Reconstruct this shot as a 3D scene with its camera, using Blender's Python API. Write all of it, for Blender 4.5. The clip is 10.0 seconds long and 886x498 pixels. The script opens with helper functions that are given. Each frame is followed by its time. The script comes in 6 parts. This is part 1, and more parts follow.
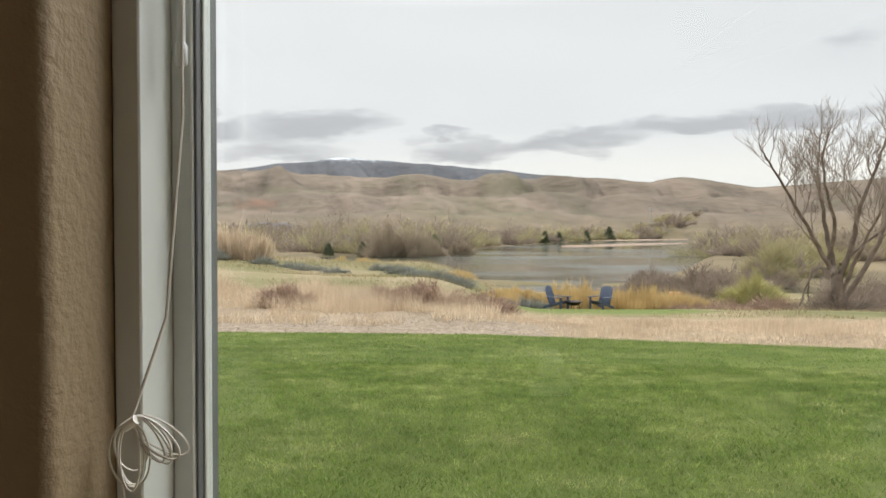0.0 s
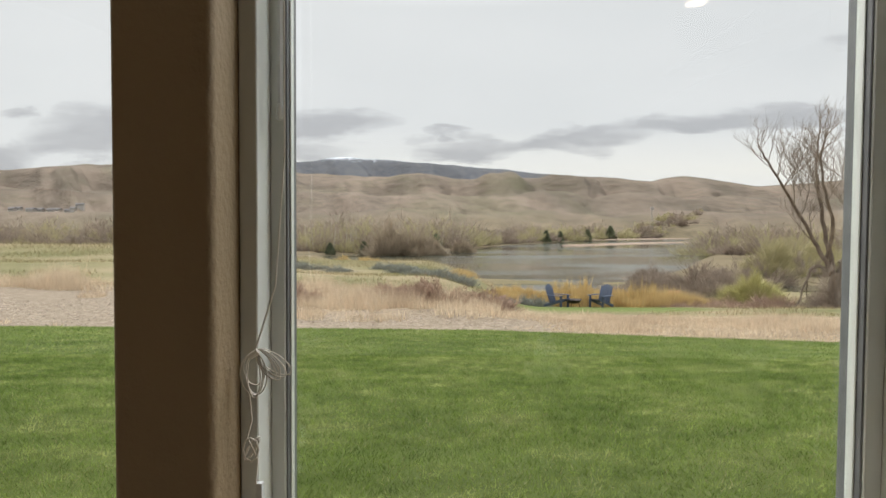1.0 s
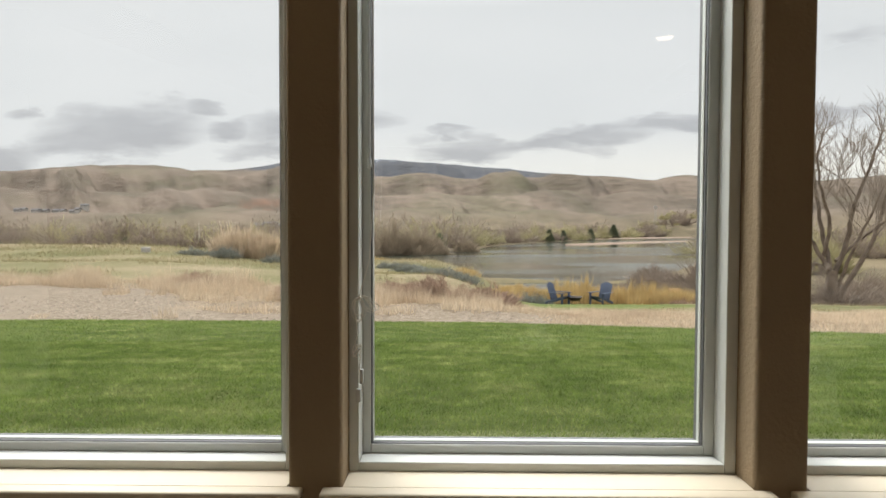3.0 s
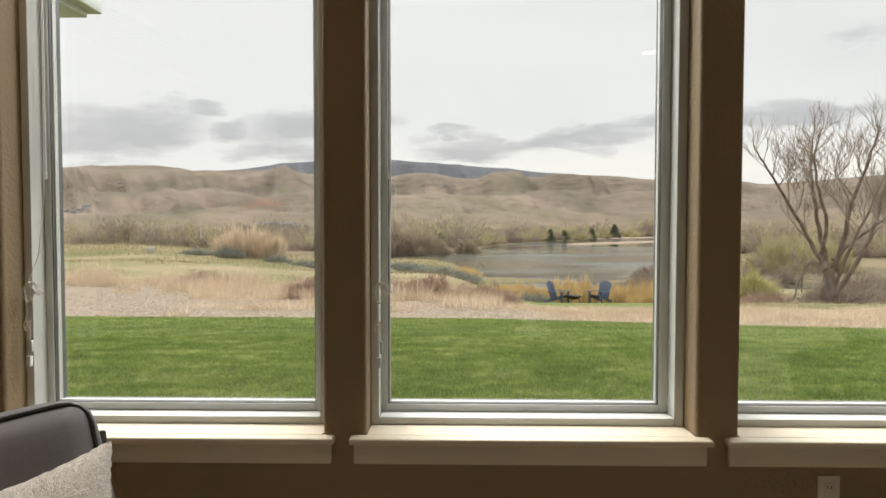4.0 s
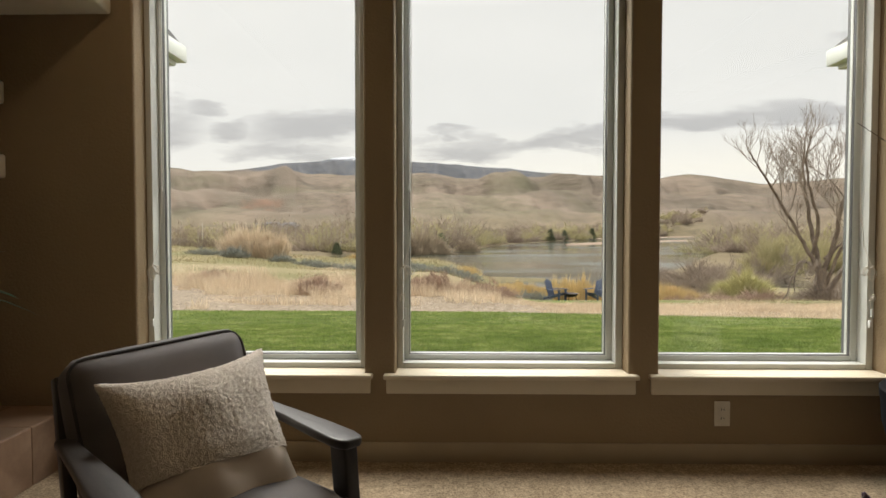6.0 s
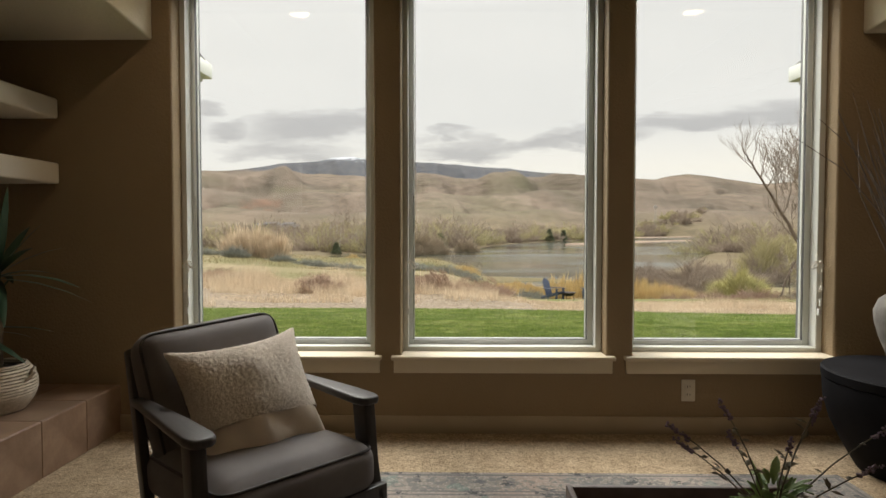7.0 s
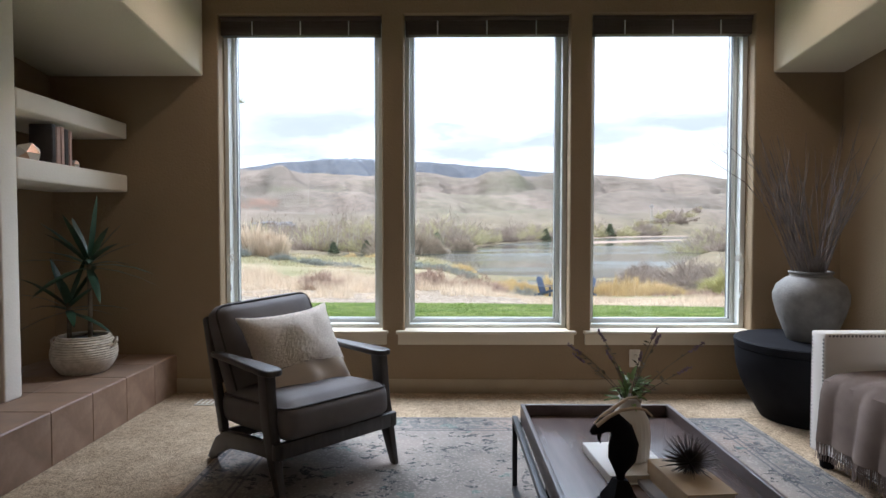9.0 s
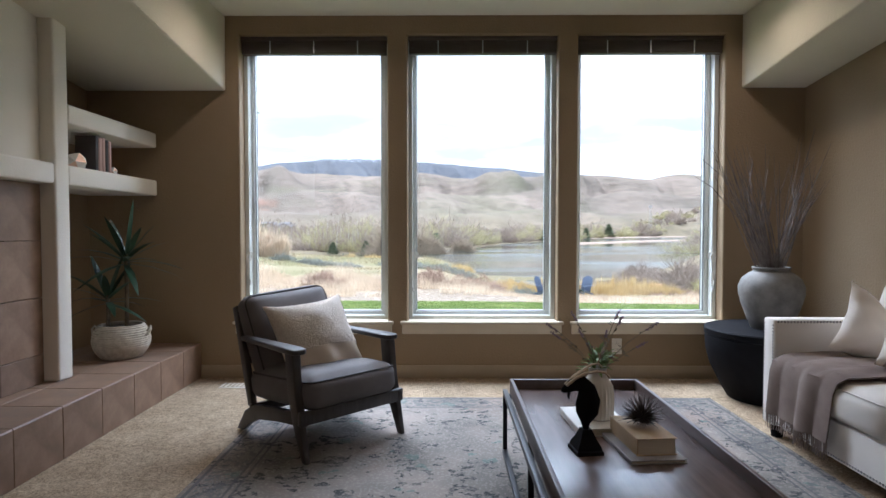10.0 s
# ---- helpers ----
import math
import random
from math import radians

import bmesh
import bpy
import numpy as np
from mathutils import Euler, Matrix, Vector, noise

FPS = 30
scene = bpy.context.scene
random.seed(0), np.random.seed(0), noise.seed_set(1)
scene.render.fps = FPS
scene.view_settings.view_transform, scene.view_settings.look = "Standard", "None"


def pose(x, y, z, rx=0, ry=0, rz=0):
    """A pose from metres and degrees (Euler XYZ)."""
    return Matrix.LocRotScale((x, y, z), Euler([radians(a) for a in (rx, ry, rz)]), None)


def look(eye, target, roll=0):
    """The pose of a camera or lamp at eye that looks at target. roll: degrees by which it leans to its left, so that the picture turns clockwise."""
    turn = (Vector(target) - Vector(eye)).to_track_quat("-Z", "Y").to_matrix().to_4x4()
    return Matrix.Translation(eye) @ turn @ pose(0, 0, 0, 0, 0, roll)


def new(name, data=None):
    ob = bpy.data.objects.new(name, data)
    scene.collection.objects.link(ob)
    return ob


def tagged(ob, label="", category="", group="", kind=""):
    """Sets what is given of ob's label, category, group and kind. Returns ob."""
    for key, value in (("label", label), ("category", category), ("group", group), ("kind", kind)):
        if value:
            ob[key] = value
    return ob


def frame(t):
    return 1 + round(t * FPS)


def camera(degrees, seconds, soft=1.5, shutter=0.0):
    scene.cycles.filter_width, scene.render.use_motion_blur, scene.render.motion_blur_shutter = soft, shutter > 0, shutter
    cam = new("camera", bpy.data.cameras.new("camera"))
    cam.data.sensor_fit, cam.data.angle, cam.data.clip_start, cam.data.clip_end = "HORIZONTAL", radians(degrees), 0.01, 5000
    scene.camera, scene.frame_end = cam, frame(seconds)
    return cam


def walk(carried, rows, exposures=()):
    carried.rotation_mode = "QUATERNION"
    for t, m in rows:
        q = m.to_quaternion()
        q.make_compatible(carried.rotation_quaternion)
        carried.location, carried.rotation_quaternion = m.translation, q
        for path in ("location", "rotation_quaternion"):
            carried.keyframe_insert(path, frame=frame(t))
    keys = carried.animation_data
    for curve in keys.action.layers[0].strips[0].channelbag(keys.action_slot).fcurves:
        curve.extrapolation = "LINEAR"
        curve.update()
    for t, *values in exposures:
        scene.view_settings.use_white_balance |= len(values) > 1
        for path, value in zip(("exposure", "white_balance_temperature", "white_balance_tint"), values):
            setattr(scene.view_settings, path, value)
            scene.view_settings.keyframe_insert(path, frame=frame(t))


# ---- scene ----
cam = camera(75.6, 10.0)
# seconds, x, y, z, pitch, roll, yaw
PATH = [
    (0.0, 0.032, 0.372, 1.090, -1.66, 0.34, 0.34),
    (0.5, 0.020, 0.228, 1.089, -1.70, 0.32, 0.38),
    (1.0, 0.016, 0.070, 1.088, -1.74, 0.30, 0.46),
    (1.5, 0.006, -0.095, 1.090, -1.78, 0.26, 0.55),
    (2.0, -0.007, -0.280, 1.091, -1.79, 0.22, 0.65),
    (2.5, -0.018, -0.455, 1.088, -1.78, 0.18, 0.72),
    (4.0, -0.026, -1.010, 1.085, -1.80, 0.06, 0.89),
    (4.5, -0.036, -1.213, 1.081, -1.78, 0.04, 0.93),
    (5.0, -0.043, -1.395, 1.082, -1.79, 0.03, 0.96),
    (5.5, -0.041, -1.590, 1.077, -1.79, 0.02, 0.95),
    (7.0, -0.043, -2.150, 1.069, -1.79, 0.0, 0.83),
    (7.5, -0.042, -2.331, 1.065, -1.80, 0.0, 0.78),
    (8.0, -0.031, -2.514, 1.065, -1.84, 0.0, 0.72),
    (8.5, -0.021, -2.703, 1.064, -1.83, 0.0, 0.63),
    (9.0, -0.018, -2.877, 1.068, -1.86, 0.0, 0.52),
    (9.5, -0.023, -3.080, 1.065, -1.86, 0.0, 0.45),
    (10.0, -0.021, -3.264, 1.065, -1.81, 0.0, 0.43),
]
EXPOSURE = [(0.0, 0.18, 6500, 10), (0.6, 0.06, 6500, 10), (2.7, 0.06, 6500, 10), (4.0, 0.2, 6700, 10), (5.5, 0.22, 6900, 10), (7.0, 0.16, 6950, 10), (7.6, 0.22, 6850, 10), (8.2, 0.52, 6500, 10), (9.0, 0.86, 5450, 12), (10.0, 1.10, 5250, 12)]
walk(cam, [(t, pose(x, y, z, 90 + p, 0, w) @ pose(0, 0, 0, 0, 0, r)) for t, x, y, z, p, r, w in PATH], EXPOSURE)

# ---- sky, sun, lamps ----
SUN_DIR = Vector((-0.35, 0.55, 0.75)).normalized()
world = bpy.data.worlds.new("sky")
scene.world = world
world.use_nodes = True


def build_sky():
    nt = world.node_tree
    nt.nodes.clear()
    N, L = nt.nodes.new, nt.links.new
    out, bg = N("ShaderNodeOutputWorld"), N("ShaderNodeBackground")
    sky = N("ShaderNodeTexSky")
    sky.sky_type, sky.sun_disc = "NISHITA", False
    sky.sun_elevation, sky.sun_rotation = math.asin(SUN_DIR.z), math.atan2(SUN_DIR.x, SUN_DIR.y)
    sky.air_density, sky.dust_density = 1.0, 4.0
    co, sep = N("ShaderNodeTexCoord"), N("ShaderNodeSeparateXYZ")
    L(co.outputs["Generated"], sep.inputs[0])

    def math_node(op, a, b=None, c=None, clamp=False):
        n = N("ShaderNodeMath")
        n.operation, n.use_clamp = op, clamp
        for i, v in enumerate((a, b, c)):
            if v is None:
                continue
            if isinstance(v, (int, float)):
                n.inputs[i].default_value = v
            else:
                L(v, n.inputs[i])
        return n.outputs[0]

    x, y, z = sep.outputs
    yy = math_node("MAXIMUM", y, 0.15)
    u = math_node("DIVIDE", x, yy)
    v = math_node("DIVIDE", z, yy)
    com = N("ShaderNodeCombineXYZ")
    L(u, com.inputs[0])
    L(math_node("MULTIPLY", v, 3.4), com.inputs[1])

    def noise_node(scale, detail, rough, offset):
        m = N("ShaderNodeVectorMath")
        m.operation = "ADD"
        m.inputs[1].default_value = offset
        L(com.outputs[0], m.inputs[0])
        n = N("ShaderNodeTexNoise")
        n.inputs["Scale"].default_value, n.inputs["Detail"].default_value, n.inputs["Roughness"].default_value = scale, detail, rough
        L(m.outputs[0], n.inputs["Vector"])
        return n.outputs["Fac"]

    big, fine = noise_node(2.2, 5, 0.55, (3.1, 0.4, 0)), noise_node(7.0, 6, 0.6, (0.7, 5.2, 0))
    wob = math_node("MULTIPLY", math_node("SUBTRACT", fine, 0.5), 0.10)

    # a long grey band of cloud that climbs to the right, and a bank of broken grey cloud to the left
    def blob(cu, cv, su, sv, slope=0.0, strength=1.0, edge=1.0):
        du = math_node("DIVIDE", math_node("SUBTRACT", u, cu), su)
        lift = math_node("MULTIPLY", math_node("SUBTRACT", u, cu), slope)
        dv = math_node("DIVIDE", math_node("ADD", math_node("SUBTRACT", math_node("SUBTRACT", v, cv), lift), wob), sv)
        r = math_node("ADD", math_node("MULTIPLY", du, du), math_node("MULTIPLY", dv, dv))
        return math_node("MULTIPLY", math_node("SUBTRACT", edge, r, clamp=True), strength)

    pieces = [
        blob(0.52, 0.196, 0.36, 0.024, 0.075, 1.0),
        blob(0.21, 0.160, 0.17, 0.030, 0.10, 1.0),
        blob(0.07, 0.146, 0.16, 0.024, 0.02, 0.9),
        blob(-0.58, 0.172, 0.19, 0.062, 0.08, 1.0),
        blob(-0.64, 0.140, 0.16, 0.026, 0.0, 0.9),
        blob(-0.23, 0.182, 0.17, 0.042, 0.10, 1.0),
        blob(-0.29, 0.140, 0.15, 0.024, 0.0, 0.9),
        blob(-0.39, 0.176, 0.05, 0.022, 0.0, 0.9),
        blob(-0.43, 0.216, 0.045, 0.014, 0.0, 0.7),
        blob(-0.78, 0.128, 0.08, 0.034, 0.0, 0.9),
        blob(0.0, 0.170, 0.05, 0.013, 0.03, 0.7),
        blob(0.70, 0.335, 0.07, 0.022, 0.1, 0.45),
        blob(-0.75, 0.203, 0.045, 0.012, 0.0, 0.7),
    ]
    total = pieces[0]
    for p in pieces[1:]:
        total = math_node("MAXIMUM", total, p)
    # ragged edges and billows inside the bank
    puff = noise_node(5.2, 7, 0.62, (1.9, 2.3, 0))
    ragged = math_node("ADD", math_node("MULTIPLY", math_node("SUBTRACT", puff, 0.5), 1.5), math_node("MULTIPLY", math_node("SUBTRACT", big, 0.5), 0.5))
    inside = math_node("MULTIPLY", total, 4.0, clamp=True)
    dens = math_node("MULTIPLY", math_node("ADD", math_node("SUBTRACT", total, 0.10), math_node("MULTIPLY", ragged, inside)), 1.35, clamp=True)
    grey = math_node("MULTIPLY", dens, math_node("ADD", math_node("MULTIPLY", fine, 0.9), 0.50), clamp=True)
    soft = math_node("MULTIPLY", math_node("SUBTRACT", big, 0.5), 1.1)
    base = N("ShaderNodeMix")
    base.data_type = "RGBA"
    base.inputs["A"].default_value, base.inputs["B"].default_value = (0.80, 0.80, 0.82, 1), (0.70, 0.71, 0.735, 1)
    L(math_node("ADD", soft, math_node("MULTIPLY", v, 0.9), clamp=True), base.inputs["Factor"])
    glow = N("ShaderNodeMix")
    glow.data_type = "RGBA"
    glow.inputs["B"].default_value = (0.93, 0.90, 0.86, 1)
    low = math_node("SUBTRACT", 1.0, math_node("MULTIPLY", math_node("ABSOLUTE", math_node("SUBTRACT", v, 0.11)), 14.0), clamp=True)
    L(math_node("MULTIPLY", low, math_node("ADD", math_node("MULTIPLY", u, 0.7), 0.5, clamp=True)), glow.inputs["Factor"])
    L(base.outputs["Result"], glow.inputs["A"])
    cloud = N("ShaderNodeMix")
    cloud.data_type = "RGBA"
    cloud.inputs["B"].default_value = (0.40, 0.40, 0.435, 1)
    L(math_node("MULTIPLY", grey, 0.72), cloud.inputs["Factor"])
    L(glow.outputs["Result"], cloud.inputs["A"])
    # the overcast takes nearly all of the clear sky away
    scaled = N("ShaderNodeVectorMath")
    scaled.operation = "SCALE"
    scaled.inputs["Scale"].default_value = 0.08
    L(sky.outputs[0], scaled.inputs[0])
    veil = N("ShaderNodeMix")
    veil.data_type = "RGBA"
    veil.inputs["Factor"].default_value = 0.96
    L(scaled.outputs[0], veil.inputs["A"])
    L(cloud.outputs["Result"], veil.inputs["B"])
    L(veil.outputs["Result"], bg.inputs["Color"])
    # an overcast sky is about three times brighter overhead than at the horizon;
    # here the rise starts just above the camera's view, steepened to light land and room
    up = math_node("ADD", math_node("MULTIPLY", math_node("MAXIMUM", math_node("SUBTRACT", z, 0.36), 0.0), 8.0), 1.12)
    up = math_node("MINIMUM", up, 3.6)
    above = math_node("MULTIPLY_ADD", z, 40.0, 1.0, clamp=True)
    L(math_node("MULTIPLY", up, math_node("MULTIPLY_ADD", above, 0.85, 0.15)), bg.inputs["Strength"])
    L(bg.outputs[0], out.inputs[0])


build_sky()
sun = new("sun", bpy.data.lights.new("sun", "SUN"))
sun.data.energy, sun.data.angle, sun.data.color = 1.9, radians(25), (1.0, 0.96, 0.90)
sun.matrix_world = look(SUN_DIR * 50, (0, 0, 0))

CEIL = 2.598
DOWNLIGHTS = [(-1.1, 0.24), (1.62, 0.24), (-1.07, -1.75), (1.62, -1.75), (-0.8, -3.95), (1.6, -3.95), (-0.8, -6.0), (1.6, -6.0)]
POWER = {0.24: 2.0, -1.75: 1.2, -3.95: 1.9, -6.0: 1.2}
for lx, ly in DOWNLIGHTS:
    lamp = new("downlight_lamp", bpy.data.lights.new("downlight_lamp", "AREA"))
    lamp.data.shape, lamp.data.size, lamp.data.energy, lamp.data.color = "DISK", 0.13, POWER[ly], (1.0, 0.76, 0.54)
    lamp.data.spread = radians(150)
    lamp.matrix_world = look((lx, ly, CEIL - 0.023), (lx, ly, 0))

# added fill lamp outside, above the windows and out of view, in place of upper-sky light
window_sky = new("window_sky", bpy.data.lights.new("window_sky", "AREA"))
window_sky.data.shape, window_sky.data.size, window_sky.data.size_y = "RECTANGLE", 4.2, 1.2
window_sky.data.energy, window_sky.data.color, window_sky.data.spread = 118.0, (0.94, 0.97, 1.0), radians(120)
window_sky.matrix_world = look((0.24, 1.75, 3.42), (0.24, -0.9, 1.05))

# ---- materials ----
def material(name, build, rough=0.6, metal=0.0, spec=0.5):
    m = bpy.data.materials.new(name)
    m.use_nodes = True
    nt = m.node_tree
    p = nt.nodes["Principled BSDF"]
    p.inputs["Roughness"].default_value, p.inputs["Metallic"].default_value = rough, metal
    p.inputs["Specular IOR Level"].default_value = spec
    build(nt, p)
    return m


def tex(nt, kind, scale, detail=4, rough=0.55, coord="Object", stretch=None, offset=None):
    co = nt.nodes.new("ShaderNodeTexCoord")
    src = co.outputs[coord]
    if stretch or offset:
        mp = nt.nodes.new("ShaderNodeMapping")
        mp.inputs["Scale"].default_value = stretch or (1, 1, 1)
        mp.inputs["Location"].default_value = offset or (0, 0, 0)
        nt.links.new(src, mp.inputs["Vector"])
        src = mp.outputs[0]
    n = nt.nodes.new(kind)
    n.inputs["Scale"].default_value = scale
    if kind == "ShaderNodeTexNoise":
        n.inputs["Detail"].default_value, n.inputs["Roughness"].default_value = detail, rough
    nt.links.new(src, n.inputs["Vector"])
    return n


def ramp(nt, fac, stops):
    r = nt.nodes.new("ShaderNodeValToRGB")
    e = r.color_ramp.elements
    while len(e) < len(stops):
        e.new(0.5)
    for s, (p, c) in zip(e, stops):
        s.position, s.color = p, (*c, 1)
    nt.links.new(fac, r.inputs[0])
    return r.outputs[0]


def mix(nt, fac, a, b, blend="MIX"):
    n = nt.nodes.new("ShaderNodeMix")
    n.data_type, n.blend_type = "RGBA", blend
    for v, key in ((fac, "Factor"), (a, "A"), (b, "B")):
        if isinstance(v, (int, float)):
            n.inputs[key].default_value = v
        elif isinstance(v, tuple):
            n.inputs[key].default_value = (*v, 1)
        else:
            nt.links.new(v, n.inputs[key])
    return n.outputs["Result"]


def bump(nt, p, height, strength, distance=0.01):
    b = nt.nodes.new("ShaderNodeBump")
    b.inputs["Strength"].default_value, b.inputs["Distance"].default_value = strength, distance
    nt.links.new(height, b.inputs["Height"])
    nt.links.new(b.outputs[0], p.inputs["Normal"])


def noisy(name, c1, c2, scale, rough=0.6, grain=0.0, grain_scale=200, detail=5, metal=0.0, spec=0.5, stretch=None, bump_dist=0.002, island=0.0, lo=0.3, hi=0.7):
    def build(nt, p):
        n = tex(nt, "ShaderNodeTexNoise", scale, detail, stretch=stretch)
        col = ramp(nt, n.outputs["Fac"], [(lo, c1), (hi, c2)])
        if island:
            g = nt.nodes.new("ShaderNodeNewGeometry")
            v = ramp(nt, g.outputs["Random Per Island"], [(0, (1 - island,) * 3), (1, (1 + island,) * 3)])
            col = mix(nt, 1.0, col, v, "MULTIPLY")
        nt.links.new(col, p.inputs["Base Color"])
        if grain:
            g2 = tex(nt, "ShaderNodeTexNoise", grain_scale, 3, stretch=stretch)
            bump(nt, p, g2.outputs["Fac"], grain, bump_dist)
    return material(name, build, rough, metal, spec)


M_WALL = noisy("painted_wall", (0.275, 0.202, 0.122), (0.31, 0.23, 0.142), 1.3, 0.7, 0.65, 72, spec=0.3, bump_dist=0.005)
M_CEIL = noisy("ceiling_paint", (0.63, 0.575, 0.46), (0.69, 0.63, 0.505), 1.1, 0.85, 0.5, 70, spec=0.2, bump_dist=0.004)
M_TRIM = noisy("trim_paint", (0.62, 0.55, 0.42), (0.68, 0.60, 0.46), 3.0, 0.45, 0.08, 40, spec=0.4)
M_BASE = noisy("baseboard_paint", (0.36, 0.29, 0.20), (0.41, 0.335, 0.235), 3.0, 0.5, 0.08, 40, spec=0.3)
M_VINYL = noisy("window_vinyl", (0.58, 0.59, 0.555), (0.65, 0.66, 0.62), 4.0, 0.35, 0.05, 60)
M_GASKET = noisy("rubber_gasket", (0.10, 0.10, 0.10), (0.14, 0.14, 0.14), 20, 0.6)


def glass_build(nt, p):
    nt.nodes.remove(p)
    N, L = nt.nodes.new, nt.links.new
    t, g, f, m = N("ShaderNodeBsdfTransparent"), N("ShaderNodeBsdfGlossy"), N("ShaderNodeLayerWeight"), N("ShaderNodeMixShader")
    t.inputs["Color"].default_value = (0.95, 0.965, 0.955, 1)
    g.inputs["Roughness"].default_value = 0.0
    # gloss grows towards grazing sight, the same on both faces of the pane
    f.inputs["Blend"].default_value = 0.5
    power, gloss = N("ShaderNodeMath"), N("ShaderNodeMath")
    power.operation, gloss.operation = "POWER", "MULTIPLY_ADD"
    power.inputs[1].default_value = 5.0
    gloss.inputs[1].default_value, gloss.inputs[2].default_value = 0.96, 0.04
    L(f.outputs["Facing"], power.inputs[0])
    L(power.outputs[0], gloss.inputs[0])
    L(gloss.outputs[0], m.inputs[0])
    L(t.outputs[0], m.inputs[1])
    L(g.outputs[0], m.inputs[2])
    L(m.outputs[0], nt.nodes["Material Output"].inputs[0])


M_GLASS = material("window_glass", glass_build)


# ---- mesh helpers ----
def mesh_object(name, bm, mat, smooth=True, angle=40):
    me = bpy.data.meshes.new(name)
    bm.normal_update()
    bm.to_mesh(me)
    bm.free()
    for m in mat if isinstance(mat, (list, tuple)) else [mat]:
        me.materials.append(m)
    if smooth:
        me.shade_smooth()
        me.set_sharp_from_angle(angle=radians(angle))
    return new(name, me)


def part(name, bm, mat, parent, label="", smooth=True):
    ob = mesh_object(name, bm, mat, smooth)
    ob.parent = parent
    if label:
        tagged(ob, label)
    return ob


def thing(name, at, label, category, group="", kind="", rz=0):
    e = new(name)
    e.empty_display_size = 0.1
    e.matrix_basis = pose(*at, 0, 0, rz)
    return tagged(e, label, category, group, kind)


def structure(name, bm, mat, label, smooth=True):
    ob = mesh_object(name, bm, mat, smooth)
    return tagged(ob, label, kind="structure")


def add_box(bm, x0, x1, y0, y1, z0, z1, bevel=0.0, seg=2, m=None):
    vs = bmesh.ops.create_cube(bm, size=1)["verts"]
    t = Matrix.Translation(((x0 + x1) / 2, (y0 + y1) / 2, (z0 + z1) / 2)) @ Matrix.Diagonal((x1 - x0, y1 - y0, z1 - z0, 1))
    bmesh.ops.transform(bm, matrix=(m @ t) if m else t, verts=vs)
    if bevel:
        es = list({e for v in vs for e in v.link_edges})
        bmesh.ops.bevel(bm, geom=es, offset=bevel, segments=seg, affect="EDGES", profile=0.5)
    return vs


def box(x0, x1, y0, y1, z0, z1, bevel=0.0, seg=2, m=None):
    bm = bmesh.new()
    add_box(bm, x0, x1, y0, y1, z0, z1, bevel, seg, m)
    return bm


def lathe(profile, n=40, bm=None):
    """Turned shape from (radius, z) pairs."""
    bm = bm or bmesh.new()
    rings = []
    for r, z in profile:
        rings.append([bm.verts.new((r * math.cos(2 * math.pi * i / n), r * math.sin(2 * math.pi * i / n), z)) for i in range(n)])
    for a, b in zip(rings, rings[1:]):
        for i in range(n):
            bm.faces.new((a[i], a[(i + 1) % n], b[(i + 1) % n], b[i]))
    if profile[0][0] > 1e-4:
        bm.faces.new(rings[0][::-1])
    if profile[-1][0] > 1e-4:
        bm.faces.new(rings[-1])
    return bm


def tube(bm, pts, r0, r1=None, n=6):
    """A tapered round bar along points."""
    r1 = r0 if r1 is None else r1
    pts = [Vector(p) for p in pts]
    rings = []
    for i, p in enumerate(pts):
        d = (pts[min(i + 1, len(pts) - 1)] - pts[max(i - 1, 0)]).normalized()
        a = d.orthogonal().normalized() if i == 0 else (rings_a - d * rings_a.dot(d)).normalized()
        rings_a = a
        b = d.cross(a)
        r = r0 + (r1 - r0) * i / max(1, len(pts) - 1)
        rings.append([bm.verts.new(p + (a * math.cos(2 * math.pi * k / n) + b * math.sin(2 * math.pi * k / n)) * r) for k in range(n)])
    for q, w in zip(rings, rings[1:]):
        for k in range(n):
            bm.faces.new((q[k], q[(k + 1) % n], w[(k + 1) % n], w[k]))
    bm.faces.new(rings[0][::-1])
    bm.faces.new(rings[-1])
    return bm


def raw_mesh(name, verts, faces, mat, smooth=False):
    me = bpy.data.meshes.new(name)
    me.from_pydata(verts, [], faces)
    for m in mat if isinstance(mat, (list, tuple)) else [mat]:
        me.materials.append(m)
    if smooth:
        me.shade_smooth()
    me.update()
    return new(name, me)


# ---- the room ----
WALL_Y, OUT_Y, GLASS_Y = 0.85, 1.09, 1.040
OPEN = [(-1.512, -0.450), (-0.306, 0.772), (0.914, 1.958)]
SILL_Z, HEAD_Z = 0.395, 2.462
LEFT_X, RIGHT_X, BACK_Y = -2.61, 2.528, -7.5


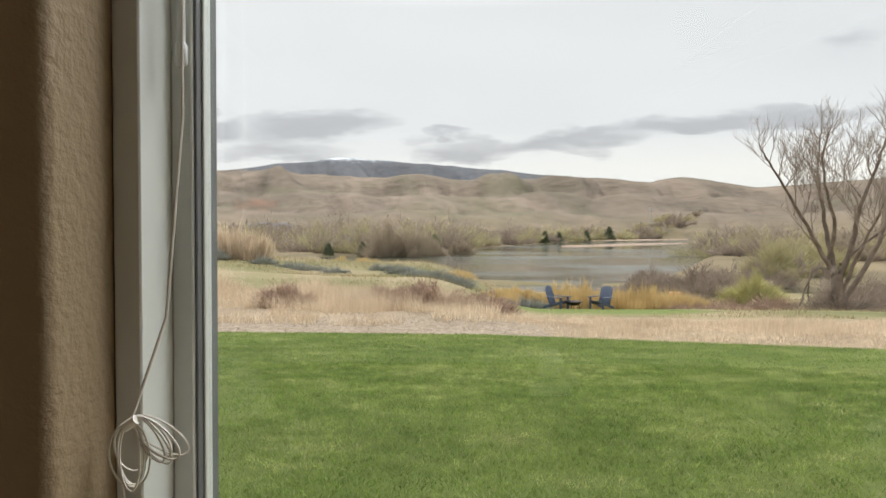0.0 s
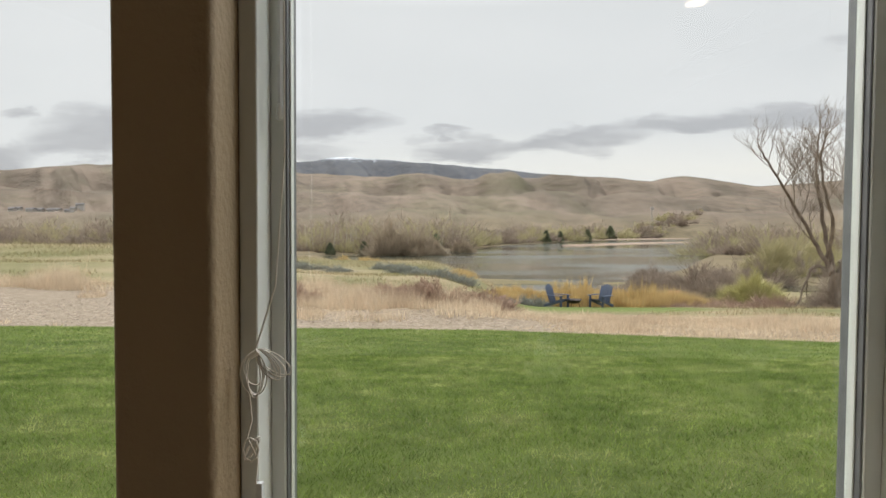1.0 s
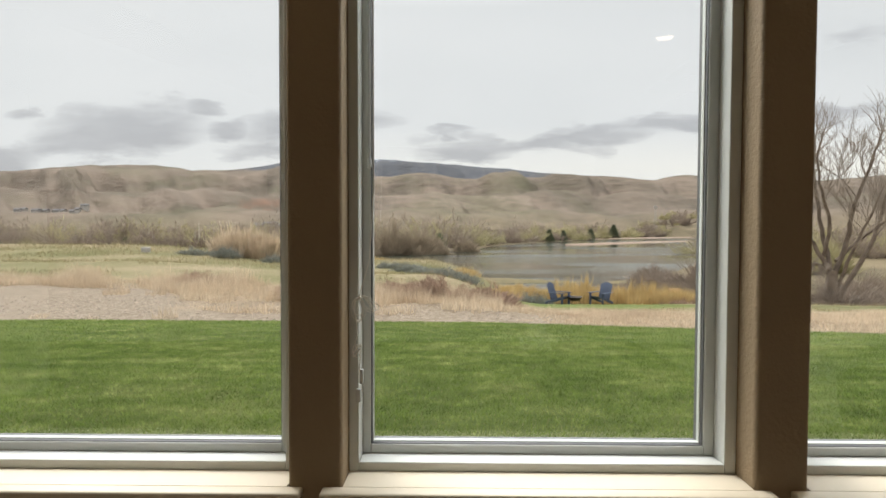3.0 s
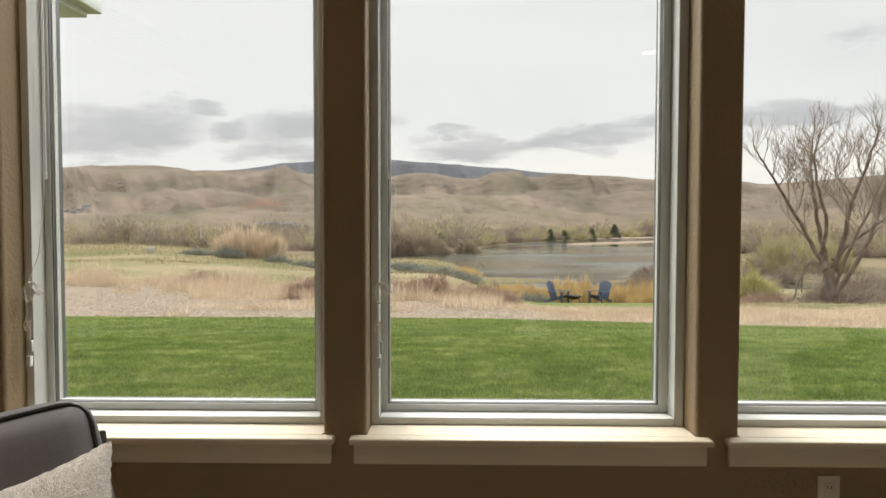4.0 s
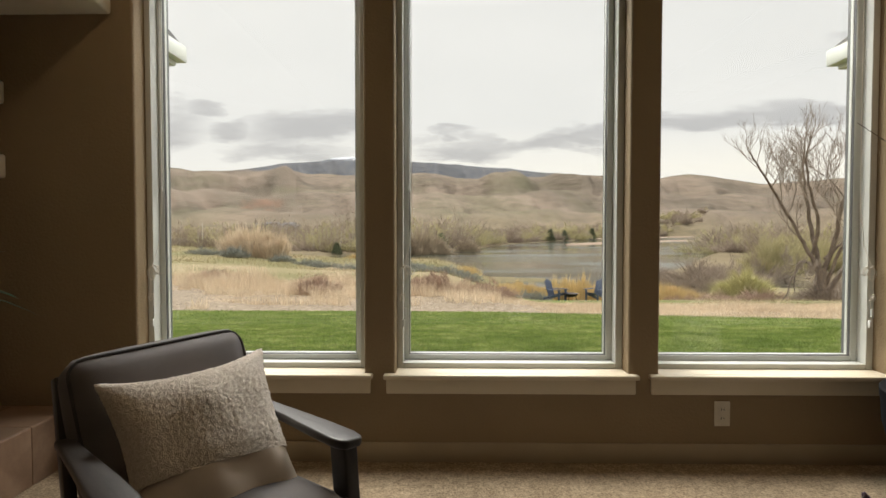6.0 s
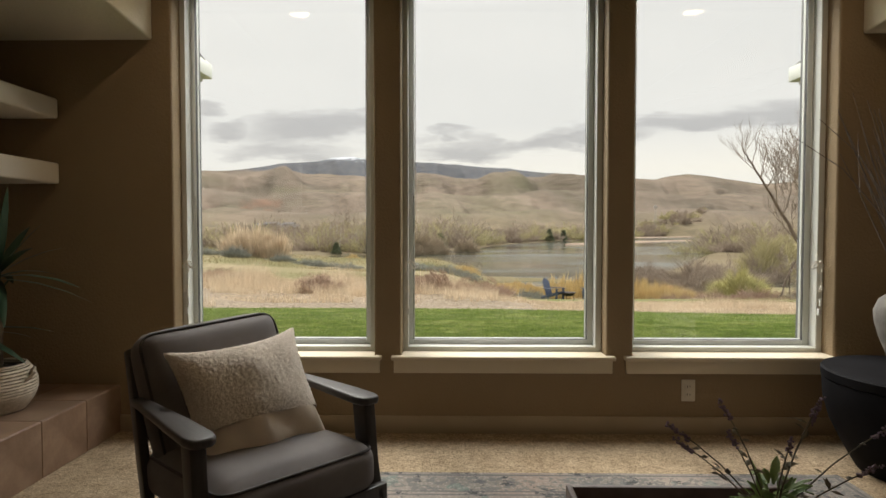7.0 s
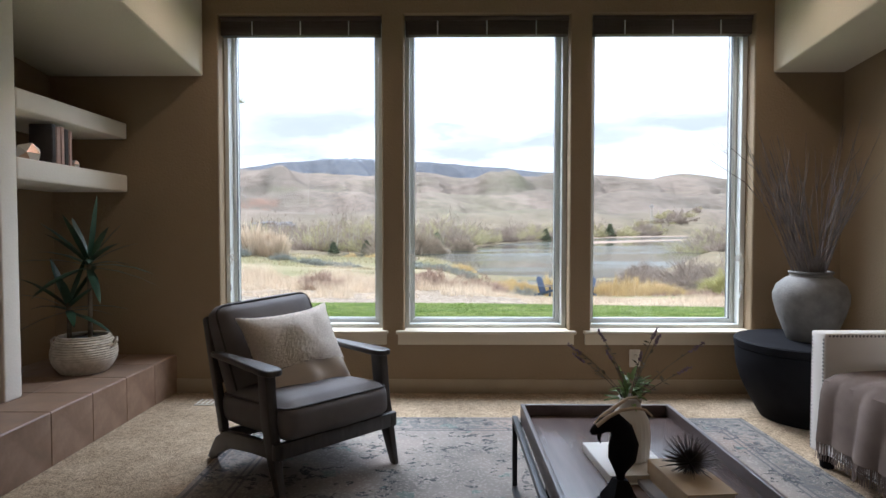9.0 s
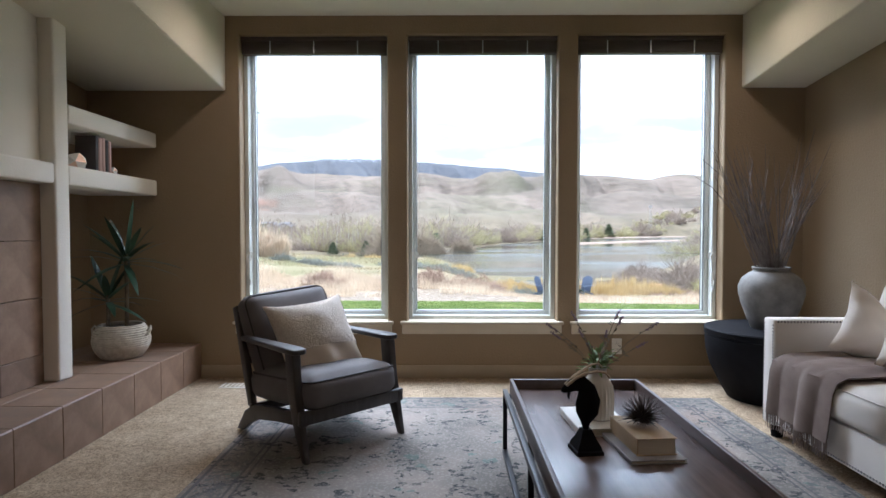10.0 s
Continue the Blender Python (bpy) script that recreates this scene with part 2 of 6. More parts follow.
def window_wall():
    bm = bmesh.new()
    xs = sorted({LEFT_X - 0.3, RIGHT_X + 0.3, *[v for o in OPEN for v in o]})
    zs = [-0.3, SILL_Z, HEAD_Z, CEIL + 0.15]
    vf = {(i, j): bm.verts.new((x, WALL_Y, z)) for i, x in enumerate(xs) for j, z in enumerate(zs)}
    vb = {(i, j): bm.verts.new((x, OUT_Y, z)) for i, x in enumerate(xs) for j, z in enumerate(zs)}
    hole = {(xs.index(a), 1) for a, b in OPEN}
    round_edges = []
    for i in range(len(xs) - 1):
        for j in range(3):
            q = [(i, j), (i + 1, j), (i + 1, j + 1), (i, j + 1)]
            if (i, j) in hole:
                for a, b in zip(q, q[1:] + q[:1]):
                    bm.faces.new((vf[a], vf[b], vb[b], vb[a]))
                    round_edges.append((vf[a], vf[b]))
            else:
                bm.faces.new([vf[k] for k in q])
                bm.faces.new([vb[k] for k in q[::-1]])
    es = [bm.edges.get(e) for e in round_edges]
    bmesh.ops.bevel(bm, geom=es, offset=0.016, segments=4, affect="EDGES", profile=0.5)
    bmesh.ops.recalc_face_normals(bm, faces=bm.faces)
    return structure("wall_north", bm, M_WALL, "beige textured drywall window wall with rounded corners")


window_wall()
structure("wall_east", box(RIGHT_X, RIGHT_X + 0.15, BACK_Y, WALL_Y, -0.1, CEIL + 0.1), M_WALL, "beige textured drywall side wall")
structure("wall_south", box(LEFT_X - 0.15, RIGHT_X + 0.15, BACK_Y - 0.15, BACK_Y, -0.1, CEIL + 0.1), M_WALL, "beige textured drywall rear wall")
structure("wall_west", box(LEFT_X - 0.15, LEFT_X, BACK_Y, WALL_Y, -0.1, CEIL + 0.1), M_WALL, "beige textured drywall wall of the niche")
structure("ceiling", box(LEFT_X - 0.15, RIGHT_X + 0.15, BACK_Y - 0.15, WALL_Y, CEIL, CEIL + 0.12), M_CEIL, "pale beige textured ceiling")
def carpet_build(nt, p):
    n1, n2, n3 = tex(nt, "ShaderNodeTexNoise", 7.0, 5), tex(nt, "ShaderNodeTexNoise", 95.0, 4, 0.7), tex(nt, "ShaderNodeTexNoise", 28.0, 4, 0.65)
    c = ramp(nt, n1.outputs["Fac"], [(0.3, (0.40, 0.305, 0.20)), (0.7, (0.52, 0.405, 0.275))])
    c = mix(nt, 0.75, c, ramp(nt, n2.outputs["Fac"], [(0.38, (0.42, 0.40, 0.38)), (0.6, (1.15, 1.15, 1.15))]), "MULTIPLY")
    c = mix(nt, 0.5, c, ramp(nt, n3.outputs["Fac"], [(0.4, (0.6, 0.6, 0.6)), (0.6, (1.1, 1.1, 1.1))]), "MULTIPLY")
    nt.links.new(c, p.inputs["Base Color"])
    bump(nt, p, n2.outputs["Fac"], 0.9, 0.012)


M_CARPET = material("beige_carpet", carpet_build, 0.95, spec=0.1)
structure("floor", box(LEFT_X, RIGHT_X, BACK_Y, WALL_Y, -0.1, 0.0), M_CARPET, "beige cut-pile carpet floor")


def soffit(name, x0, x1, z_wall, slope):
    """A dropped ceiling box whose underside climbs away from the window wall."""
    bm = bmesh.new()
    y1 = -3.6
    zb = z_wall + slope * (WALL_Y - y1)
    pts = [(WALL_Y, z_wall), (WALL_Y, CEIL - 0.002), (y1, CEIL - 0.002), (y1, min(zb, CEIL - 0.01))]
    a = [bm.verts.new((x0, y, z)) for y, z in pts]
    b = [bm.verts.new((x1, y, z)) for y, z in pts]
    bm.faces.new(a)
    bm.faces.new(b[::-1])
    for i in range(4):
        bm.faces.new((a[i], b[i], b[(i + 1) % 4], a[(i + 1) % 4]))
    bmesh.ops.recalc_face_normals(bm, faces=bm.faces)
    bmesh.ops.bevel(bm, geom=[e for e in bm.edges], offset=0.012, segments=3, affect="EDGES", profile=0.5)
    return structure(name, bm, M_CEIL, "pale painted dropped soffit with a sloping underside")


soffit("soffit_west", LEFT_X + 0.001, -1.607, 2.066, 0.118)
soffit("soffit_east", 2.070, RIGHT_X - 0.001, 2.080, 0.124)
structure("baseboard", box(-1.807, 2.527, WALL_Y - 0.014, WALL_Y - 0.001, 0.0, 0.092, 0.004), M_BASE, "beige painted baseboard under the windows")


def window(i, x0, x1):
    w = tagged(new("window_%d" % (i + 1)), "tall white vinyl picture window with a clear pane", "window", kind="structure")
    zb, zt = SILL_Z + 0.018, HEAD_Z

    def ring(name, a0, a1, b0, b1, y0, y1, wl, wr, wz, mat, label=""):
        bm = bmesh.new()
        add_box(bm, a0, a0 + wl, y0, y1, b0, b1, 0.002, 1)
        add_box(bm, a1 - wr, a1, y0, y1, b0, b1, 0.002, 1)
        add_box(bm, a0 + wl, a1 - wr, y0, y1, b0, b0 + wz, 0.002, 1)
        add_box(bm, a0 + wl, a1 - wr, y0, y1, b1 - wz, b1, 0.002, 1)
        return part(name, bm, mat, w, label)

    ring("window_frame", x0 + 0.001, x1 - 0.001, zb, zt - 0.001, 0.947, 1.085, 0.028, 0.032, 0.027, M_VINYL)
    ring("sash", x0 + 0.029, x1 - 0.033, zb + 0.027, zt - 0.028, 1.012, 1.08, 0.024, 0.030, 0.026, M_VINYL)
    ring("gasket", x0 + 0.053, x1 - 0.063, zb + 0.053, zt - 0.054, 1.016, 1.075, 0.003, 0.003, 0.003, M_GASKET, "black rubber glazing gasket")
    ring("glazing_bead", x0 + 0.056, x1 - 0.066, zb + 0.056, zt - 0.057, 1.030, 1.0505, 0.0025, 0.0025, 0.0025, M_VINYL, "white glazing bead")
    g = part("pane", box(x0 + 0.0585, x1 - 0.0685, GLASS_Y, GLASS_Y + 0.004, zb + 0.0585, zt - 0.0595), M_GLASS, w, "clear glass pane", smooth=False)
    g.visible_shadow = False
    bm = box(x0 - 0.052, x1 + 0.042, 0.803, WALL_Y - 0.001, SILL_Z - 0.002, SILL_Z + 0.020, 0.007, 3)
    add_box(bm, x0 + 0.002, x1 - 0.002, WALL_Y - 0.003, 0.946, SILL_Z + 0.001, SILL_Z + 0.0195)
    part("window_sill", bm, M_TRIM, w, "cream painted stool sill")
    part("apron", box(x0 - 0.040, x1 + 0.030, 0.830, WALL_Y - 0.001, 0.322, SILL_Z - 0.003, 0.004), M_TRIM, w, "cream painted sill apron")


for i, (a, b) in enumerate(OPEN):
    window(i, a, b)

# ---- the land outside ----
def lerp_table(t, rows):
    for (a, va), (b, vb) in zip(rows, rows[1:]):
        if t <= b:
            f = max(0.0, (t - a) / (b - a))
            return va + (vb - va) * f
    return rows[-1][1]


SLOPE = [(0, -0.02), (2.8, -0.05), (4.5, -0.11), (9.0, -0.45), (14, -1.02), (24, -2.05), (31, -3.2), (48, -4.2), (62, -4.9), (400, -5.2), (5000, -5.2)]
WATER_Z = -4.55
# skyline: sideways per metre ahead, height per metre ahead
RIDGE = [(-1.4, 0.10), (-0.78, 0.105), (-0.64, 0.116), (-0.52, 0.117), (-0.455, 0.107), (-0.39, 0.107), (-0.30, 0.119), (-0.23, 0.124), (-0.19, 0.132),
         (-0.14, 0.128), (-0.05, 0.121), (0.01, 0.117), (0.11, 0.108), (0.21, 0.100), (0.27, 0.097), (0.355, 0.091), (0.39, 0.099), (0.43, 0.099), (0.47, 0.092),
         (0.54, 0.083), (0.62, 0.088), (0.78, 0.103), (1.4, 0.12)]


def lake_near(u):
    """How far ahead the near shore lies."""
    return lerp_table(u, [(-0.6, 900), (-0.30, 300), (-0.22, 120), (-0.15, 85), (0.05, 68), (0.25, 62), (0.36, 66), (0.42, 90), (0.47, 150), (0.52, 400), (0.7, 900)])


def lake_far(u):
    return lerp_table(u, [(-0.4, 125), (-0.2, 130), (-0.06, 138), (0.05, 190), (0.2, 330), (0.33, 520), (0.45, 700), (0.6, 700)])


# rows of rounded hills one behind the other: distance, breadth, size of the spurs, outline
HILLS = [
    (880, 190, 0.24, [(-1.4, 0.04), (-0.8, 0.035), (-0.5, 0.030), (-0.40, 0.044), (-0.30, 0.034), (-0.2, 0.030), (-0.08, 0.042), (0.05, 0.030), (0.16, 0.040), (0.28, 0.028), (0.4, 0.040), (0.55, 0.034), (0.8, 0.05), (1.4, 0.05)]),
    (1250, 300, 0.30, [(-1.4, 0.08), (-0.8, 0.075), (-0.55, 0.065), (-0.42, 0.074), (-0.33, 0.060), (-0.23, 0.073), (-0.12, 0.062), (-0.03, 0.066), (0.08, 0.060), (0.17, 0.074), (0.25, 0.062), (0.33, 0.071), (0.42, 0.060), (0.5, 0.066), (0.65, 0.060), (0.8, 0.075), (1.4, 0.08)]),
    (1750, 420, 0.32, [(-1.4, 0.10), (-0.78, 0.104), (-0.64, 0.110), (-0.50, 0.108), (-0.40, 0.104), (-0.30, 0.106), (-0.20, 0.098), (-0.12, 0.094), (-0.04, 0.098), (0.05, 0.088), (0.12, 0.093), (0.20, 0.098), (0.27, 0.095), (0.355, 0.086), (0.39, 0.098), (0.43, 0.098), (0.47, 0.09), (0.54, 0.08), (0.62, 0.086), (0.78, 0.10), (1.4, 0.12)]),
    (3200, 1000, 0.30, RIDGE),
]


def hills(u, y):
    best = -5.2
    for k, (d, w, spur, outline) in enumerate(HILLS):
        warp = u + 0.016 * noise.noise((u * 9, y / w * 0.8, k * 3.0))
        e = lerp_table(warp, outline)
        if k < 3:
            e *= 1 + 0.05 * noise.noise((u * 22, k * 5.0, 1.0))
        t = (y - d) / w
        # rounded spurs with sharp draws between them
        spurs = 2 * abs(noise.noise((warp * (10 - 1.2 * k) + 0.30 * t, 0.25 * t, 7.0 + k))) - 0.45
        draws = 2.4 * abs(noise.noise((warp * 27 + 0.8 * t, 0.6 * t, 2.0 + k))) - 0.45
        if t < 0:
            t = min(0.0, t + 1.7 * spur * spurs * min(1.0, -t * 1.6) + 0.15 * draws * min(1.0, -t * 1.2))
            s = math.exp(-t * t * 0.9)
        else:
            s = math.exp(-t * t * 0.5)
        rough = noise.fractal((u * 30, y / w * 3, 1.5 + k), 1.0, 2.1, 4)
        best = max(best, e * d * (s + 0.09 * rough * s * (1 - s)) - 6.0 * (1 - s))
    return best


def ground_z(x, y):
    u = x / max(y, 1.0)
    z = lerp_table(y, SLOPE)
    # the left side stays higher up to the brow of the bank; a low mound stands at the edge of the lawn
    def smooth(t):
        t = max(0.0, min(1.0, t))
        return t * t * (3 - 2 * t)
    if 9 < y < 130:
        rise = 0.085 * smooth((0.17 - u) / 0.22) + 0.032 * smooth((-0.15 - u) / 0.45)
        z += rise * (min(y, 42) - 9) * (1.0 if y < 42 else max(0.0, 1 - (y - 42) / (26 if u > -0.3 else 80)))
    if y < 60:
        z += 0.16 * math.exp(-((x - 0.4) / 2.2) ** 2 - ((y - 10.8) / 0.9) ** 2)
        z += 0.05 * noise.noise((x * 0.25, y * 0.25, 0)) * min(1, y / 12)
    if y > 55:
        a, b = lake_near(u), lake_far(u)
        shore = min(y - a, (b - y)) / (0.04 * y + 1)
        if -0.5 < u < 0.56:
            z = z * (1 - max(0, min(1, shore))) + (WATER_Z - 1.0) * max(0, min(1, shore))
        if shore < 0:
            z = max(z, WATER_Z + 0.15 + 0.5 * min(1, -shore * 0.3)) if y > 62 else z
    if y > 600:
        z = max(z, hills(u, y))
        z = min(z, (lerp_table(u, RIDGE) * 0.992 + 0.0022 * noise.noise((u * 16, 2.0, 0)) + 0.0014 * noise.noise((u * 45, 5.0, 0))) * y)
    return z


def land():
    cols, rows = 300, 330
    ys = [1.1]
    grow = (4500 / 1.1) ** (1 / (rows - 1))
    ys = [1.1 * grow ** i for i in range(rows)]
    verts, faces = [], []
    for y in ys:
        for i in range(cols):
            x = (i / (cols - 1) - 0.5) * 2 * (14.0 + 1.12 * y)
            verts.append((x, y, ground_z(x, y)))
    # the ground goes on under and behind the house
    for yy in (0.95, -120.0):
        for i in range(cols):
            verts.append(((i / (cols - 1) - 0.5) * 300, yy, -0.16))
    order = [rows + 1, rows, *range(rows)]
    for j0, j1 in zip(order, order[1:]):
        for i in range(cols - 1):
            a, b = j0 * cols + i, j1 * cols + i
            faces.append((a, a + 1, b + 1, b))
    return verts, faces


def land_build(nt, p):
    N, L = nt.nodes.new, nt.links.new
    co = N("ShaderNodeTexCoord")
    sep = N("ShaderNodeSeparateXYZ")
    L(co.outputs["Object"], sep.inputs[0])

    def step(value, a, b):
        m = N("ShaderNodeMapRange")
        m.interpolation_type = "SMOOTHSTEP"
        m.inputs["From Min"].default_value, m.inputs["From Max"].default_value = a, b
        L(value, m.inputs["Value"])
        return m.outputs[0]

    def add(a, b, op="ADD"):
        m = N("ShaderNodeMath")
        m.operation = op
        for i, v in enumerate((a, b)):
            if isinstance(v, (int, float)):
                m.inputs[i].default_value = v
            else:
                L(v, m.inputs[i])
        return m.outputs[0]

    n1 = tex(nt, "ShaderNodeTexNoise", 0.8, 6)
    n2 = tex(nt, "ShaderNodeTexNoise", 0.16, 5)
    n3 = tex(nt, "ShaderNodeTexNoise", 12.0, 4)
    n4 = tex(nt, "ShaderNodeTexNoise", 0.006, 8, 0.6)
    n5 = tex(nt, "ShaderNodeTexNoise", 0.05, 6, 0.65)
    mow = tex(nt, "ShaderNodeTexNoise", 1.0, 3, stretch=(0.25, 1.6, 1))
    lawn = ramp(nt, n1.outputs["Fac"], [(0.3, (0.062, 0.088, 0.020)), (0.55, (0.10, 0.128, 0.032)), (0.8, (0.165, 0.17, 0.066))])
    lawn = mix(nt, 0.5, lawn, ramp(nt, mow.outputs["Fac"], [(0.35, (0.5, 0.5, 0.5)), (0.65, (1, 1, 1))]), "MULTIPLY")
    gravel = ramp(nt, n3.outputs["Fac"], [(0.3, (0.150, 0.112, 0.078)), (0.5, (0.235, 0.186, 0.138)), (0.7, (0.325, 0.265, 0.205))])
    dry = ramp(nt, n1.outputs["Fac"], [(0.3, (0.20, 0.150, 0.098)), (0.7, (0.30, 0.230, 0.160))])
    field = ramp(nt, n2.outputs["Fac"], [(0.35, (0.130, 0.128, 0.055)), (0.5, (0.195, 0.168, 0.088)), (0.66, (0.29, 0.228, 0.145))])
    y = sep.outputs[1]
    wy = add(y, add(add(n1.outputs["Fac"], 0.5, "SUBTRACT"), 0.7, "MULTIPLY"))
    wy2 = add(y, add(add(n2.outputs["Fac"], 0.5, "SUBTRACT"), 9.0, "MULTIPLY"))
    edge = add(y, add(add(n1.outputs["Fac"], 0.5, "SUBTRACT"), 0.25, "MULTIPLY"))
    edge = add(edge, add(add(add(sep.outputs[0], 0.6, "SUBTRACT"), 0.0, "MAXIMUM"), 0.31, "MULTIPLY"))
    wx = add(sep.outputs[0], add(add(n1.outputs["Fac"], 0.5, "SUBTRACT"), 2.5, "MULTIPLY"))
    right = step(wx, 1.2, 2.6)
    verge = mix(nt, right, gravel, dry)
    c = mix(nt, step(edge, 8.95, 9.05), lawn, verge)
    spread = add(wy, add(step(add(0.0, wx, "SUBTRACT"), 4.6, 8.5), 4.6, "MULTIPLY"), "SUBTRACT")
    c = mix(nt, step(spread, 9.8, 11.0), c, dry)
    c = mix(nt, step(wy2, 14.5, 17.5), c, field)
    gx = add(add(sep.outputs[0], 5.6, "SUBTRACT"), 5.0, "DIVIDE")
    gy = add(add(y, 22.6, "SUBTRACT"), 4.2, "DIVIDE")
    sward = add(add(add(gx, gx, "MULTIPLY"), add(gy, gy, "MULTIPLY")), add(n1.outputs["Fac"], 0.8, "MULTIPLY"))
    c = mix(nt, add(1.0, step(sward, 0.9, 1.5), "SUBTRACT"), c, (0.125, 0.150, 0.045))
    # slopes: tan grass, darker in the hollows of the gully noise, olive flushes, sage speckle, a red clay scar
    n6 = tex(nt, "ShaderNodeTexNoise", 0.0060, 7, 0.60, stretch=(1.0, 0.22, 2.6))
    n7 = tex(nt, "ShaderNodeTexNoise", 0.045, 7, 0.72, stretch=(1.0, 0.22, 2.6))
    n8 = tex(nt, "ShaderNodeTexNoise", 0.0042, 6, 0.62, stretch=(1.0, 0.22, 3.0), offset=(5.0, 2.0, 1.0))
    hill = ramp(nt, n6.outputs["Fac"], [(0.32, (0.118, 0.097, 0.074)), (0.45, (0.158, 0.125, 0.098)), (0.57, (0.200, 0.155, 0.122)), (0.70, (0.245, 0.190, 0.150))])
    hill = mix(nt, ramp(nt, n8.outputs["Fac"], [(0.50, (0, 0, 0)), (0.68, (0.5, 0.5, 0.5))]), hill, (0.110, 0.112, 0.058))
    hill = mix(nt, 0.45, hill, ramp(nt, n7.outputs["Fac"], [(0.36, (0.34, 0.35, 0.30)), (0.56, (1.05, 1.03, 1.0))]), "MULTIPLY")
    su = add(add(add(sep.outputs[0], y, "DIVIDE"), 0.335, "ADD"), 0.055, "DIVIDE")
    sv = add(add(add(sep.outputs[2], y, "DIVIDE"), 0.048, "SUBTRACT"), 0.016, "DIVIDE")
    scar = add(1.0, add(add(su, su, "MULTIPLY"), add(sv, sv, "MULTIPLY")), "SUBTRACT")
    scar = add(add(scar, add(add(n7.outputs["Fac"], 0.5, "SUBTRACT"), 3.5, "MULTIPLY")), step(y, 640, 700), "MULTIPLY")
    hill = mix(nt, add(step(scar, 0.3, 1.3), 0.5, "MULTIPLY"), hill, (0.235, 0.105, 0.062))
    wood = ramp(nt, n5.outputs["Fac"], [(0.35, (0.11, 0.09, 0.055)), (0.6, (0.20, 0.155, 0.095))])
    c = mix(nt, step(y, 46, 75), c, wood)
    c = mix(nt, step(y, 500, 900), c, hill)
    # far ridge in blue-grey: distance haze put into its base colour
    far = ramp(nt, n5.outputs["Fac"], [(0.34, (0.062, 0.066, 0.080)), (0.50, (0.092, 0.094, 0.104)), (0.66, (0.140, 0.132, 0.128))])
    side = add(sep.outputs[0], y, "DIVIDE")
    far_haze = add(step(y, 1900, 2150), add(step(side, -0.40, -0.33), add(1.0, step(side, 0.12, 0.26), "SUBTRACT"), "MULTIPLY"), "MULTIPLY")
    c = mix(nt, far_haze, c, far)
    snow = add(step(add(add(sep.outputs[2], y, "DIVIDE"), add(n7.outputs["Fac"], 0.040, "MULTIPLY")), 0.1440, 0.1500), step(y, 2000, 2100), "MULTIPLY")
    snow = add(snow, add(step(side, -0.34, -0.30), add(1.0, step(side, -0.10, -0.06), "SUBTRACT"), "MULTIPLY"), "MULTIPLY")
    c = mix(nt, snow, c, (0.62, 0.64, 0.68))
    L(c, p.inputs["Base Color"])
    # fine relief near by, gullies on the hills
    b1 = N("ShaderNodeBump")
    b1.inputs["Strength"].default_value, b1.inputs["Distance"].default_value = 0.5, 0.03
    L(n3.outputs["Fac"], b1.inputs["Height"])
    b2 = N("ShaderNodeBump")
    b2.inputs["Distance"].default_value = 40.0
    L(add(step(y, 600, 900), 0.8, "MULTIPLY"), b2.inputs["Strength"])
    L(n6.outputs["Fac"], b2.inputs["Height"])
    L(b1.outputs[0], b2.inputs["Normal"])
    L(b2.outputs[0], p.inputs["Normal"])


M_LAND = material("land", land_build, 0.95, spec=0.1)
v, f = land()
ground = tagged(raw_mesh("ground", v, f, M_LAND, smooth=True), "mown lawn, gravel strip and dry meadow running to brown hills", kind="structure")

# ---- plants and ground cover outside ----
rng = np.random.default_rng(5)


def blades(name, base, height, width, lean, mat, drift=None):
    """Many thin upright blades as one mesh: base points (n, 3), heights and widths (n), lean as sideways drift of the tip."""
    n = len(base)
    turn = rng.uniform(0, 2 * np.pi, n)
    side = np.stack([np.cos(turn), np.sin(turn), np.zeros(n)], 1) * (width / 2)[:, None]
    away = rng.uniform(0, 2 * np.pi, n)
    tip = base + np.stack([np.cos(away), np.sin(away), np.zeros(n)], 1) * (lean * height * rng.uniform(0.2, 1, n))[:, None]
    tip[:, 2] += height
    if drift is not None:
        tip += drift
    verts = np.empty((n * 3, 3))
    verts[0::3], verts[1::3], verts[2::3] = base - side, base + side, tip
    me = bpy.data.meshes.new(name)
    me.vertices.add(n * 3)
    me.vertices.foreach_set("co", verts.ravel())
    me.loops.add(n * 3)
    me.loops.foreach_set("vertex_index", np.arange(n * 3, dtype=np.int32))
    me.polygons.add(n)
    me.polygons.foreach_set("loop_start", np.arange(0, n * 3, 3, dtype=np.int32))
    me.polygons.foreach_set("loop_total", np.full(n, 3, dtype=np.int32))
    me.update()
    me.validate()
    me.materials.append(mat)
    return new(name, me)


def foliage(name, c1, c2, scale=0.3, vary=0.35, rough=0.8, thin=0.0):
    def build(nt, p):
        n = tex(nt, "ShaderNodeTexNoise", scale, 4)
        col = ramp(nt, n.outputs["Fac"], [(0.3, c1), (0.7, c2)])
        g = nt.nodes.new("ShaderNodeNewGeometry")
        v = ramp(nt, g.outputs["Random Per Island"], [(0, (1 - vary,) * 3), (1, (1 + vary,) * 3)])
        nt.links.new(mix(nt, 1.0, col, v, "MULTIPLY"), p.inputs["Base Color"])
        if thin:
            t = nt.nodes.new("ShaderNodeBsdfTranslucent")
            t.inputs["Color"].default_value = (*c2, 1)
            m = nt.nodes.new("ShaderNodeMixShader")
            m.inputs[0].default_value = thin
            nt.links.new(p.outputs[0], m.inputs[1])
            nt.links.new(t.outputs[0], m.inputs[2])
            nt.links.new(m.outputs[0], nt.nodes["Material Output"].inputs[0])
    return material(name, build, rough, spec=0.15)




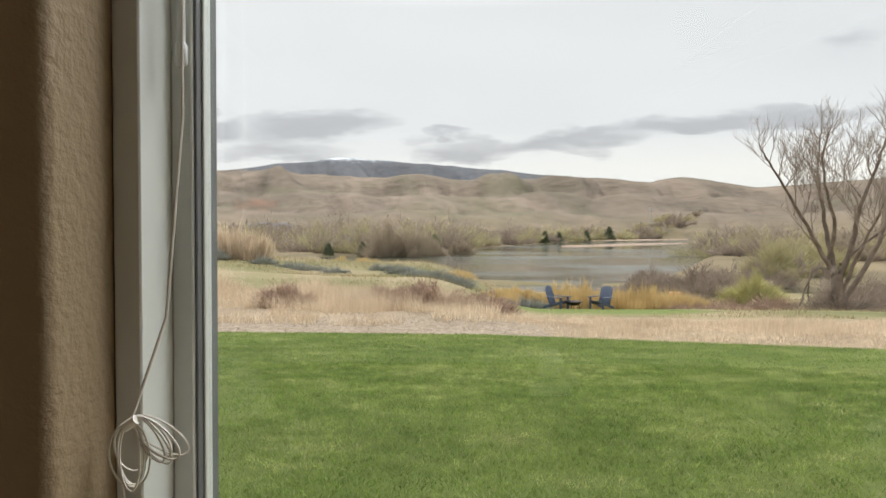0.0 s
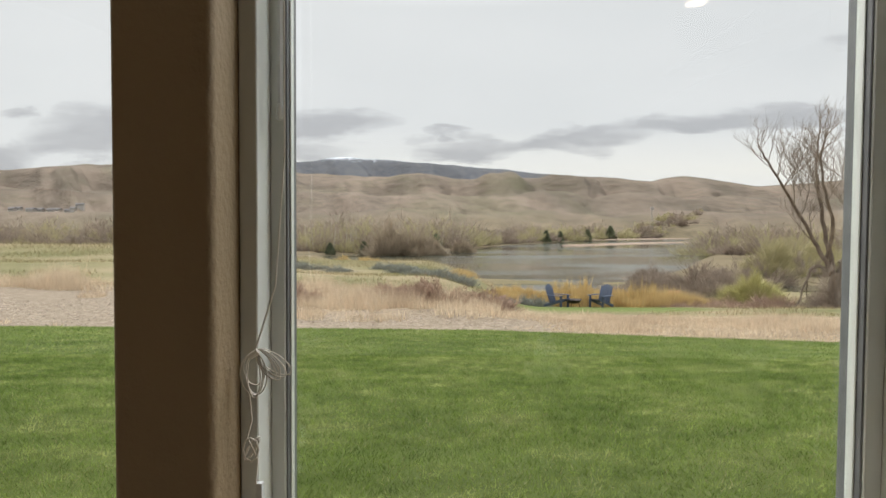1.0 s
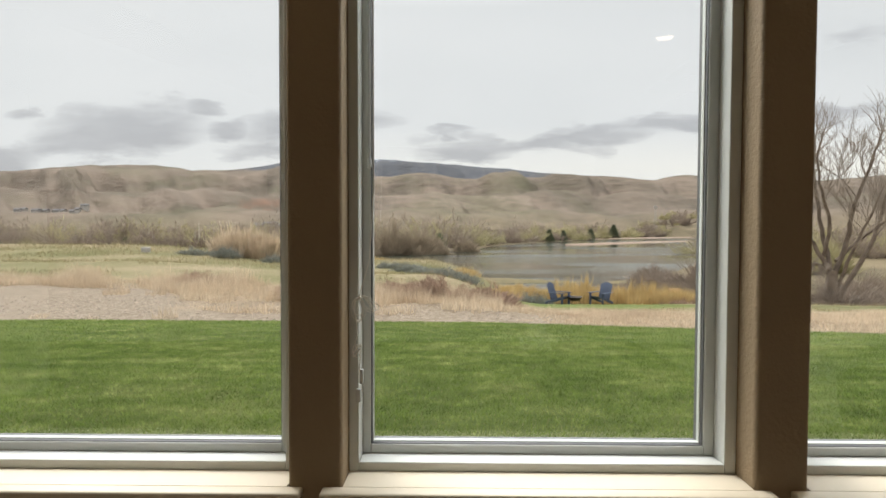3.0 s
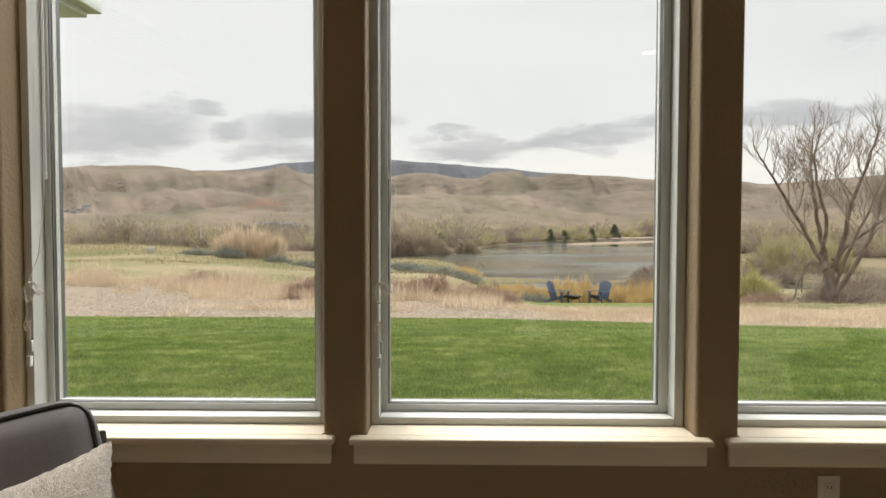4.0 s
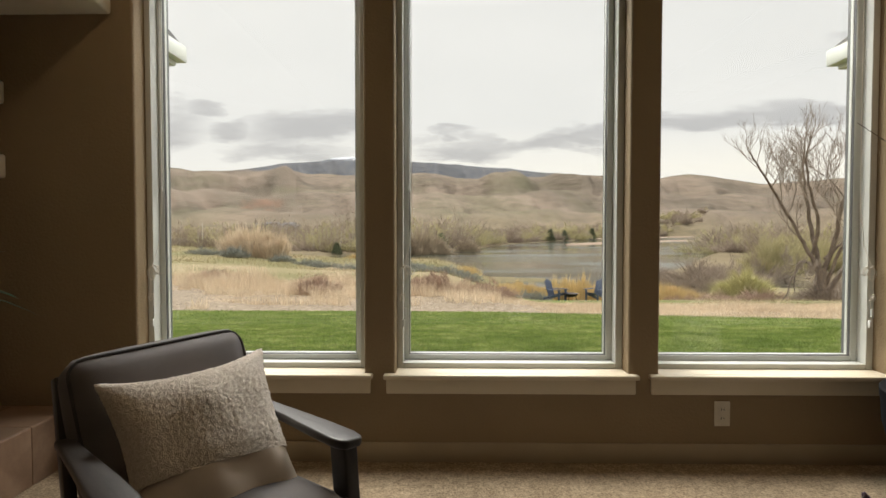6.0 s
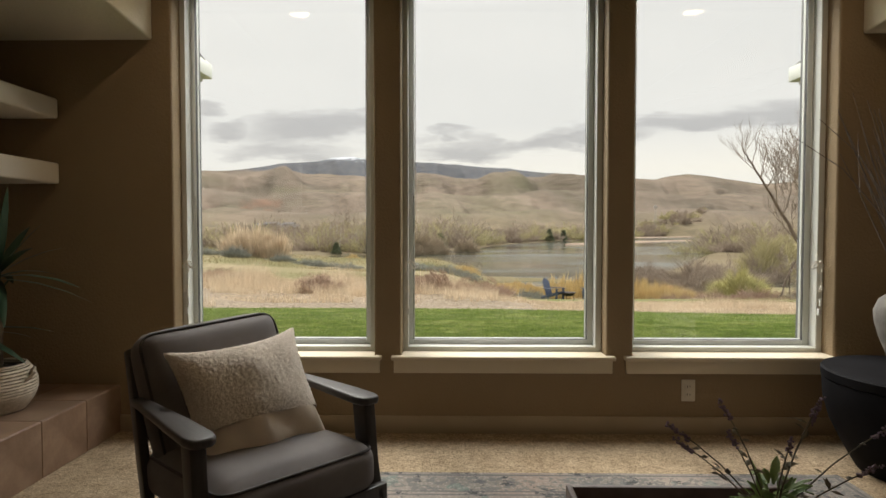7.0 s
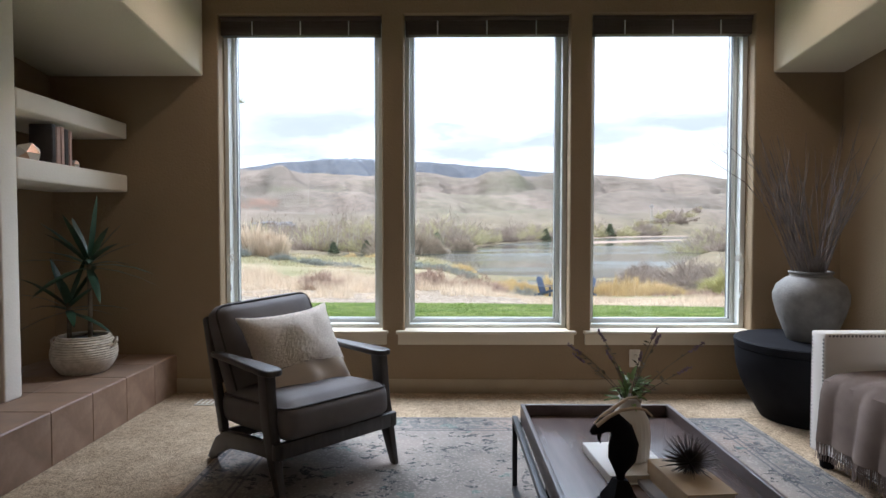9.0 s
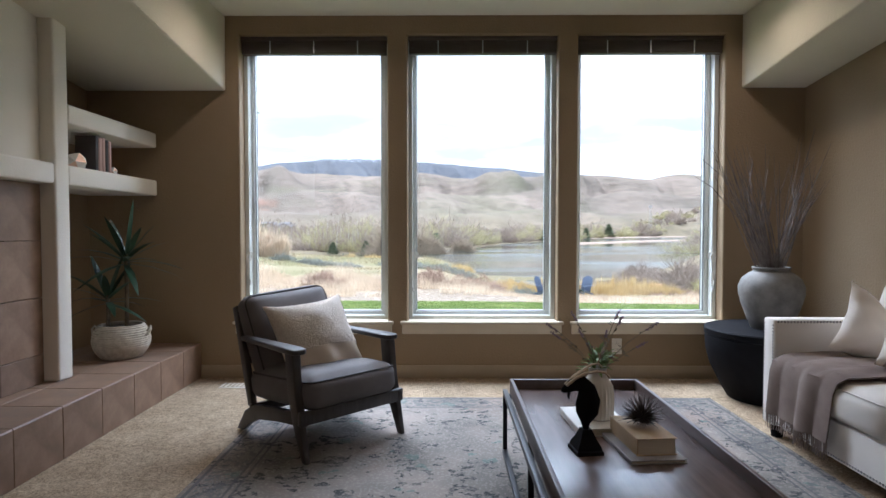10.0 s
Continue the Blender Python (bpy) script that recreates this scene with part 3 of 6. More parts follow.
def grass_build(nt, p):
    n = tex(nt, "ShaderNodeTexNoise", 2.6, 6, 0.65, stretch=(0.6, 1.5, 1))
    col = ramp(nt, n.outputs["Fac"], [(0.33, (0.106, 0.163, 0.028)), (0.5, (0.184, 0.248, 0.055)), (0.66, (0.34, 0.37, 0.134))])
    tuft = tex(nt, "ShaderNodeTexNoise", 8.0, 5, 0.7)
    col = mix(nt, 1.0, col, ramp(nt, tuft.outputs["Fac"], [(0.36, (0.58, 0.62, 0.55)), (0.52, (1, 1, 1)), (0.66, (1.5, 1.4, 1.6))]), "MULTIPLY")
    g = nt.nodes.new("ShaderNodeNewGeometry")
    v = ramp(nt, g.outputs["Random Per Island"], [(0, (0.72,) * 3), (0.90, (1.3,) * 3)])
    col = mix(nt, 1.0, col, v, "MULTIPLY")
    straw = ramp(nt, g.outputs["Random Per Island"], [(0.95, (0, 0, 0)), (0.96, (0.7, 0.7, 0.7))])
    col = mix(nt, straw, col, (0.42, 0.36, 0.22))
    nt.links.new(col, p.inputs["Base Color"])
    t = nt.nodes.new("ShaderNodeBsdfTranslucent")
    nt.links.new(col, t.inputs["Color"])
    m = nt.nodes.new("ShaderNodeMixShader")
    m.inputs[0].default_value = 0.35
    nt.links.new(p.outputs[0], m.inputs[1])
    nt.links.new(t.outputs[0], m.inputs[2])
    nt.links.new(m.outputs[0], nt.nodes["Material Output"].inputs[0])


M_GRASS = material("lawn_blades", grass_build, 0.7, spec=0.2)
M_STRAW = foliage("dry_grass", (0.40, 0.285, 0.19), (0.70, 0.58, 0.43), 0.9, 0.45, thin=0.3)
M_FIELD = foliage("field_grass", (0.20, 0.19, 0.075), (0.42, 0.34, 0.21), 0.22, 0.35, thin=0.25)
M_GOLD = foliage("golden_reed", (0.42, 0.295, 0.12), (0.60, 0.45, 0.22), 0.3, 0.35, thin=0.3)
M_RUSSET = foliage("russet_brush", (0.25, 0.165, 0.12), (0.42, 0.30, 0.225), 0.5, 0.35, thin=0.2)
M_SAGE = foliage("sagebrush", (0.165, 0.168, 0.142), (0.30, 0.302, 0.262), 1.2, 0.4, thin=0.2)
M_WILLOW = foliage("willow_leaf", (0.34, 0.31, 0.12), (0.50, 0.46, 0.21), 0.6, 0.3, thin=0.3)
M_OLIVE = foliage("spring_brush", (0.25, 0.215, 0.115), (0.43, 0.38, 0.21), 0.08, 0.35, thin=0.4)
M_GREYWOOD = foliage("bare_brush", (0.17, 0.13, 0.10), (0.34, 0.272, 0.215), 0.09, 0.45, thin=0.3)
M_THICKET = foliage("pale_thicket", (0.24, 0.19, 0.135), (0.42, 0.34, 0.25), 0.25, 0.45, thin=0.35)
M_DARKWOOD = foliage("dark_brush", (0.17, 0.13, 0.10), (0.27, 0.21, 0.17), 0.05, 0.35, thin=0.3)
M_CONIFER = foliage("conifer_needles", (0.07, 0.085, 0.048), (0.14, 0.155, 0.09), 0.4, 0.4)
M_BARK = noisy("tree_bark", (0.10, 0.076, 0.06), (0.20, 0.155, 0.12), 3.0, 0.9, 0.8, 20, spec=0.1, bump_dist=0.02)


def scatter(n, y0, y1, half, keep=None):
    """Points on the land between two distances ahead, as far to the sides as half * y."""
    y = np.sqrt(rng.uniform(y0 * y0, y1 * y1, n))
    x = rng.uniform(-1, 1, n) * (half * y + 1.0)
    if keep is not None:
        k = np.array([keep(a, b) for a, b in zip(x, y)])
        x, y = x[k], y[k]
    z = np.array([ground_z(a, b) for a, b in zip(x, y)])
    return np.stack([x, y, z], 1)


def lawn_edge(x):
    return 9.0 - 0.31 * max(x - 0.6, 0)


b = scatter(290000, 1.7, 6.0, 0.95)
ob = blades("lawn_grass", b, rng.uniform(0.010, 0.034, len(b)), rng.uniform(0.0025, 0.0055, len(b)), 1.3, M_GRASS)
tagged(ob, "short mown green lawn grass with paler tufts", "grass", kind="stuff")
b = scatter(90000, 6.0, 9.1, 0.95, lambda x, y: y < lawn_edge(x))
ob = blades("lawn_grass", b, rng.uniform(0.012, 0.028, len(b)), rng.uniform(0.005, 0.009, len(b)), 1.6, M_GRASS)
tagged(ob, "short mown green lawn grass towards the gravel edge", "grass", kind="stuff")


def dry_here(x, y):
    n = noise.noise((x * 0.35, y * 0.5, 4.0))
    fine = noise.noise((x * 1.3, y * 1.3, 9.0))
    if y < lawn_edge(x) + 0.05:
        return False
    if x > 1.6:
        return n + 0.5 * fine > -0.60 and y < 14.6 + n
    bare = 9.9 + 4.4 * max(0.0, min(1.0, (-x - 4.2) / 4.0))
    if y < bare + 0.9 * n:
        return n + fine > 0.75
    return n + 0.7 * fine > -0.28


b = scatter(150000, 7.0, 16.5, 0.95, dry_here)
clump = np.array([0.25 + 1.5 * max(0.0, 0.25 + noise.noise((p[0] * 0.7, p[1] * 0.7, 8.0)) + 0.4 * noise.noise((p[0] * 2.3, p[1] * 2.3, 3.0))) for p in b])
tall = np.where(rng.uniform(0, 1, len(b)) < 0.03, 1.7, 1.0) * np.where((b[:, 0] > 1.0), 0.36, 0.85)
ob = blades("dry_grass", b, np.clip(clump, 0.2, 1.5) * tall * rng.uniform(0.16, 0.56, len(b)) * np.clip((b[:, 1] - 6) / 5, 0.35, 1), rng.uniform(0.006, 0.015, len(b)), 0.65, M_STRAW)
tagged(ob, "pinkish tan dry meadow grass beyond the lawn", "grass", kind="stuff")
b = scatter(46000, 16.5, 46.0, 0.85, lambda x, y: noise.noise((x * 0.16, y * 0.25, 1.0)) > (0.02 if y < 36 else -0.3) and not ((x - 5.6) ** 2 / 25 + (y - 22.6) ** 2 / 18 < 1.0))
ob = blades("meadow_grass", b, rng.uniform(0.04, 0.20, len(b)) * (b[:, 1] / 26), rng.uniform(0.02, 0.045, len(b)), 0.8, M_FIELD)
tagged(ob, "thin tan meadow grass on the green slope", "grass", kind="stuff")


def stones():
    base = scatter(2600, 8.9, 12.5, 0.95, lambda x, y: x < 2.0 and y > lawn_edge(x))
    vs, fs = [], []
    for p in base:
        r = random.uniform(0.012, 0.035)
        k = len(vs)
        for q in ((1, 0, 0), (-0.6, 0.9, 0), (-0.6, -0.9, 0), (0.1, 0, 0.8)):
            vs.append((p[0] + q[0] * r * random.uniform(0.7, 1.3), p[1] + q[1] * r * random.uniform(0.7, 1.3), p[2] + q[2] * r))
        fs += [(k, k + 1, k + 3), (k + 1, k + 2, k + 3), (k + 2, k, k + 3)]
    return raw_mesh("gravel_stones", vs, fs, noisy("gravel_stone", (0.28, 0.22, 0.17), (0.48, 0.40, 0.32), 6.0, 0.9, island=0.3))


tagged(stones(), "loose pale tan gravel along the lawn edge", "gravel", kind="stuff")


def brush_points(spots, upright=False):
    """Stems for many ragged clumps at once: spots of (x, y, height, radius, stems)."""
    base, h, w, out = [], [], [], []
    for x, y, height, radius, n in spots:
        z0 = ground_z(x, y) - 0.05
        tufts = max(5, min(26, n // 45))
        ta, tr = rng.uniform(0, 2 * np.pi, tufts), radius * np.sqrt(rng.uniform(0, 0.9, tufts))
        tx, ty = tr * np.cos(ta), tr * np.sin(ta)
        th = height * np.clip(1.0 - 0.62 * (tr / radius) ** 2, 0.2, 1) * rng.uniform(0.62, 1.08, tufts)
        size = radius * rng.uniform(0.20, 0.42, tufts)
        k = rng.integers(0, tufts, n)
        a, r = rng.uniform(0, 2 * np.pi, n), size[k] * np.sqrt(rng.uniform(0, 1, n))
        dx, dy = tx[k] + r * np.cos(a), ty[k] + r * np.sin(a)
        dome = np.sqrt(np.clip(1 - (r / size[k]) ** 2 * 0.8, 0.05, 1))
        level = rng.uniform(0, 1, n) ** (1.3 if upright else 0.8)
        ln = height * (rng.uniform(0.30, 0.60, n) if upright else rng.uniform(0.14, 0.34, n))
        lift = np.clip(th[k] * dome - ln * 0.8, 0, None) * level
        base.append(np.stack([x + dx * (0.45 + 0.55 * level), y + dy * (0.45 + 0.55 * level), z0 + lift], 1))
        h.append(ln * (0.55 if not upright else 0.9))
        far = 0.35 if upright else 0.75
        out.append(np.stack([dx, dy, np.zeros(n)], 1) / max(radius, 0.01) * (ln * far)[:, None])
        w.append(np.full(n, min(height * (0.045 if upright else 0.036), 0.0012 * y + 0.012)) * rng.uniform(0.4, 1.5, n))
    return np.concatenate(base), np.concatenate(h), np.concatenate(w), np.concatenate(out)


def shrub(name, x, y, height, radius, n, mat, label, category="shrub", lean=0.7, group=""):
    p, h, w, out = brush_points([(x, y, height, radius, int(n * 2.2))], lean < 0.4)
    origin = Vector((x, y, ground_z(x, y)))
    ob = blades(name, p - np.array(origin), h, w, lean, mat, out)
    ob.location = origin
    return tagged(ob, label, category, group)


# sagebrush along the top of the bank
for x, y, h, r in [(-2.6, 33, 0.8, 1.1), (-1.4, 31, 0.9, 1.2), (-0.2, 29.5, 0.95, 1.1), (0.8, 28, 0.9, 0.9), (-3.8, 35, 0.7, 0.9), (-6.4, 33, 0.6, 1.0), (-8.2, 34, 0.7, 1.1),
                   (-9.5, 35, 0.6, 1.0), (-14.6, 36, 1.1, 1.0), (4.0, 26.2, 0.95, 0.9), (3.4, 26.6, 0.8, 0.7), (-11.5, 36, 0.8, 1.0), (-17, 37, 0.8, 1.4)]:
    shrub("sagebrush", x, y, h, r, 1800, M_SAGE, "grey-green sagebrush on the meadow bank", group="sagebrush on the bank")
# russet tumbleweed mounds in the dry grass
for x, y, h, r in [(-1.4, 14.0, 0.75, 1.0), (-0.3, 13.8, 0.85, 1.1), (0.9, 13.6, 0.8, 0.9), (-3.6, 13.0, 0.7, 0.8), (-7.2, 15.5, 0.6, 0.9)]:
    shrub("dry_bush", x, y, h, r, 2600, M_RUSSET, "low russet dry bush among tan grass", group="dry bushes beyond the lawn")
# tall pale grass tufts
for x, y, h, r in [(-14.2, 38, 3.2, 1.5), (-12.6, 38, 2.7, 1.2), (-15.6, 39, 2.6, 1.1)]:
    shrub("pampas_grass", x, y, h, r, 1500, M_STRAW, "tall pale tan grass tuft on the meadow", "grass", lean=0.3, group="tall grass tufts")
# golden reeds by the water
for x, y, h, r in [(6.0, 29, 2.1, 1.0), (7.0, 29.5, 2.2, 0.9), (9.2, 30, 2.0, 1.3), (10.6, 30, 2.1, 1.2), (12.0, 30.5, 1.8, 1.2), (13.2, 31.5, 1.7, 1.2), (4.2, 35, 1.6, 1.3), (6.4, 36, 1.7, 1.4), (8.4, 36, 1.8, 1.4), (-6.5, 46, 1.2, 1.2), (-8.6, 47, 1.3, 1.2), (3.0, 33, 1.0, 1.6), (0.4, 34, 0.9, 1.5), (5.0, 33, 0.9, 1.2)]:
    shrub("reed_clump", x, y, h, r, 1300, M_GOLD, "golden dry reed clump beside the lake", "reeds", lean=0.25, group="reed clumps by the lake")
for x, y, h, r in [(13.6, 31, 1.3, 1.4), (15.2, 31.5, 1.2, 1.5), (12.6, 29.5, 0.9, 1.0), (14.2, 29.2, 0.9, 1.3), (16.6, 31, 1.1, 1.3), (11.6, 28.6, 0.7, 1.0), (18.0, 31.5, 1.4, 1.6)]:
    shrub("russet_shrub", x, y, h, r, 2200, M_RUSSET, "russet brown leafless shrub beside the meadow", group="russet shrubs by the tree")
for x, y, h, r in [(20.2, 45, 3.0, 2.0), (24.5, 50, 3.0, 2.0), (17.6, 43, 1.7, 2.0), (30, 42, 3.2, 2.6), (34, 42, 3.5, 3.0), (27, 38, 2.6, 2.2), (31, 36, 2.4, 2.0), (40, 44, 4.5, 3.5), (20, 56, 2.4, 3.0), (26, 58, 2.6, 3.2), (31, 60, 3.0, 3.2), (15, 50, 1.2, 2.6), (23, 64, 2.2, 3.4), (23.0, 53, 4.6, 2.6), (25.6, 55, 4.0, 2.4), (28.6, 57, 4.4, 2.6), (34, 62, 5.0, 3.0), (21.6, 60, 3.6, 2.6)]:
    shrub("bare_shrub", x, y, h, r, 1500, M_GREYWOOD, "bare grey-brown shrub above the lake shore", group="bare shrubs by the shore")
for x, y, h, r in [(-14.5, 133, 11.5, 4.6), (-9.0, 134, 11.0, 4.6), (-4.0, 138, 8.0, 3.4), (4.5, 155, 7.0, 3.0)]:
    shrub("shore_thicket", x, y, h, r, 3000, M_THICKET, "large pale bare thicket on the far lake bank", lean=0.8, group="thickets on the far bank")
for x, y, h, r in [(36, 64, 6.5, 2.6), (41, 68, 6.0, 2.4), (46, 70, 6.5, 3.0)]:
    shrub("spring_tree", x, y, h, r, 1500, M_OLIVE, "budding olive-yellow tree by the shore", "tree", group="budding trees by the shore")
shrub("willow", 18.6, 35, 3.3, 1.5, 4200, M_WILLOW, "fresh yellow-green willow bush", lean=0.9)

# woods beyond the lake
def woods(name, mat, spots, label):
    p, h, w, out = brush_points(spots)
    return tagged(blades(name, p, h, w * 1.15, 0.8, mat, out), label, "woods", kind="stuff")


def wood_spots(n, lo, hi, stems, deep, seed):
    r = random.Random(seed)
    out = []
    for _ in range(n):
        u = r.uniform(-1.0, 0.95)
        if u < -0.26:
            d0 = 150
        elif u > 0.44:
            d0 = 110 + 200 * max(0, 0.6 - u)
        else:
            d0 = lake_far(u) + 9
        d = d0 + deep * r.random() ** 1.6
        hgt = (lo + (hi - lo) * r.random() ** 2.2) * (0.95 + 0.34 * min(d, 400) / 150) * (1.3 if -0.2 < u < 0.0 else 1.0)
        out.append((u * d, d, hgt, hgt * r.uniform(0.45, 0.9), stems))
    return out


woods("bare_woods", M_GREYWOOD, wood_spots(560, 3.2, 11.0, 480, 190, 1), "bare grey-brown woods beyond the lake")
woods("spring_woods", M_OLIVE, wood_spots(440, 3.0, 9.5, 440, 150, 2), "budding olive woods beyond the lake")
woods("dark_woods", M_DARKWOOD, wood_spots(520, 1.8, 5.0, 280, 70, 3), "dark bare brush along the far bank")
def pale_trunks():
    r = random.Random(9)
    base = []
    for _ in range(900):
        u = r.choice([r.uniform(-0.95, 0.44), r.uniform(-0.25, 0.1)])
        d = (lake_far(u) if u > -0.26 else 150) + 8 + 140 * r.random() ** 1.4
        base.append((u * d, d, ground_z(u * d, d)))
    base = np.array(base)
    n = len(base)
    return blades("pale_trunks", base, rng.uniform(4.5, 9.5, n), rng.uniform(0.14, 0.30, n), 0.14, M_PALE)


M_PALE = foliage("pale_bark", (0.36, 0.32, 0.27), (0.50, 0.45, 0.39), 0.05, 0.35)
tagged(pale_trunks(), "slender pale bare trunks in the woods", "woods", kind="stuff")
woods("russet_bank", M_RUSSET, [(u * d, d, 1.2, 2.6, 60) for u, d in [(-0.24 + 0.012 * i, lake_far(-0.24 + 0.012 * i) + 2 + 3 * (i % 3)) for i in range(60)]], "russet dry sedge along the far bank")


def conifer(x, y, h):
    t = thing("conifer", (x, y, ground_z(x, y) - 0.1), "small dark green conifer on the far bank", "tree", "conifers on the far bank")
    bm = bmesh.new()
    tube(bm, [(0, 0, 0), (0, 0, h * 0.95)], h * 0.03, h * 0.006, 6)
    part("trunk", bm, M_BARK, t)
    n = 900
    lv = rng.uniform(0.04, 1, n) ** 1.15
    a = rng.uniform(0, 2 * np.pi, n)
    r = (1 - lv) ** 0.6 * h * 0.50 * rng.uniform(0.3, 1, n)
    p = np.stack([r * np.cos(a), r * np.sin(a), lv * h * 0.95], 1)
    c = blades("crown", p, rng.uniform(0.08, 0.16, n) * h, np.full(n, 0.07 * h), 1.6, M_CONIFER)
    c.parent = t


for px, d, h in [(768, 150, 4.6), (822, 160, 3.4), (962, 250, 4.4), (987, 260, 4.0), (640, 128, 3.2), (580, 132, 3.0), (1035, 330, 4.5), (1075, 380, 6.0), (205, 150, 3.2), (700, 131, 3.0)]:
    cu = (px - 788) / 1011
    d = lake_far(cu) + 1.5 if -0.3 < cu < 0.44 else d
    conifer(cu * d, d, h * (d / 150) ** 0.5)

# lake
def water_build(nt, p):
    p.inputs["Base Color"].default_value = (0.045, 0.05, 0.035, 1)
    n = tex(nt, "ShaderNodeTexNoise", 0.8, 4, stretch=(0.3, 1.0, 1))
    bump(nt, p, n.outputs["Fac"], 0.05, 0.05)
    b = tex(nt, "ShaderNodeTexNoise", 0.02, 4, stretch=(1.0, 3.0, 1))
    nt.links.new(ramp(nt, b.outputs["Fac"], [(0.40, (0.03, 0.03, 0.03)), (0.62, (0.22, 0.22, 0.22))]), p.inputs["Roughness"])


M_WATER = material("lake_water", water_build, 0.08)
ob = raw_mesh("water", [(-400, 50, WATER_Z), (600, 50, WATER_Z), (600, 900, WATER_Z), (-400, 900, WATER_Z)], [(0, 1, 2, 3)], M_WATER)
tagged(ob, "still grey-green lake water", kind="structure")


def sandbar(u0, u1, d0, d1, width):
    """A low spit or bank lying along the water."""
    vs, fs, n = [], [], 40
    for i in range(n + 1):
        f = i / n
        u, d = u0 + (u1 - u0) * f, d0 + (d1 - d0) * f + 3 * noise.noise((f * 9, d0, 0))
        w = width * (0.4 + 0.8 * math.sin(math.pi * f)) * (1 + 0.4 * noise.noise((f * 14, 3, d0)))
        for k, (dy, dz) in enumerate(((-w, -0.3), (-w * 0.5, 0.42), (w * 0.5, 0.55), (w, -0.3))):
            vs.append((u * d, d + dy, WATER_Z + dz))
    for i in range(n):
        for k in range(3):
            a = i * 4 + k
            fs.append((a, a + 1, a + 5, a + 4))
    return raw_mesh("sandbar", vs, fs, M_SAND, smooth=True)


M_SAND = noisy("shore_sand", (0.20, 0.13, 0.09), (0.36, 0.26, 0.19), 0.4, 0.9, 0.4, 3)
for a in [(-0.10, 0.14, 136, 300, 3.0), (0.10, 0.42, 300, 560, 9.0), (0.2, 0.44, 230, 340, 4.0), (-0.42, -0.20, 160, 150, 3.0)]:
    tagged(sandbar(*a), "low tan sandbank along the water", kind="structure")


M_TWIGBARK = noisy("twig_bark", (0.22, 0.178, 0.145), (0.36, 0.30, 0.25), 2.0, 0.9, spec=0.1)


# the large bare cottonwood
def bare_tree(x, y):
    t = thing("bare_tree", (x, y, ground_z(x, y) - 0.1), "large leafless cottonwood with several spreading limbs", "tree")
    r = random.Random(11)
    wood, twig = bmesh.new(), bmesh.new()

    def bend(pts, n):
        """A rounded line through a few control points, slightly crooked."""
        out = []
        q = [pts[0]] + pts + [pts[-1]]
        for a, b, c, d in zip(q, q[1:], q[2:], q[3:]):
            for i in range(n):
                f = i / n
                p = 0.5 * (2 * b + (c - a) * f + (2 * a - 5 * b + 4 * c - d) * f * f + (3 * b - a - 3 * c + d) * f ** 3)
                out.append(p + Vector((r.uniform(-1, 1), r.uniform(-1, 1), r.uniform(-1, 1))) * 0.05)
        return out + [pts[-1]]

    def grow(p, d, length, rad, depth):
        pts, q, e = [p], p, d
        for i in range(4):
            e = (e + Vector((r.uniform(-1, 1), r.uniform(-1, 1), r.uniform(-0.3, 0.75))) * 0.26).normalized()
            q = q + e * length / 4
            pts.append(q)
        tube(wood if rad > 0.035 else twig, pts, max(rad, 0.008), max(rad * 0.35, 0.004), 5 if rad > 0.035 else 3)
        if depth >= 3:
            return
        for k in range((6, 5, 4)[depth]):
            at = pts[-1] if k == 0 else pts[r.randint(1, 3)].lerp(pts[4], r.random() * 0.5)
            side = Vector((r.uniform(-1, 1), r.uniform(-1, 1), r.uniform(-0.1, 0.9))).normalized()
            grow(at, (e * 0.9 + side * 0.95 + Vector((0, 0, 0.22))).normalized(), length * r.uniform(0.45, 0.72), rad * r.uniform(0.38, 0.55), depth + 1)

    tube(wood, [(-0.05, 0, -0.1), (0, 0, 0.5), (-0.08, 0, 1.3), (-0.05, 0, 2.3)], 0.40, 0.26, 10)
    limbs = [
        (0.21, [(-0.1, 0.0, 2.0), (-0.7, 0.1, 3.2), (-1.3, 0.2, 4.4), (-2.5, 0.3, 6.4), (-3.7, 0.2, 8.3), (-4.2, 0.2, 9.0)]),
        (0.17, [(-0.5, 0.1, 3.0), (-0.5, -0.4, 4.8), (-1.2, -0.7, 6.6), (-1.5, -0.8, 8.4), (-1.3, -0.9, 9.6)]),
        (0.20, [(-0.1, 0.0, 2.2), (-0.3, 0.6, 4.6), (-0.5, 0.9, 6.8), (-0.4, 1.2, 8.6), (-0.2, 1.4, 10.0)]),
        (0.22, [(0.1, 0.0, 2.1), (0.6, -0.2, 4.0), (0.8, -0.4, 5.8), (1.4, -0.4, 7.4), (2.0, -0.3, 9.1), (2.3, -0.2, 9.9)]),
        (0.15, [(0.2, 0.1, 2.8), (1.4, 0.4, 3.7), (2.4, 0.6, 4.4), (3.5, 0.6, 5.3), (4.2, 0.7, 6.6)]),
        (0.22, [(0.3, 0.0, 0.8), (1.4, -0.1, 2.7), (2.3, 0.0, 4.5), (3.0, 0.2, 6.6), (3.3, 0.3, 8.6), (3.4, 0.3, 9.4)]),
        (0.16, [(0.2, -0.1, 1.4), (0.5, -0.7, 3.2), (1.0, -1.1, 5.0), (1.6, -1.4, 6.8)]),
        (0.12, [(-0.3, 0.0, 2.2), (-1.2, -0.2, 2.7), (-1.8, -0.3, 1.9), (-2.2, -0.4, 0.8), (-2.5, -0.4, 0.5)]),
        (0.10, [(-0.3, 0.0, 2.5), (-0.9, 0.5, 2.6), (-1.2, 0.6, 1.8), (-1.1, 0.7, 0.9)]),
    ]
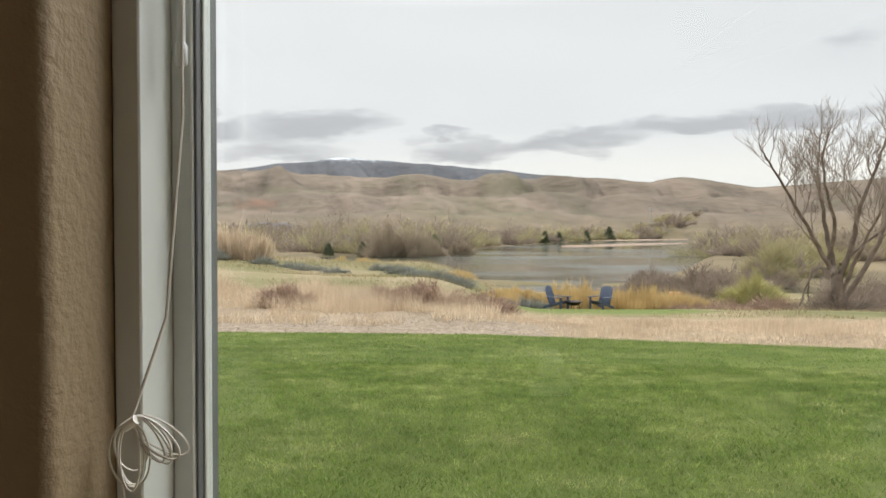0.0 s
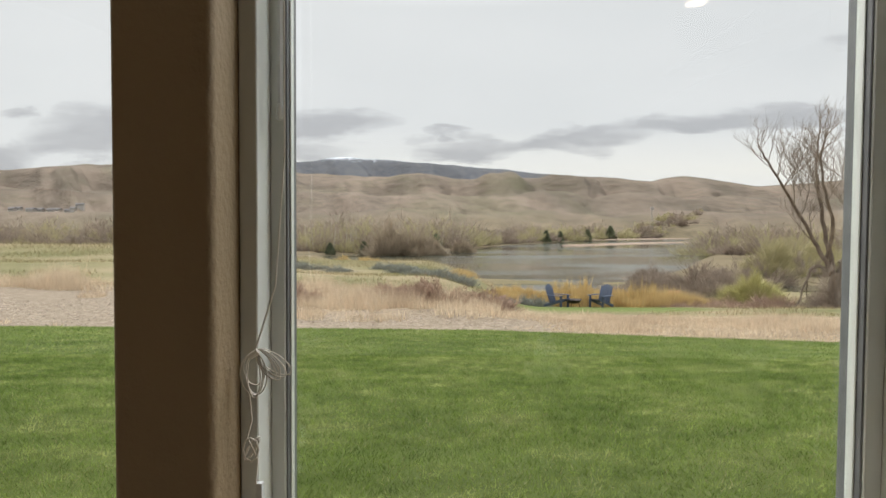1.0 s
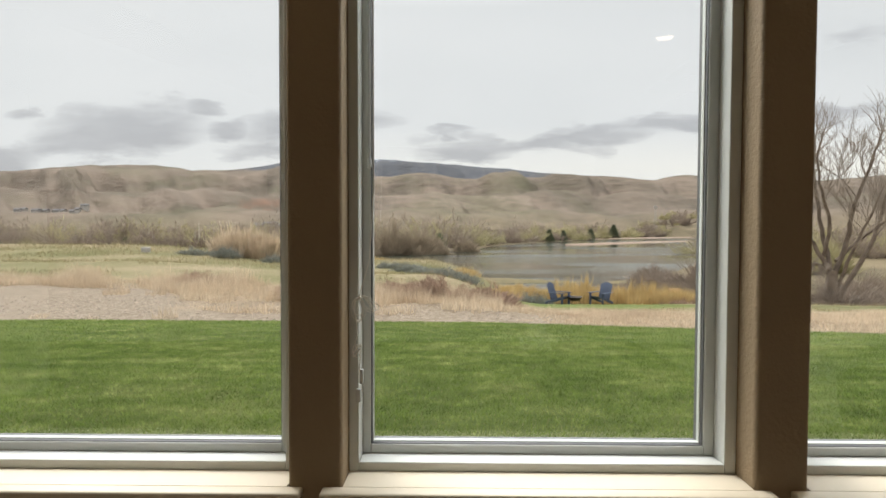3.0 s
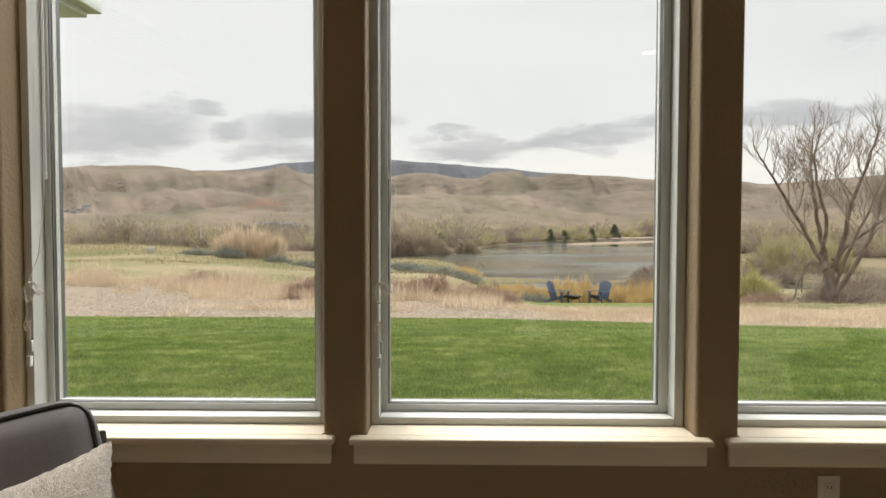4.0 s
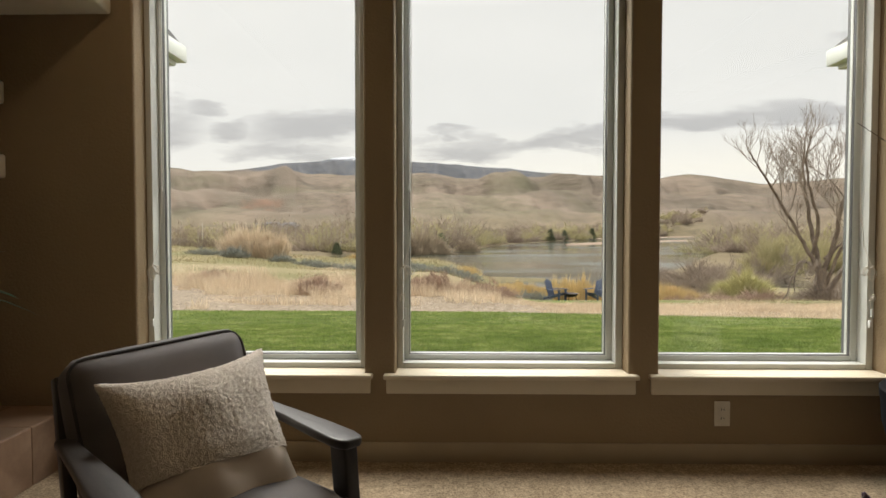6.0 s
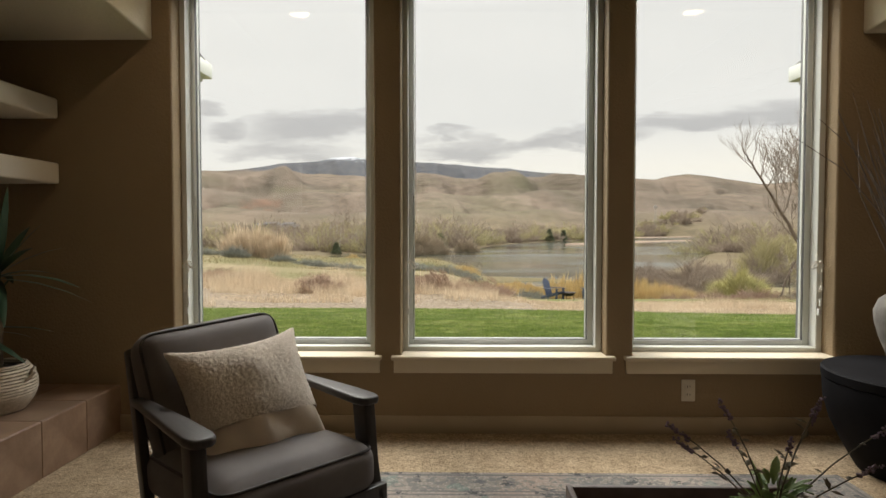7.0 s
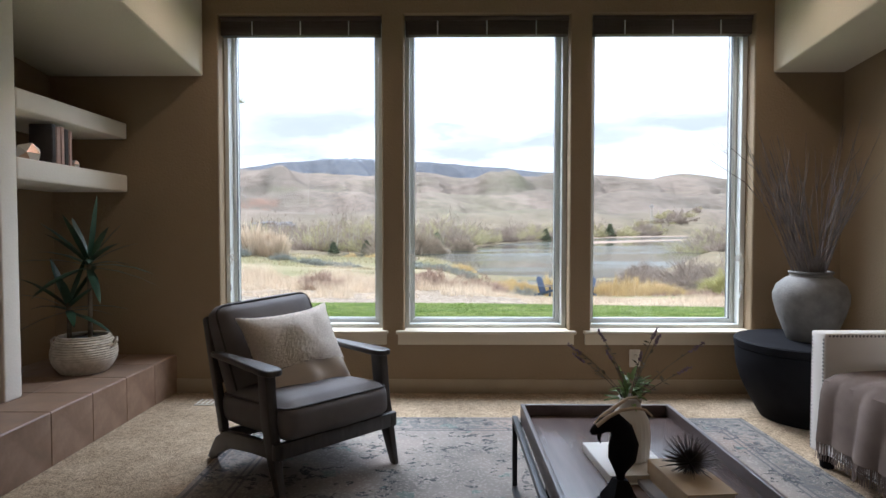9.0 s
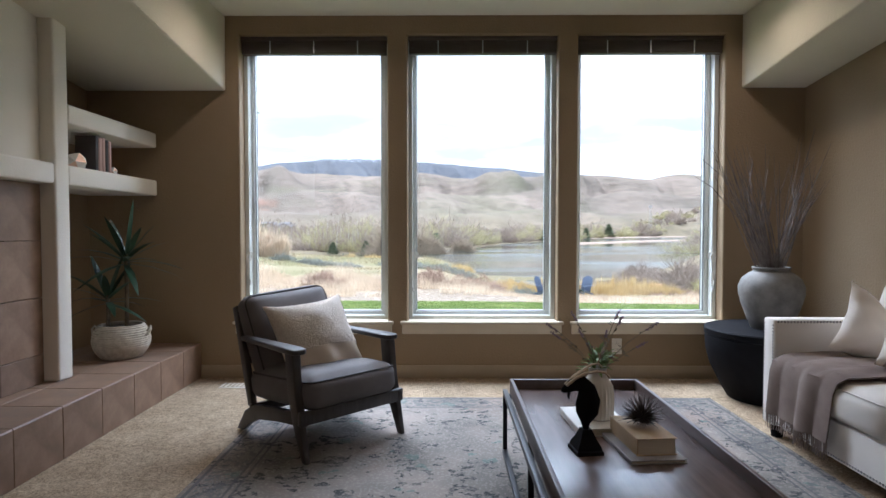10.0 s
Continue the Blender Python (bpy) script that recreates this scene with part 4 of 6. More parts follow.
    for rad, ctrl in limbs:
        rad *= 0.66
        pts = bend([Vector(p) for p in ctrl], 4)
        droop = ctrl[-1][2] < 1.5
        tube(wood, pts, rad, 0.03, 8)
        n = len(pts)
        for i in range(n // 3, n):
            f = i / (n - 1)
            d = (pts[i] - pts[i - 1]).normalized()
            for k in range(1 if f < 0.55 or droop else 2):
                if r.random() < (0.35 if f < 0.4 else 0.75):
                    side = Vector((r.uniform(-1, 1), r.uniform(-0.8, 0.8), r.uniform(-0.1, 0.6))).normalized()
                    grow(pts[i], (d * 0.7 + side).normalized(), r.uniform(1.3, 2.5) * (1.15 - 0.45 * f) * (0.55 if droop else 1), rad * 0.30 * (1.2 - 0.7 * f), 0 if f < 0.6 else 1 if f < 0.8 else 2)
        grow(pts[-1], (pts[-1] - pts[-2]).normalized(), 1.1 if not droop else 0.4, 0.03, 1 if not droop else 2)
    part("trunk", wood, M_BARK, t)
    part("crown", twig, M_TWIGBARK, t, "fine bare grey twigs", smooth=False)
    return t


bare_tree(21.0, 31.0)
shrub("bare_shrub", 21.2, 30.6, 1.9, 1.9, 2600, M_GREYWOOD, "bare brush round the foot of the large tree", group="bare shrubs by the shore")
shrub("bare_shrub", 25.0, 32.0, 1.6, 1.8, 1800, M_GREYWOOD, "bare brush beside the large tree", group="bare shrubs by the shore")

# blue adirondack chairs and fire bowl
M_BLUE = noisy("blue_painted_wood", (0.030, 0.042, 0.075), (0.055, 0.075, 0.125), 8, 0.55, 0.1, 60)
M_IRON = noisy("dark_iron", (0.02, 0.018, 0.016), (0.06, 0.04, 0.03), 9, 0.6, 0.2, 60, metal=0.4)


def adirondack(x, y, rz):
    c = thing("adirondack_chair", (x, y, ground_z(x, y) - 0.02), "blue painted adirondack chair on the grass", "chair", "chairs round the fire bowl", rz=rz)
    for s in (-1, 1):
        part("leg", box(s * 0.30 - 0.02, s * 0.30 + 0.02, -0.42, -0.32, 0, 0.52, 0.005), M_BLUE, c)
        part("leg", box(-0.02, 0.02, -0.55, 0.42, -0.05, 0.05, 0.005, m=pose(s * 0.27, 0.05, 0.20, -18)), M_BLUE, c)
        part("armrest", box(s * 0.33 - 0.07, s * 0.33 + 0.07, -0.48, 0.32, 0.52, 0.545, 0.01), M_BLUE, c)
    for k in range(5):
        part("seat_slat", box(-0.27, 0.27, -0.045, 0.045, 0, 0.02, 0.004, m=pose(0, -0.34 + k * 0.105, 0.36 - k * 0.032, -17)), M_BLUE, c)
    for k in range(5):
        top = 0.80 - 0.035 * abs(k - 2) ** 1.5
        part("back_slat", box(-0.052, 0.052, 0, 0.02, 0, top, 0.006, m=pose((k - 2) * 0.112, 0.16, 0.22, -19)), M_BLUE, c)
    return c


adirondack(4.60, 24.0, 50)
adirondack(6.40, 23.7, -48)
fp = thing("fire_bowl", (5.32, 24.1, ground_z(5.32, 24.1)), "low rusty iron fire bowl between blue chairs", "fire pit")
part("bowl", lathe([(0.12, 0.16), (0.26, 0.20), (0.33, 0.30), (0.36, 0.31), (0.36, 0.33), (0.31, 0.32), (0.22, 0.24), (0.0, 0.22)], 24), M_IRON, fp)
for k in range(3):
    a = k * 2.1
    part("leg", tube(bmesh.new(), [(0.22 * math.cos(a), 0.22 * math.sin(a), 0.2), (0.30 * math.cos(a), 0.30 * math.sin(a), 0)], 0.018), M_IRON, fp)

# far houses under the hills
M_SIDING = noisy("house_siding", (0.30, 0.27, 0.24), (0.44, 0.41, 0.37), 0.02, 0.8)
M_SHINGLE = noisy("house_shingle", (0.10, 0.10, 0.11), (0.20, 0.18, 0.17), 0.4, 0.9, 0.3, 2)
M_PANE = noisy("dark_pane", (0.03, 0.035, 0.04), (0.05, 0.055, 0.06), 1, 0.15)


def far_house(x, y, w, d, h, rz, lift=0.0):
    z = max(ground_z(x + a, y + b) for a in (-w / 2, w / 2) for b in (-d / 2, d / 2)) + lift
    t = thing("house", (x, y, z), "pale house with a dark pitched roof below the hills", "house", "houses below the hills", rz=rz)
    part("wall", box(-w / 2, w / 2, -d / 2, d / 2, -6, h), M_SIDING, t, smooth=False)
    bm = bmesh.new()
    e = 0.6
    a = [bm.verts.new((-w / 2 - e, yy, zz)) for yy, zz in ((-d / 2 - e, h), (0, h + d * 0.32), (d / 2 + e, h))]
    b = [bm.verts.new((w / 2 + e, yy, zz)) for yy, zz in ((-d / 2 - e, h), (0, h + d * 0.32), (d / 2 + e, h))]
    bm.faces.new(a)
    bm.faces.new(b[::-1])
    for i in range(3):
        bm.faces.new((a[i], b[i], b[(i + 1) % 3], a[(i + 1) % 3]))
    bmesh.ops.recalc_face_normals(bm, faces=bm.faces)
    part("roof", bm, M_SHINGLE, t, smooth=False)
    for k in (-0.28, 0.05, 0.32):
        part("window", box(k * w - 0.9, k * w + 0.9, -d / 2 - 0.06, -d / 2 - 0.01, h * 0.35, h * 0.75), M_PANE, t, smooth=False)


hr = random.Random(4)
for k in range(9):
    d = hr.uniform(655, 700)
    far_house((hr.uniform(440, 515) - 788) / 1011 * d, d, hr.uniform(6, 10), 6, hr.uniform(2.2, 3.4), hr.uniform(-20, 20))
for k in range(10):
    d = hr.uniform(830, 875)
    far_house((hr.uniform(5, 150) - 788) / 1011 * d, d, hr.uniform(7, 11), 7, hr.uniform(2.2, 3.4), hr.uniform(-20, 20))

# lattice mast, marker post and white box
mast = thing("mast", ((1148 - 788) / 1011 * 640, 640, ground_z(228, 640)), "tall pale communication mast beyond the woods", "mast")
for s in (-1, 1):
    part("pole", tube(bmesh.new(), [(s * 1.2, 0, 0), (s * 0.5, 0, 28)], 0.3, 0.2), M_SIDING, mast)
part("platform", box(-1.8, 1.8, -0.6, 0.6, 24, 26.5), M_SIDING, mast, smooth=False)
ob = mesh_object("nest_box", box(-0.35, 0.35, -0.2, 0.2, 0, 0.32, 0.02), noisy("orange_wood", (0.55, 0.28, 0.14), (0.62, 0.34, 0.18), 4, 0.7))
ob.location = (15.9, 40, ground_z(15.9, 40) + 0.45)
tagged(ob, "small orange wooden box in the shrubs", "box")
part("post", box(-0.04, 0.04, -0.04, 0.04, -0.8, 0.0), M_BARK, ob, smooth=False)
ob = mesh_object("utility_box", box(-0.22, 0.22, -0.2, 0.2, -0.05, 0.34, 0.03), M_SIDING)
ob.location = (-20.0, 36.5, ground_z(-20.0, 36.5))
tagged(ob, "small white utility box at the meadow edge", "box")


# eave returns of the house, beside the windows
def eave(name, x_in, x_out, deep):
    s = 1 if x_out > x_in else -1
    t = thing(name, (x_in, OUT_Y, 1.97), "white eave return with grey shingles on the house wall", "eave", kind="structure")
    a, b = sorted((0, x_out - x_in))
    part("fascia", box(a, b, 0.002, deep - 0.03, 0.05, 0.15, 0.006), M_VINYL, t)
    part("gutter", box(min(-0.05 * s, 0.02 * s) if s > 0 else -0.02, 0.02 if s > 0 else 0.05, 0.02, deep, 0.075, 0.17, 0.008), M_VINYL, t, "white metal gutter end")
    bm = bmesh.new()
    tri = [(0.0, 0.175), (deep + 0.02, 0.175), (0.0, 0.30)]
    p = [bm.verts.new((a - 0.02, yy, zz)) for yy, zz in tri]
    q = [bm.verts.new((b + 0.02, yy, zz)) for yy, zz in tri]
    bm.faces.new(p)
    bm.faces.new(q[::-1])
    for i in range(3):
        bm.faces.new((p[i], q[i], q[(i + 1) % 3], p[(i + 1) % 3]))
    bmesh.ops.recalc_face_normals(bm, faces=bm.faces)
    part("shingles", bm, M_SHINGLE, t, "grey asphalt shingles", smooth=False)
    part("post", box(a + (0.02 if s > 0 else b - a - 0.10), a + (0.10 if s > 0 else b - a - 0.02), 0.002, 0.06, -0.12, 0.05), M_VINYL, t)


eave("eave_1", -1.63, -2.9, 0.45)
eave("eave_2", 2.22, 3.3, 0.58)

# ---- materials of the furniture ----
M_GROUT = noisy("tile_grout", (0.27, 0.205, 0.155), (0.34, 0.265, 0.205), 20, 0.9)
M_WHITEWALL = noisy("pale_plaster", (0.78, 0.735, 0.64), (0.83, 0.785, 0.69), 1.3, 0.8, 0.45, 85, spec=0.25, bump_dist=0.003)
M_BLACK = noisy("firebox_black", (0.012, 0.011, 0.010), (0.03, 0.028, 0.026), 8, 0.7)
M_BLIND = noisy("dark_blind_wood", (0.055, 0.042, 0.036), (0.10, 0.078, 0.066), 6, 0.5, 0.1, 50, stretch=(0.2, 4, 4))
M_CORD = noisy("white_cord", (0.70, 0.67, 0.60), (0.78, 0.75, 0.68), 50, 0.8)
M_CLEAR = noisy("milky_plastic", (0.62, 0.63, 0.62), (0.70, 0.71, 0.70), 20, 0.25)
M_WOOD = noisy("charcoal_wood", (0.022, 0.019, 0.017), (0.055, 0.047, 0.042), 7, 0.42, 0.15, 60, stretch=(6, 1, 1))
M_GREYCLOTH = noisy("grey_velvet", (0.115, 0.105, 0.103), (0.165, 0.151, 0.148), 4, 0.7, 0.25, 300, spec=0.3)
M_PIPING = noisy("dark_piping", (0.03, 0.027, 0.027), (0.05, 0.045, 0.045), 20, 0.7)
M_BOUCLE = noisy("cream_boucle", (0.58, 0.51, 0.43), (0.78, 0.71, 0.63), 140, 0.95, 0.6, 320, spec=0.1, bump_dist=0.012)
M_LINEN = noisy("beige_linen", (0.62, 0.54, 0.44), (0.72, 0.63, 0.53), 5, 0.9, 0.3, 400, spec=0.1)
M_BLACKSTEEL = noisy("black_steel", (0.015, 0.015, 0.016), (0.03, 0.03, 0.032), 9, 0.4, 0.05, 40, metal=0.6)
M_TRAY = noisy("brown_tray_wood", (0.085, 0.058, 0.050), (0.155, 0.112, 0.098), 3, 0.27, 0.12, 60, stretch=(8, 0.8, 8))
M_RIM = noisy("tray_rim_wood", (0.06, 0.042, 0.036), (0.12, 0.086, 0.075), 4, 0.4, 0.12, 60, stretch=(4, 0.8, 4))
M_EBONY = noisy("ebony_paint", (0.006, 0.006, 0.007), (0.014, 0.014, 0.016), 5, 0.65, 0.1, 60, spec=0.06)
M_STONE = noisy("grey_ceramic", (0.125, 0.118, 0.106), (0.215, 0.204, 0.187), 12, 0.85, 0.5, 60, bump_dist=0.004)
M_TWIG = noisy("dry_twig", (0.11, 0.092, 0.085), (0.26, 0.225, 0.205), 15, 0.85)
M_SOFA = noisy("cream_upholstery", (0.66, 0.61, 0.55), (0.75, 0.70, 0.635), 3, 0.85, 0.25, 350, spec=0.15)
M_NAIL = noisy("pewter_nailhead", (0.16, 0.15, 0.14), (0.26, 0.25, 0.235), 30, 0.3, metal=0.9)
M_THROW = noisy("taupe_throw", (0.150, 0.114, 0.095), (0.225, 0.175, 0.148), 6, 0.9, 0.4, 300, spec=0.15)
M_SILKCUSH = noisy("pale_satin_cushion", (0.74, 0.67, 0.59), (0.82, 0.755, 0.675), 4, 0.6, 0.15, 250)
M_BASKET = noisy("woven_seagrass", (0.46, 0.40, 0.31), (0.68, 0.61, 0.50), 30, 0.85, 0.5, 120, bump_dist=0.004)
M_LEAF = noisy("yucca_leaf", (0.012, 0.035, 0.018), (0.035, 0.075, 0.04), 9, 0.4, 0.1, 60)
M_SOIL = noisy("dark_soil", (0.02, 0.015, 0.012), (0.05, 0.04, 0.03), 40, 0.95, 0.6, 80)
M_CANE = noisy("yucca_cane", (0.10, 0.075, 0.05), (0.20, 0.16, 0.11), 30, 0.85, 0.5, 80)
M_WHITECERAMIC = noisy("white_ceramic", (0.66, 0.63, 0.58), (0.74, 0.71, 0.66), 8, 0.45, 0.1, 60)
M_HERB = noisy("fresh_leaf", (0.16, 0.27, 0.08), (0.32, 0.45, 0.18), 20, 0.5)
M_LAVENDER = noisy("lavender_bud", (0.16, 0.115, 0.17), (0.30, 0.235, 0.31), 60, 0.8)
M_STEM = noisy("grey_stem", (0.13, 0.12, 0.09), (0.22, 0.20, 0.15), 20, 0.8)
M_PAPER = noisy("page_edges", (0.66, 0.60, 0.48), (0.76, 0.70, 0.58), 120, 0.85, stretch=(0.1, 0.1, 6))
M_KRAFT = noisy("kraft_cover", (0.44, 0.33, 0.20), (0.54, 0.42, 0.27), 9, 0.75)
M_GREYCOVER = noisy("grey_book_cover", (0.26, 0.25, 0.25), (0.36, 0.35, 0.35), 9, 0.5)
M_HORN = noisy("pale_horn", (0.46, 0.36, 0.24), (0.68, 0.56, 0.42), 14, 0.45)
M_SPIKE = noisy("bronze_spike", (0.04, 0.028, 0.022), (0.09, 0.065, 0.05), 20, 0.4, metal=0.5)
M_PLATE = noisy("outlet_plastic", (0.62, 0.57, 0.48), (0.68, 0.63, 0.54), 9, 0.4)
M_COPPER = noisy("copper_facet", (0.55, 0.36, 0.26), (0.66, 0.46, 0.34), 6, 0.35, metal=0.6)
M_BOOKPINK = noisy("blush_cover", (0.42, 0.28, 0.23), (0.52, 0.36, 0.30), 9, 0.6)
M_BOOKDARK = noisy("dark_cover", (0.035, 0.028, 0.026), (0.06, 0.05, 0.046), 9, 0.55)


def rug_build(nt, p):
    N, L = nt.nodes.new, nt.links.new
    co, sep = N("ShaderNodeTexCoord"), N("ShaderNodeSeparateXYZ")
    L(co.outputs["Object"], sep.inputs[0])

    def m(op, a, b=None):
        n = N("ShaderNodeMath")
        n.operation = op
        for i, v in enumerate((a, b)):
            if v is None:
                continue
            if isinstance(v, (int, float)):
                n.inputs[i].default_value = v
            else:
                L(v, n.inputs[i])
        return n.outputs[0]

    ax, ay = m("ABSOLUTE", sep.outputs[0]), m("ABSOLUTE", sep.outputs[1])
    inset = m("MINIMUM", m("SUBTRACT", 1.37, ax), m("SUBTRACT", 1.53, ay))
    field = tex(nt, "ShaderNodeTexNoise", 2.2, 5)
    c = ramp(nt, field.outputs["Fac"], [(0.3, (0.115, 0.106, 0.098)), (0.5, (0.185, 0.168, 0.150)), (0.7, (0.27, 0.232, 0.20))])
    blush = tex(nt, "ShaderNodeTexNoise", 1.4, 3, offset=(4, 2, 0))
    c = mix(nt, ramp(nt, blush.outputs["Fac"], [(0.5, (0, 0, 0)), (0.68, (0.6, 0.6, 0.6))]), c, (0.26, 0.19, 0.15))
    # worn floral figures
    fig = tex(nt, "ShaderNodeTexNoise", 30.0, 5, 0.62, stretch=(0.8, 1.15, 1))
    sparse = tex(nt, "ShaderNodeTexNoise", 6.5, 4, offset=(1.5, 7, 0))
    mask = m("MULTIPLY", m("GREATER_THAN", fig.outputs["Fac"], 0.535), m("GREATER_THAN", sparse.outputs["Fac"], 0.53))
    c = mix(nt, m("MULTIPLY", mask, 0.9), c, (0.040, 0.045, 0.046))
    ring = tex(nt, "ShaderNodeTexVoronoi", 3.2)
    petals = m("MULTIPLY", m("LESS_THAN", m("ABSOLUTE", m("SUBTRACT", ring.outputs["Distance"], 0.27)), 0.035), m("GREATER_THAN", fig.outputs["Fac"], 0.47))
    c = mix(nt, m("MULTIPLY", petals, 0.7), c, (0.065, 0.066, 0.066))
    teal = tex(nt, "ShaderNodeTexNoise", 6.0, 3, offset=(9, 3, 0))
    c = mix(nt, m("MULTIPLY", m("GREATER_THAN", teal.outputs["Fac"], 0.66), 0.5), c, (0.09, 0.15, 0.135))
    fleck = tex(nt, "ShaderNodeTexNoise", 80.0, 3)
    c = mix(nt, m("MULTIPLY", m("GREATER_THAN", fleck.outputs["Fac"], 0.57), 0.35), c, (0.36, 0.33, 0.29))
    # border lines and a running figure
    for a, w in ((0.030, 0.008), (0.185, 0.006), (0.215, 0.006)):
        line = m("LESS_THAN", m("ABSOLUTE", m("SUBTRACT", inset, a)), w)
        c = mix(nt, m("MULTIPLY", line, 0.7), c, (0.085, 0.085, 0.09))
    band = m("LESS_THAN", m("ABSOLUTE", m("SUBTRACT", inset, 0.115)), 0.065)
    run = tex(nt, "ShaderNodeTexNoise", 34.0, 4, 0.6)
    c = mix(nt, m("MULTIPLY", m("MULTIPLY", band, m("GREATER_THAN", run.outputs["Fac"], 0.52)), 0.65), c, (0.10, 0.105, 0.105))
    L(c, p.inputs["Base Color"])
    pile = tex(nt, "ShaderNodeTexNoise", 300, 2)
    bump(nt, p, pile.outputs["Fac"], 0.5, 0.003)


M_RUG = material("distressed_rug", rug_build, 0.95, spec=0.1)


def stripe_build(nt, p):
    N, L = nt.nodes.new, nt.links.new
    co, sep = N("ShaderNodeTexCoord"), N("ShaderNodeSeparateXYZ")
    L(co.outputs["Object"], sep.inputs[0])
    w = N("ShaderNodeMath")
    w.operation = "PINGPONG"
    w.inputs[1].default_value = 0.035
    L(sep.outputs[0], w.inputs[0])
    c = ramp(nt, w.outputs[0], [(0.0, (0.78, 0.72, 0.64)), (0.012, (0.78, 0.72, 0.64)), (0.016, (0.36, 0.32, 0.29)), (0.020, (0.36, 0.32, 0.29)), (0.023, (0.78, 0.72, 0.64))])
    L(c, p.inputs["Base Color"])
    n = tex(nt, "ShaderNodeTexNoise", 300, 3)
    bump(nt, p, n.outputs["Fac"], 0.3, 0.002)


M_STRIPE = material("striped_cushion", stripe_build, 0.8, spec=0.15)


# ---- fireplace wall, hearth and shelves ----
HEARTH_X, HEARTH_Z, FACE_X, PANEL_X = -1.808, 0.250, -2.11, -2.19
COL_Y0, COL_Y1 = -0.225, -0.110
structure("hearth_base", box(LEFT_X + 0.001, HEARTH_X - 0.010, -4.0, WALL_Y - 0.002, 0.001, HEARTH_Z - 0.010), M_GROUT, "grouted core of the tiled hearth ledge")
hearth = tagged(new("hearth"), "raised fireplace hearth clad in brown clay tiles", "hearth", kind="structure")
bm = box(LEFT_X + 0.002, PANEL_X, -4.0, COL_Y0 - 0.001, 1.43, CEIL - 0.002)
structure("fireplace_panel", bm, M_WHITEWALL, "pale plaster chimney breast above the mantel")
bm = box(LEFT_X + 0.002, FACE_X, COL_Y0, COL_Y1, HEARTH_Z + 0.001, 2.30, 0.012, 3)
structure("column", bm, M_WHITEWALL, "pale plaster pilaster beside the fireplace")
bm = box(LEFT_X + 0.002, FACE_X - 0.002, -4.0, COL_Y0 - 0.001, 1.318, 1.428, 0.012, 3)
structure("mantel", bm, M_WHITEWALL, "pale plaster mantel band")
bm = box(LEFT_X + 0.002, FACE_X - 0.001, COL_Y1 + 0.001, WALL_Y - 0.001, 1.318, 1.428, 0.012, 3)
structure("shelf_1", bm, M_WHITEWALL, "thick pale plaster shelf in the niche")
bm = box(LEFT_X + 0.002, FACE_X - 0.001, COL_Y1 + 0.001, WALL_Y - 0.001, 1.660, 1.765, 0.012, 3)
structure("shelf_2", bm, M_WHITEWALL, "thick pale plaster shelf in the niche")
bm = box(LEFT_X + 0.002, PANEL_X - 0.010, -0.47, COL_Y0 - 0.001, HEARTH_Z, 1.317)
add_box(bm, LEFT_X + 0.002, PANEL_X - 0.010, -1.50, -0.47, 1.02, 1.317)
add_box(bm, LEFT_X + 0.002, PANEL_X - 0.010, -4.0, -1.50, HEARTH_Z, 1.317)
structure("fireplace_surround", bm, M_GROUT, "grouted fireplace surround behind the tiles")
surround = bpy.data.objects["fireplace_surround"]
structure("firebox", box(LEFT_X + 0.003, PANEL_X - 0.06, -1.498, -0.472, HEARTH_Z + 0.001, 1.018), M_BLACK, "black metal firebox front")



# ---- window blinds and cords ----
for k, (a, b) in enumerate(OPEN):
    bl = thing("window_blind", ((a + b) / 2, 0.905, 2.345), "raised dark wooden blind under the window head", "blind", "blinds at the windows")
    hw = (b - a) / 2 - 0.006
    part("headrail", box(-hw, hw, -0.034, 0.034, 0.085, 0.114, 0.003), M_BLIND, bl)
    for s in range(15):
        part("slat", box(-hw + 0.004, hw - 0.004, -0.026, 0.026, 0.010 + s * 0.0048, 0.0132 + s * 0.0048), M_BLIND, bl, smooth=False)
    part("bottom_rail", box(-hw + 0.004, hw - 0.004, -0.027, 0.027, -0.006, 0.008, 0.003), M_BLIND, bl)
    for s in (-0.6, 0.0, 0.6):
        part("ladder_tape", box(s * hw - 0.004, s * hw + 0.004, -0.029, -0.0275, -0.004, 0.086), M_CLEAR, bl, smooth=False)


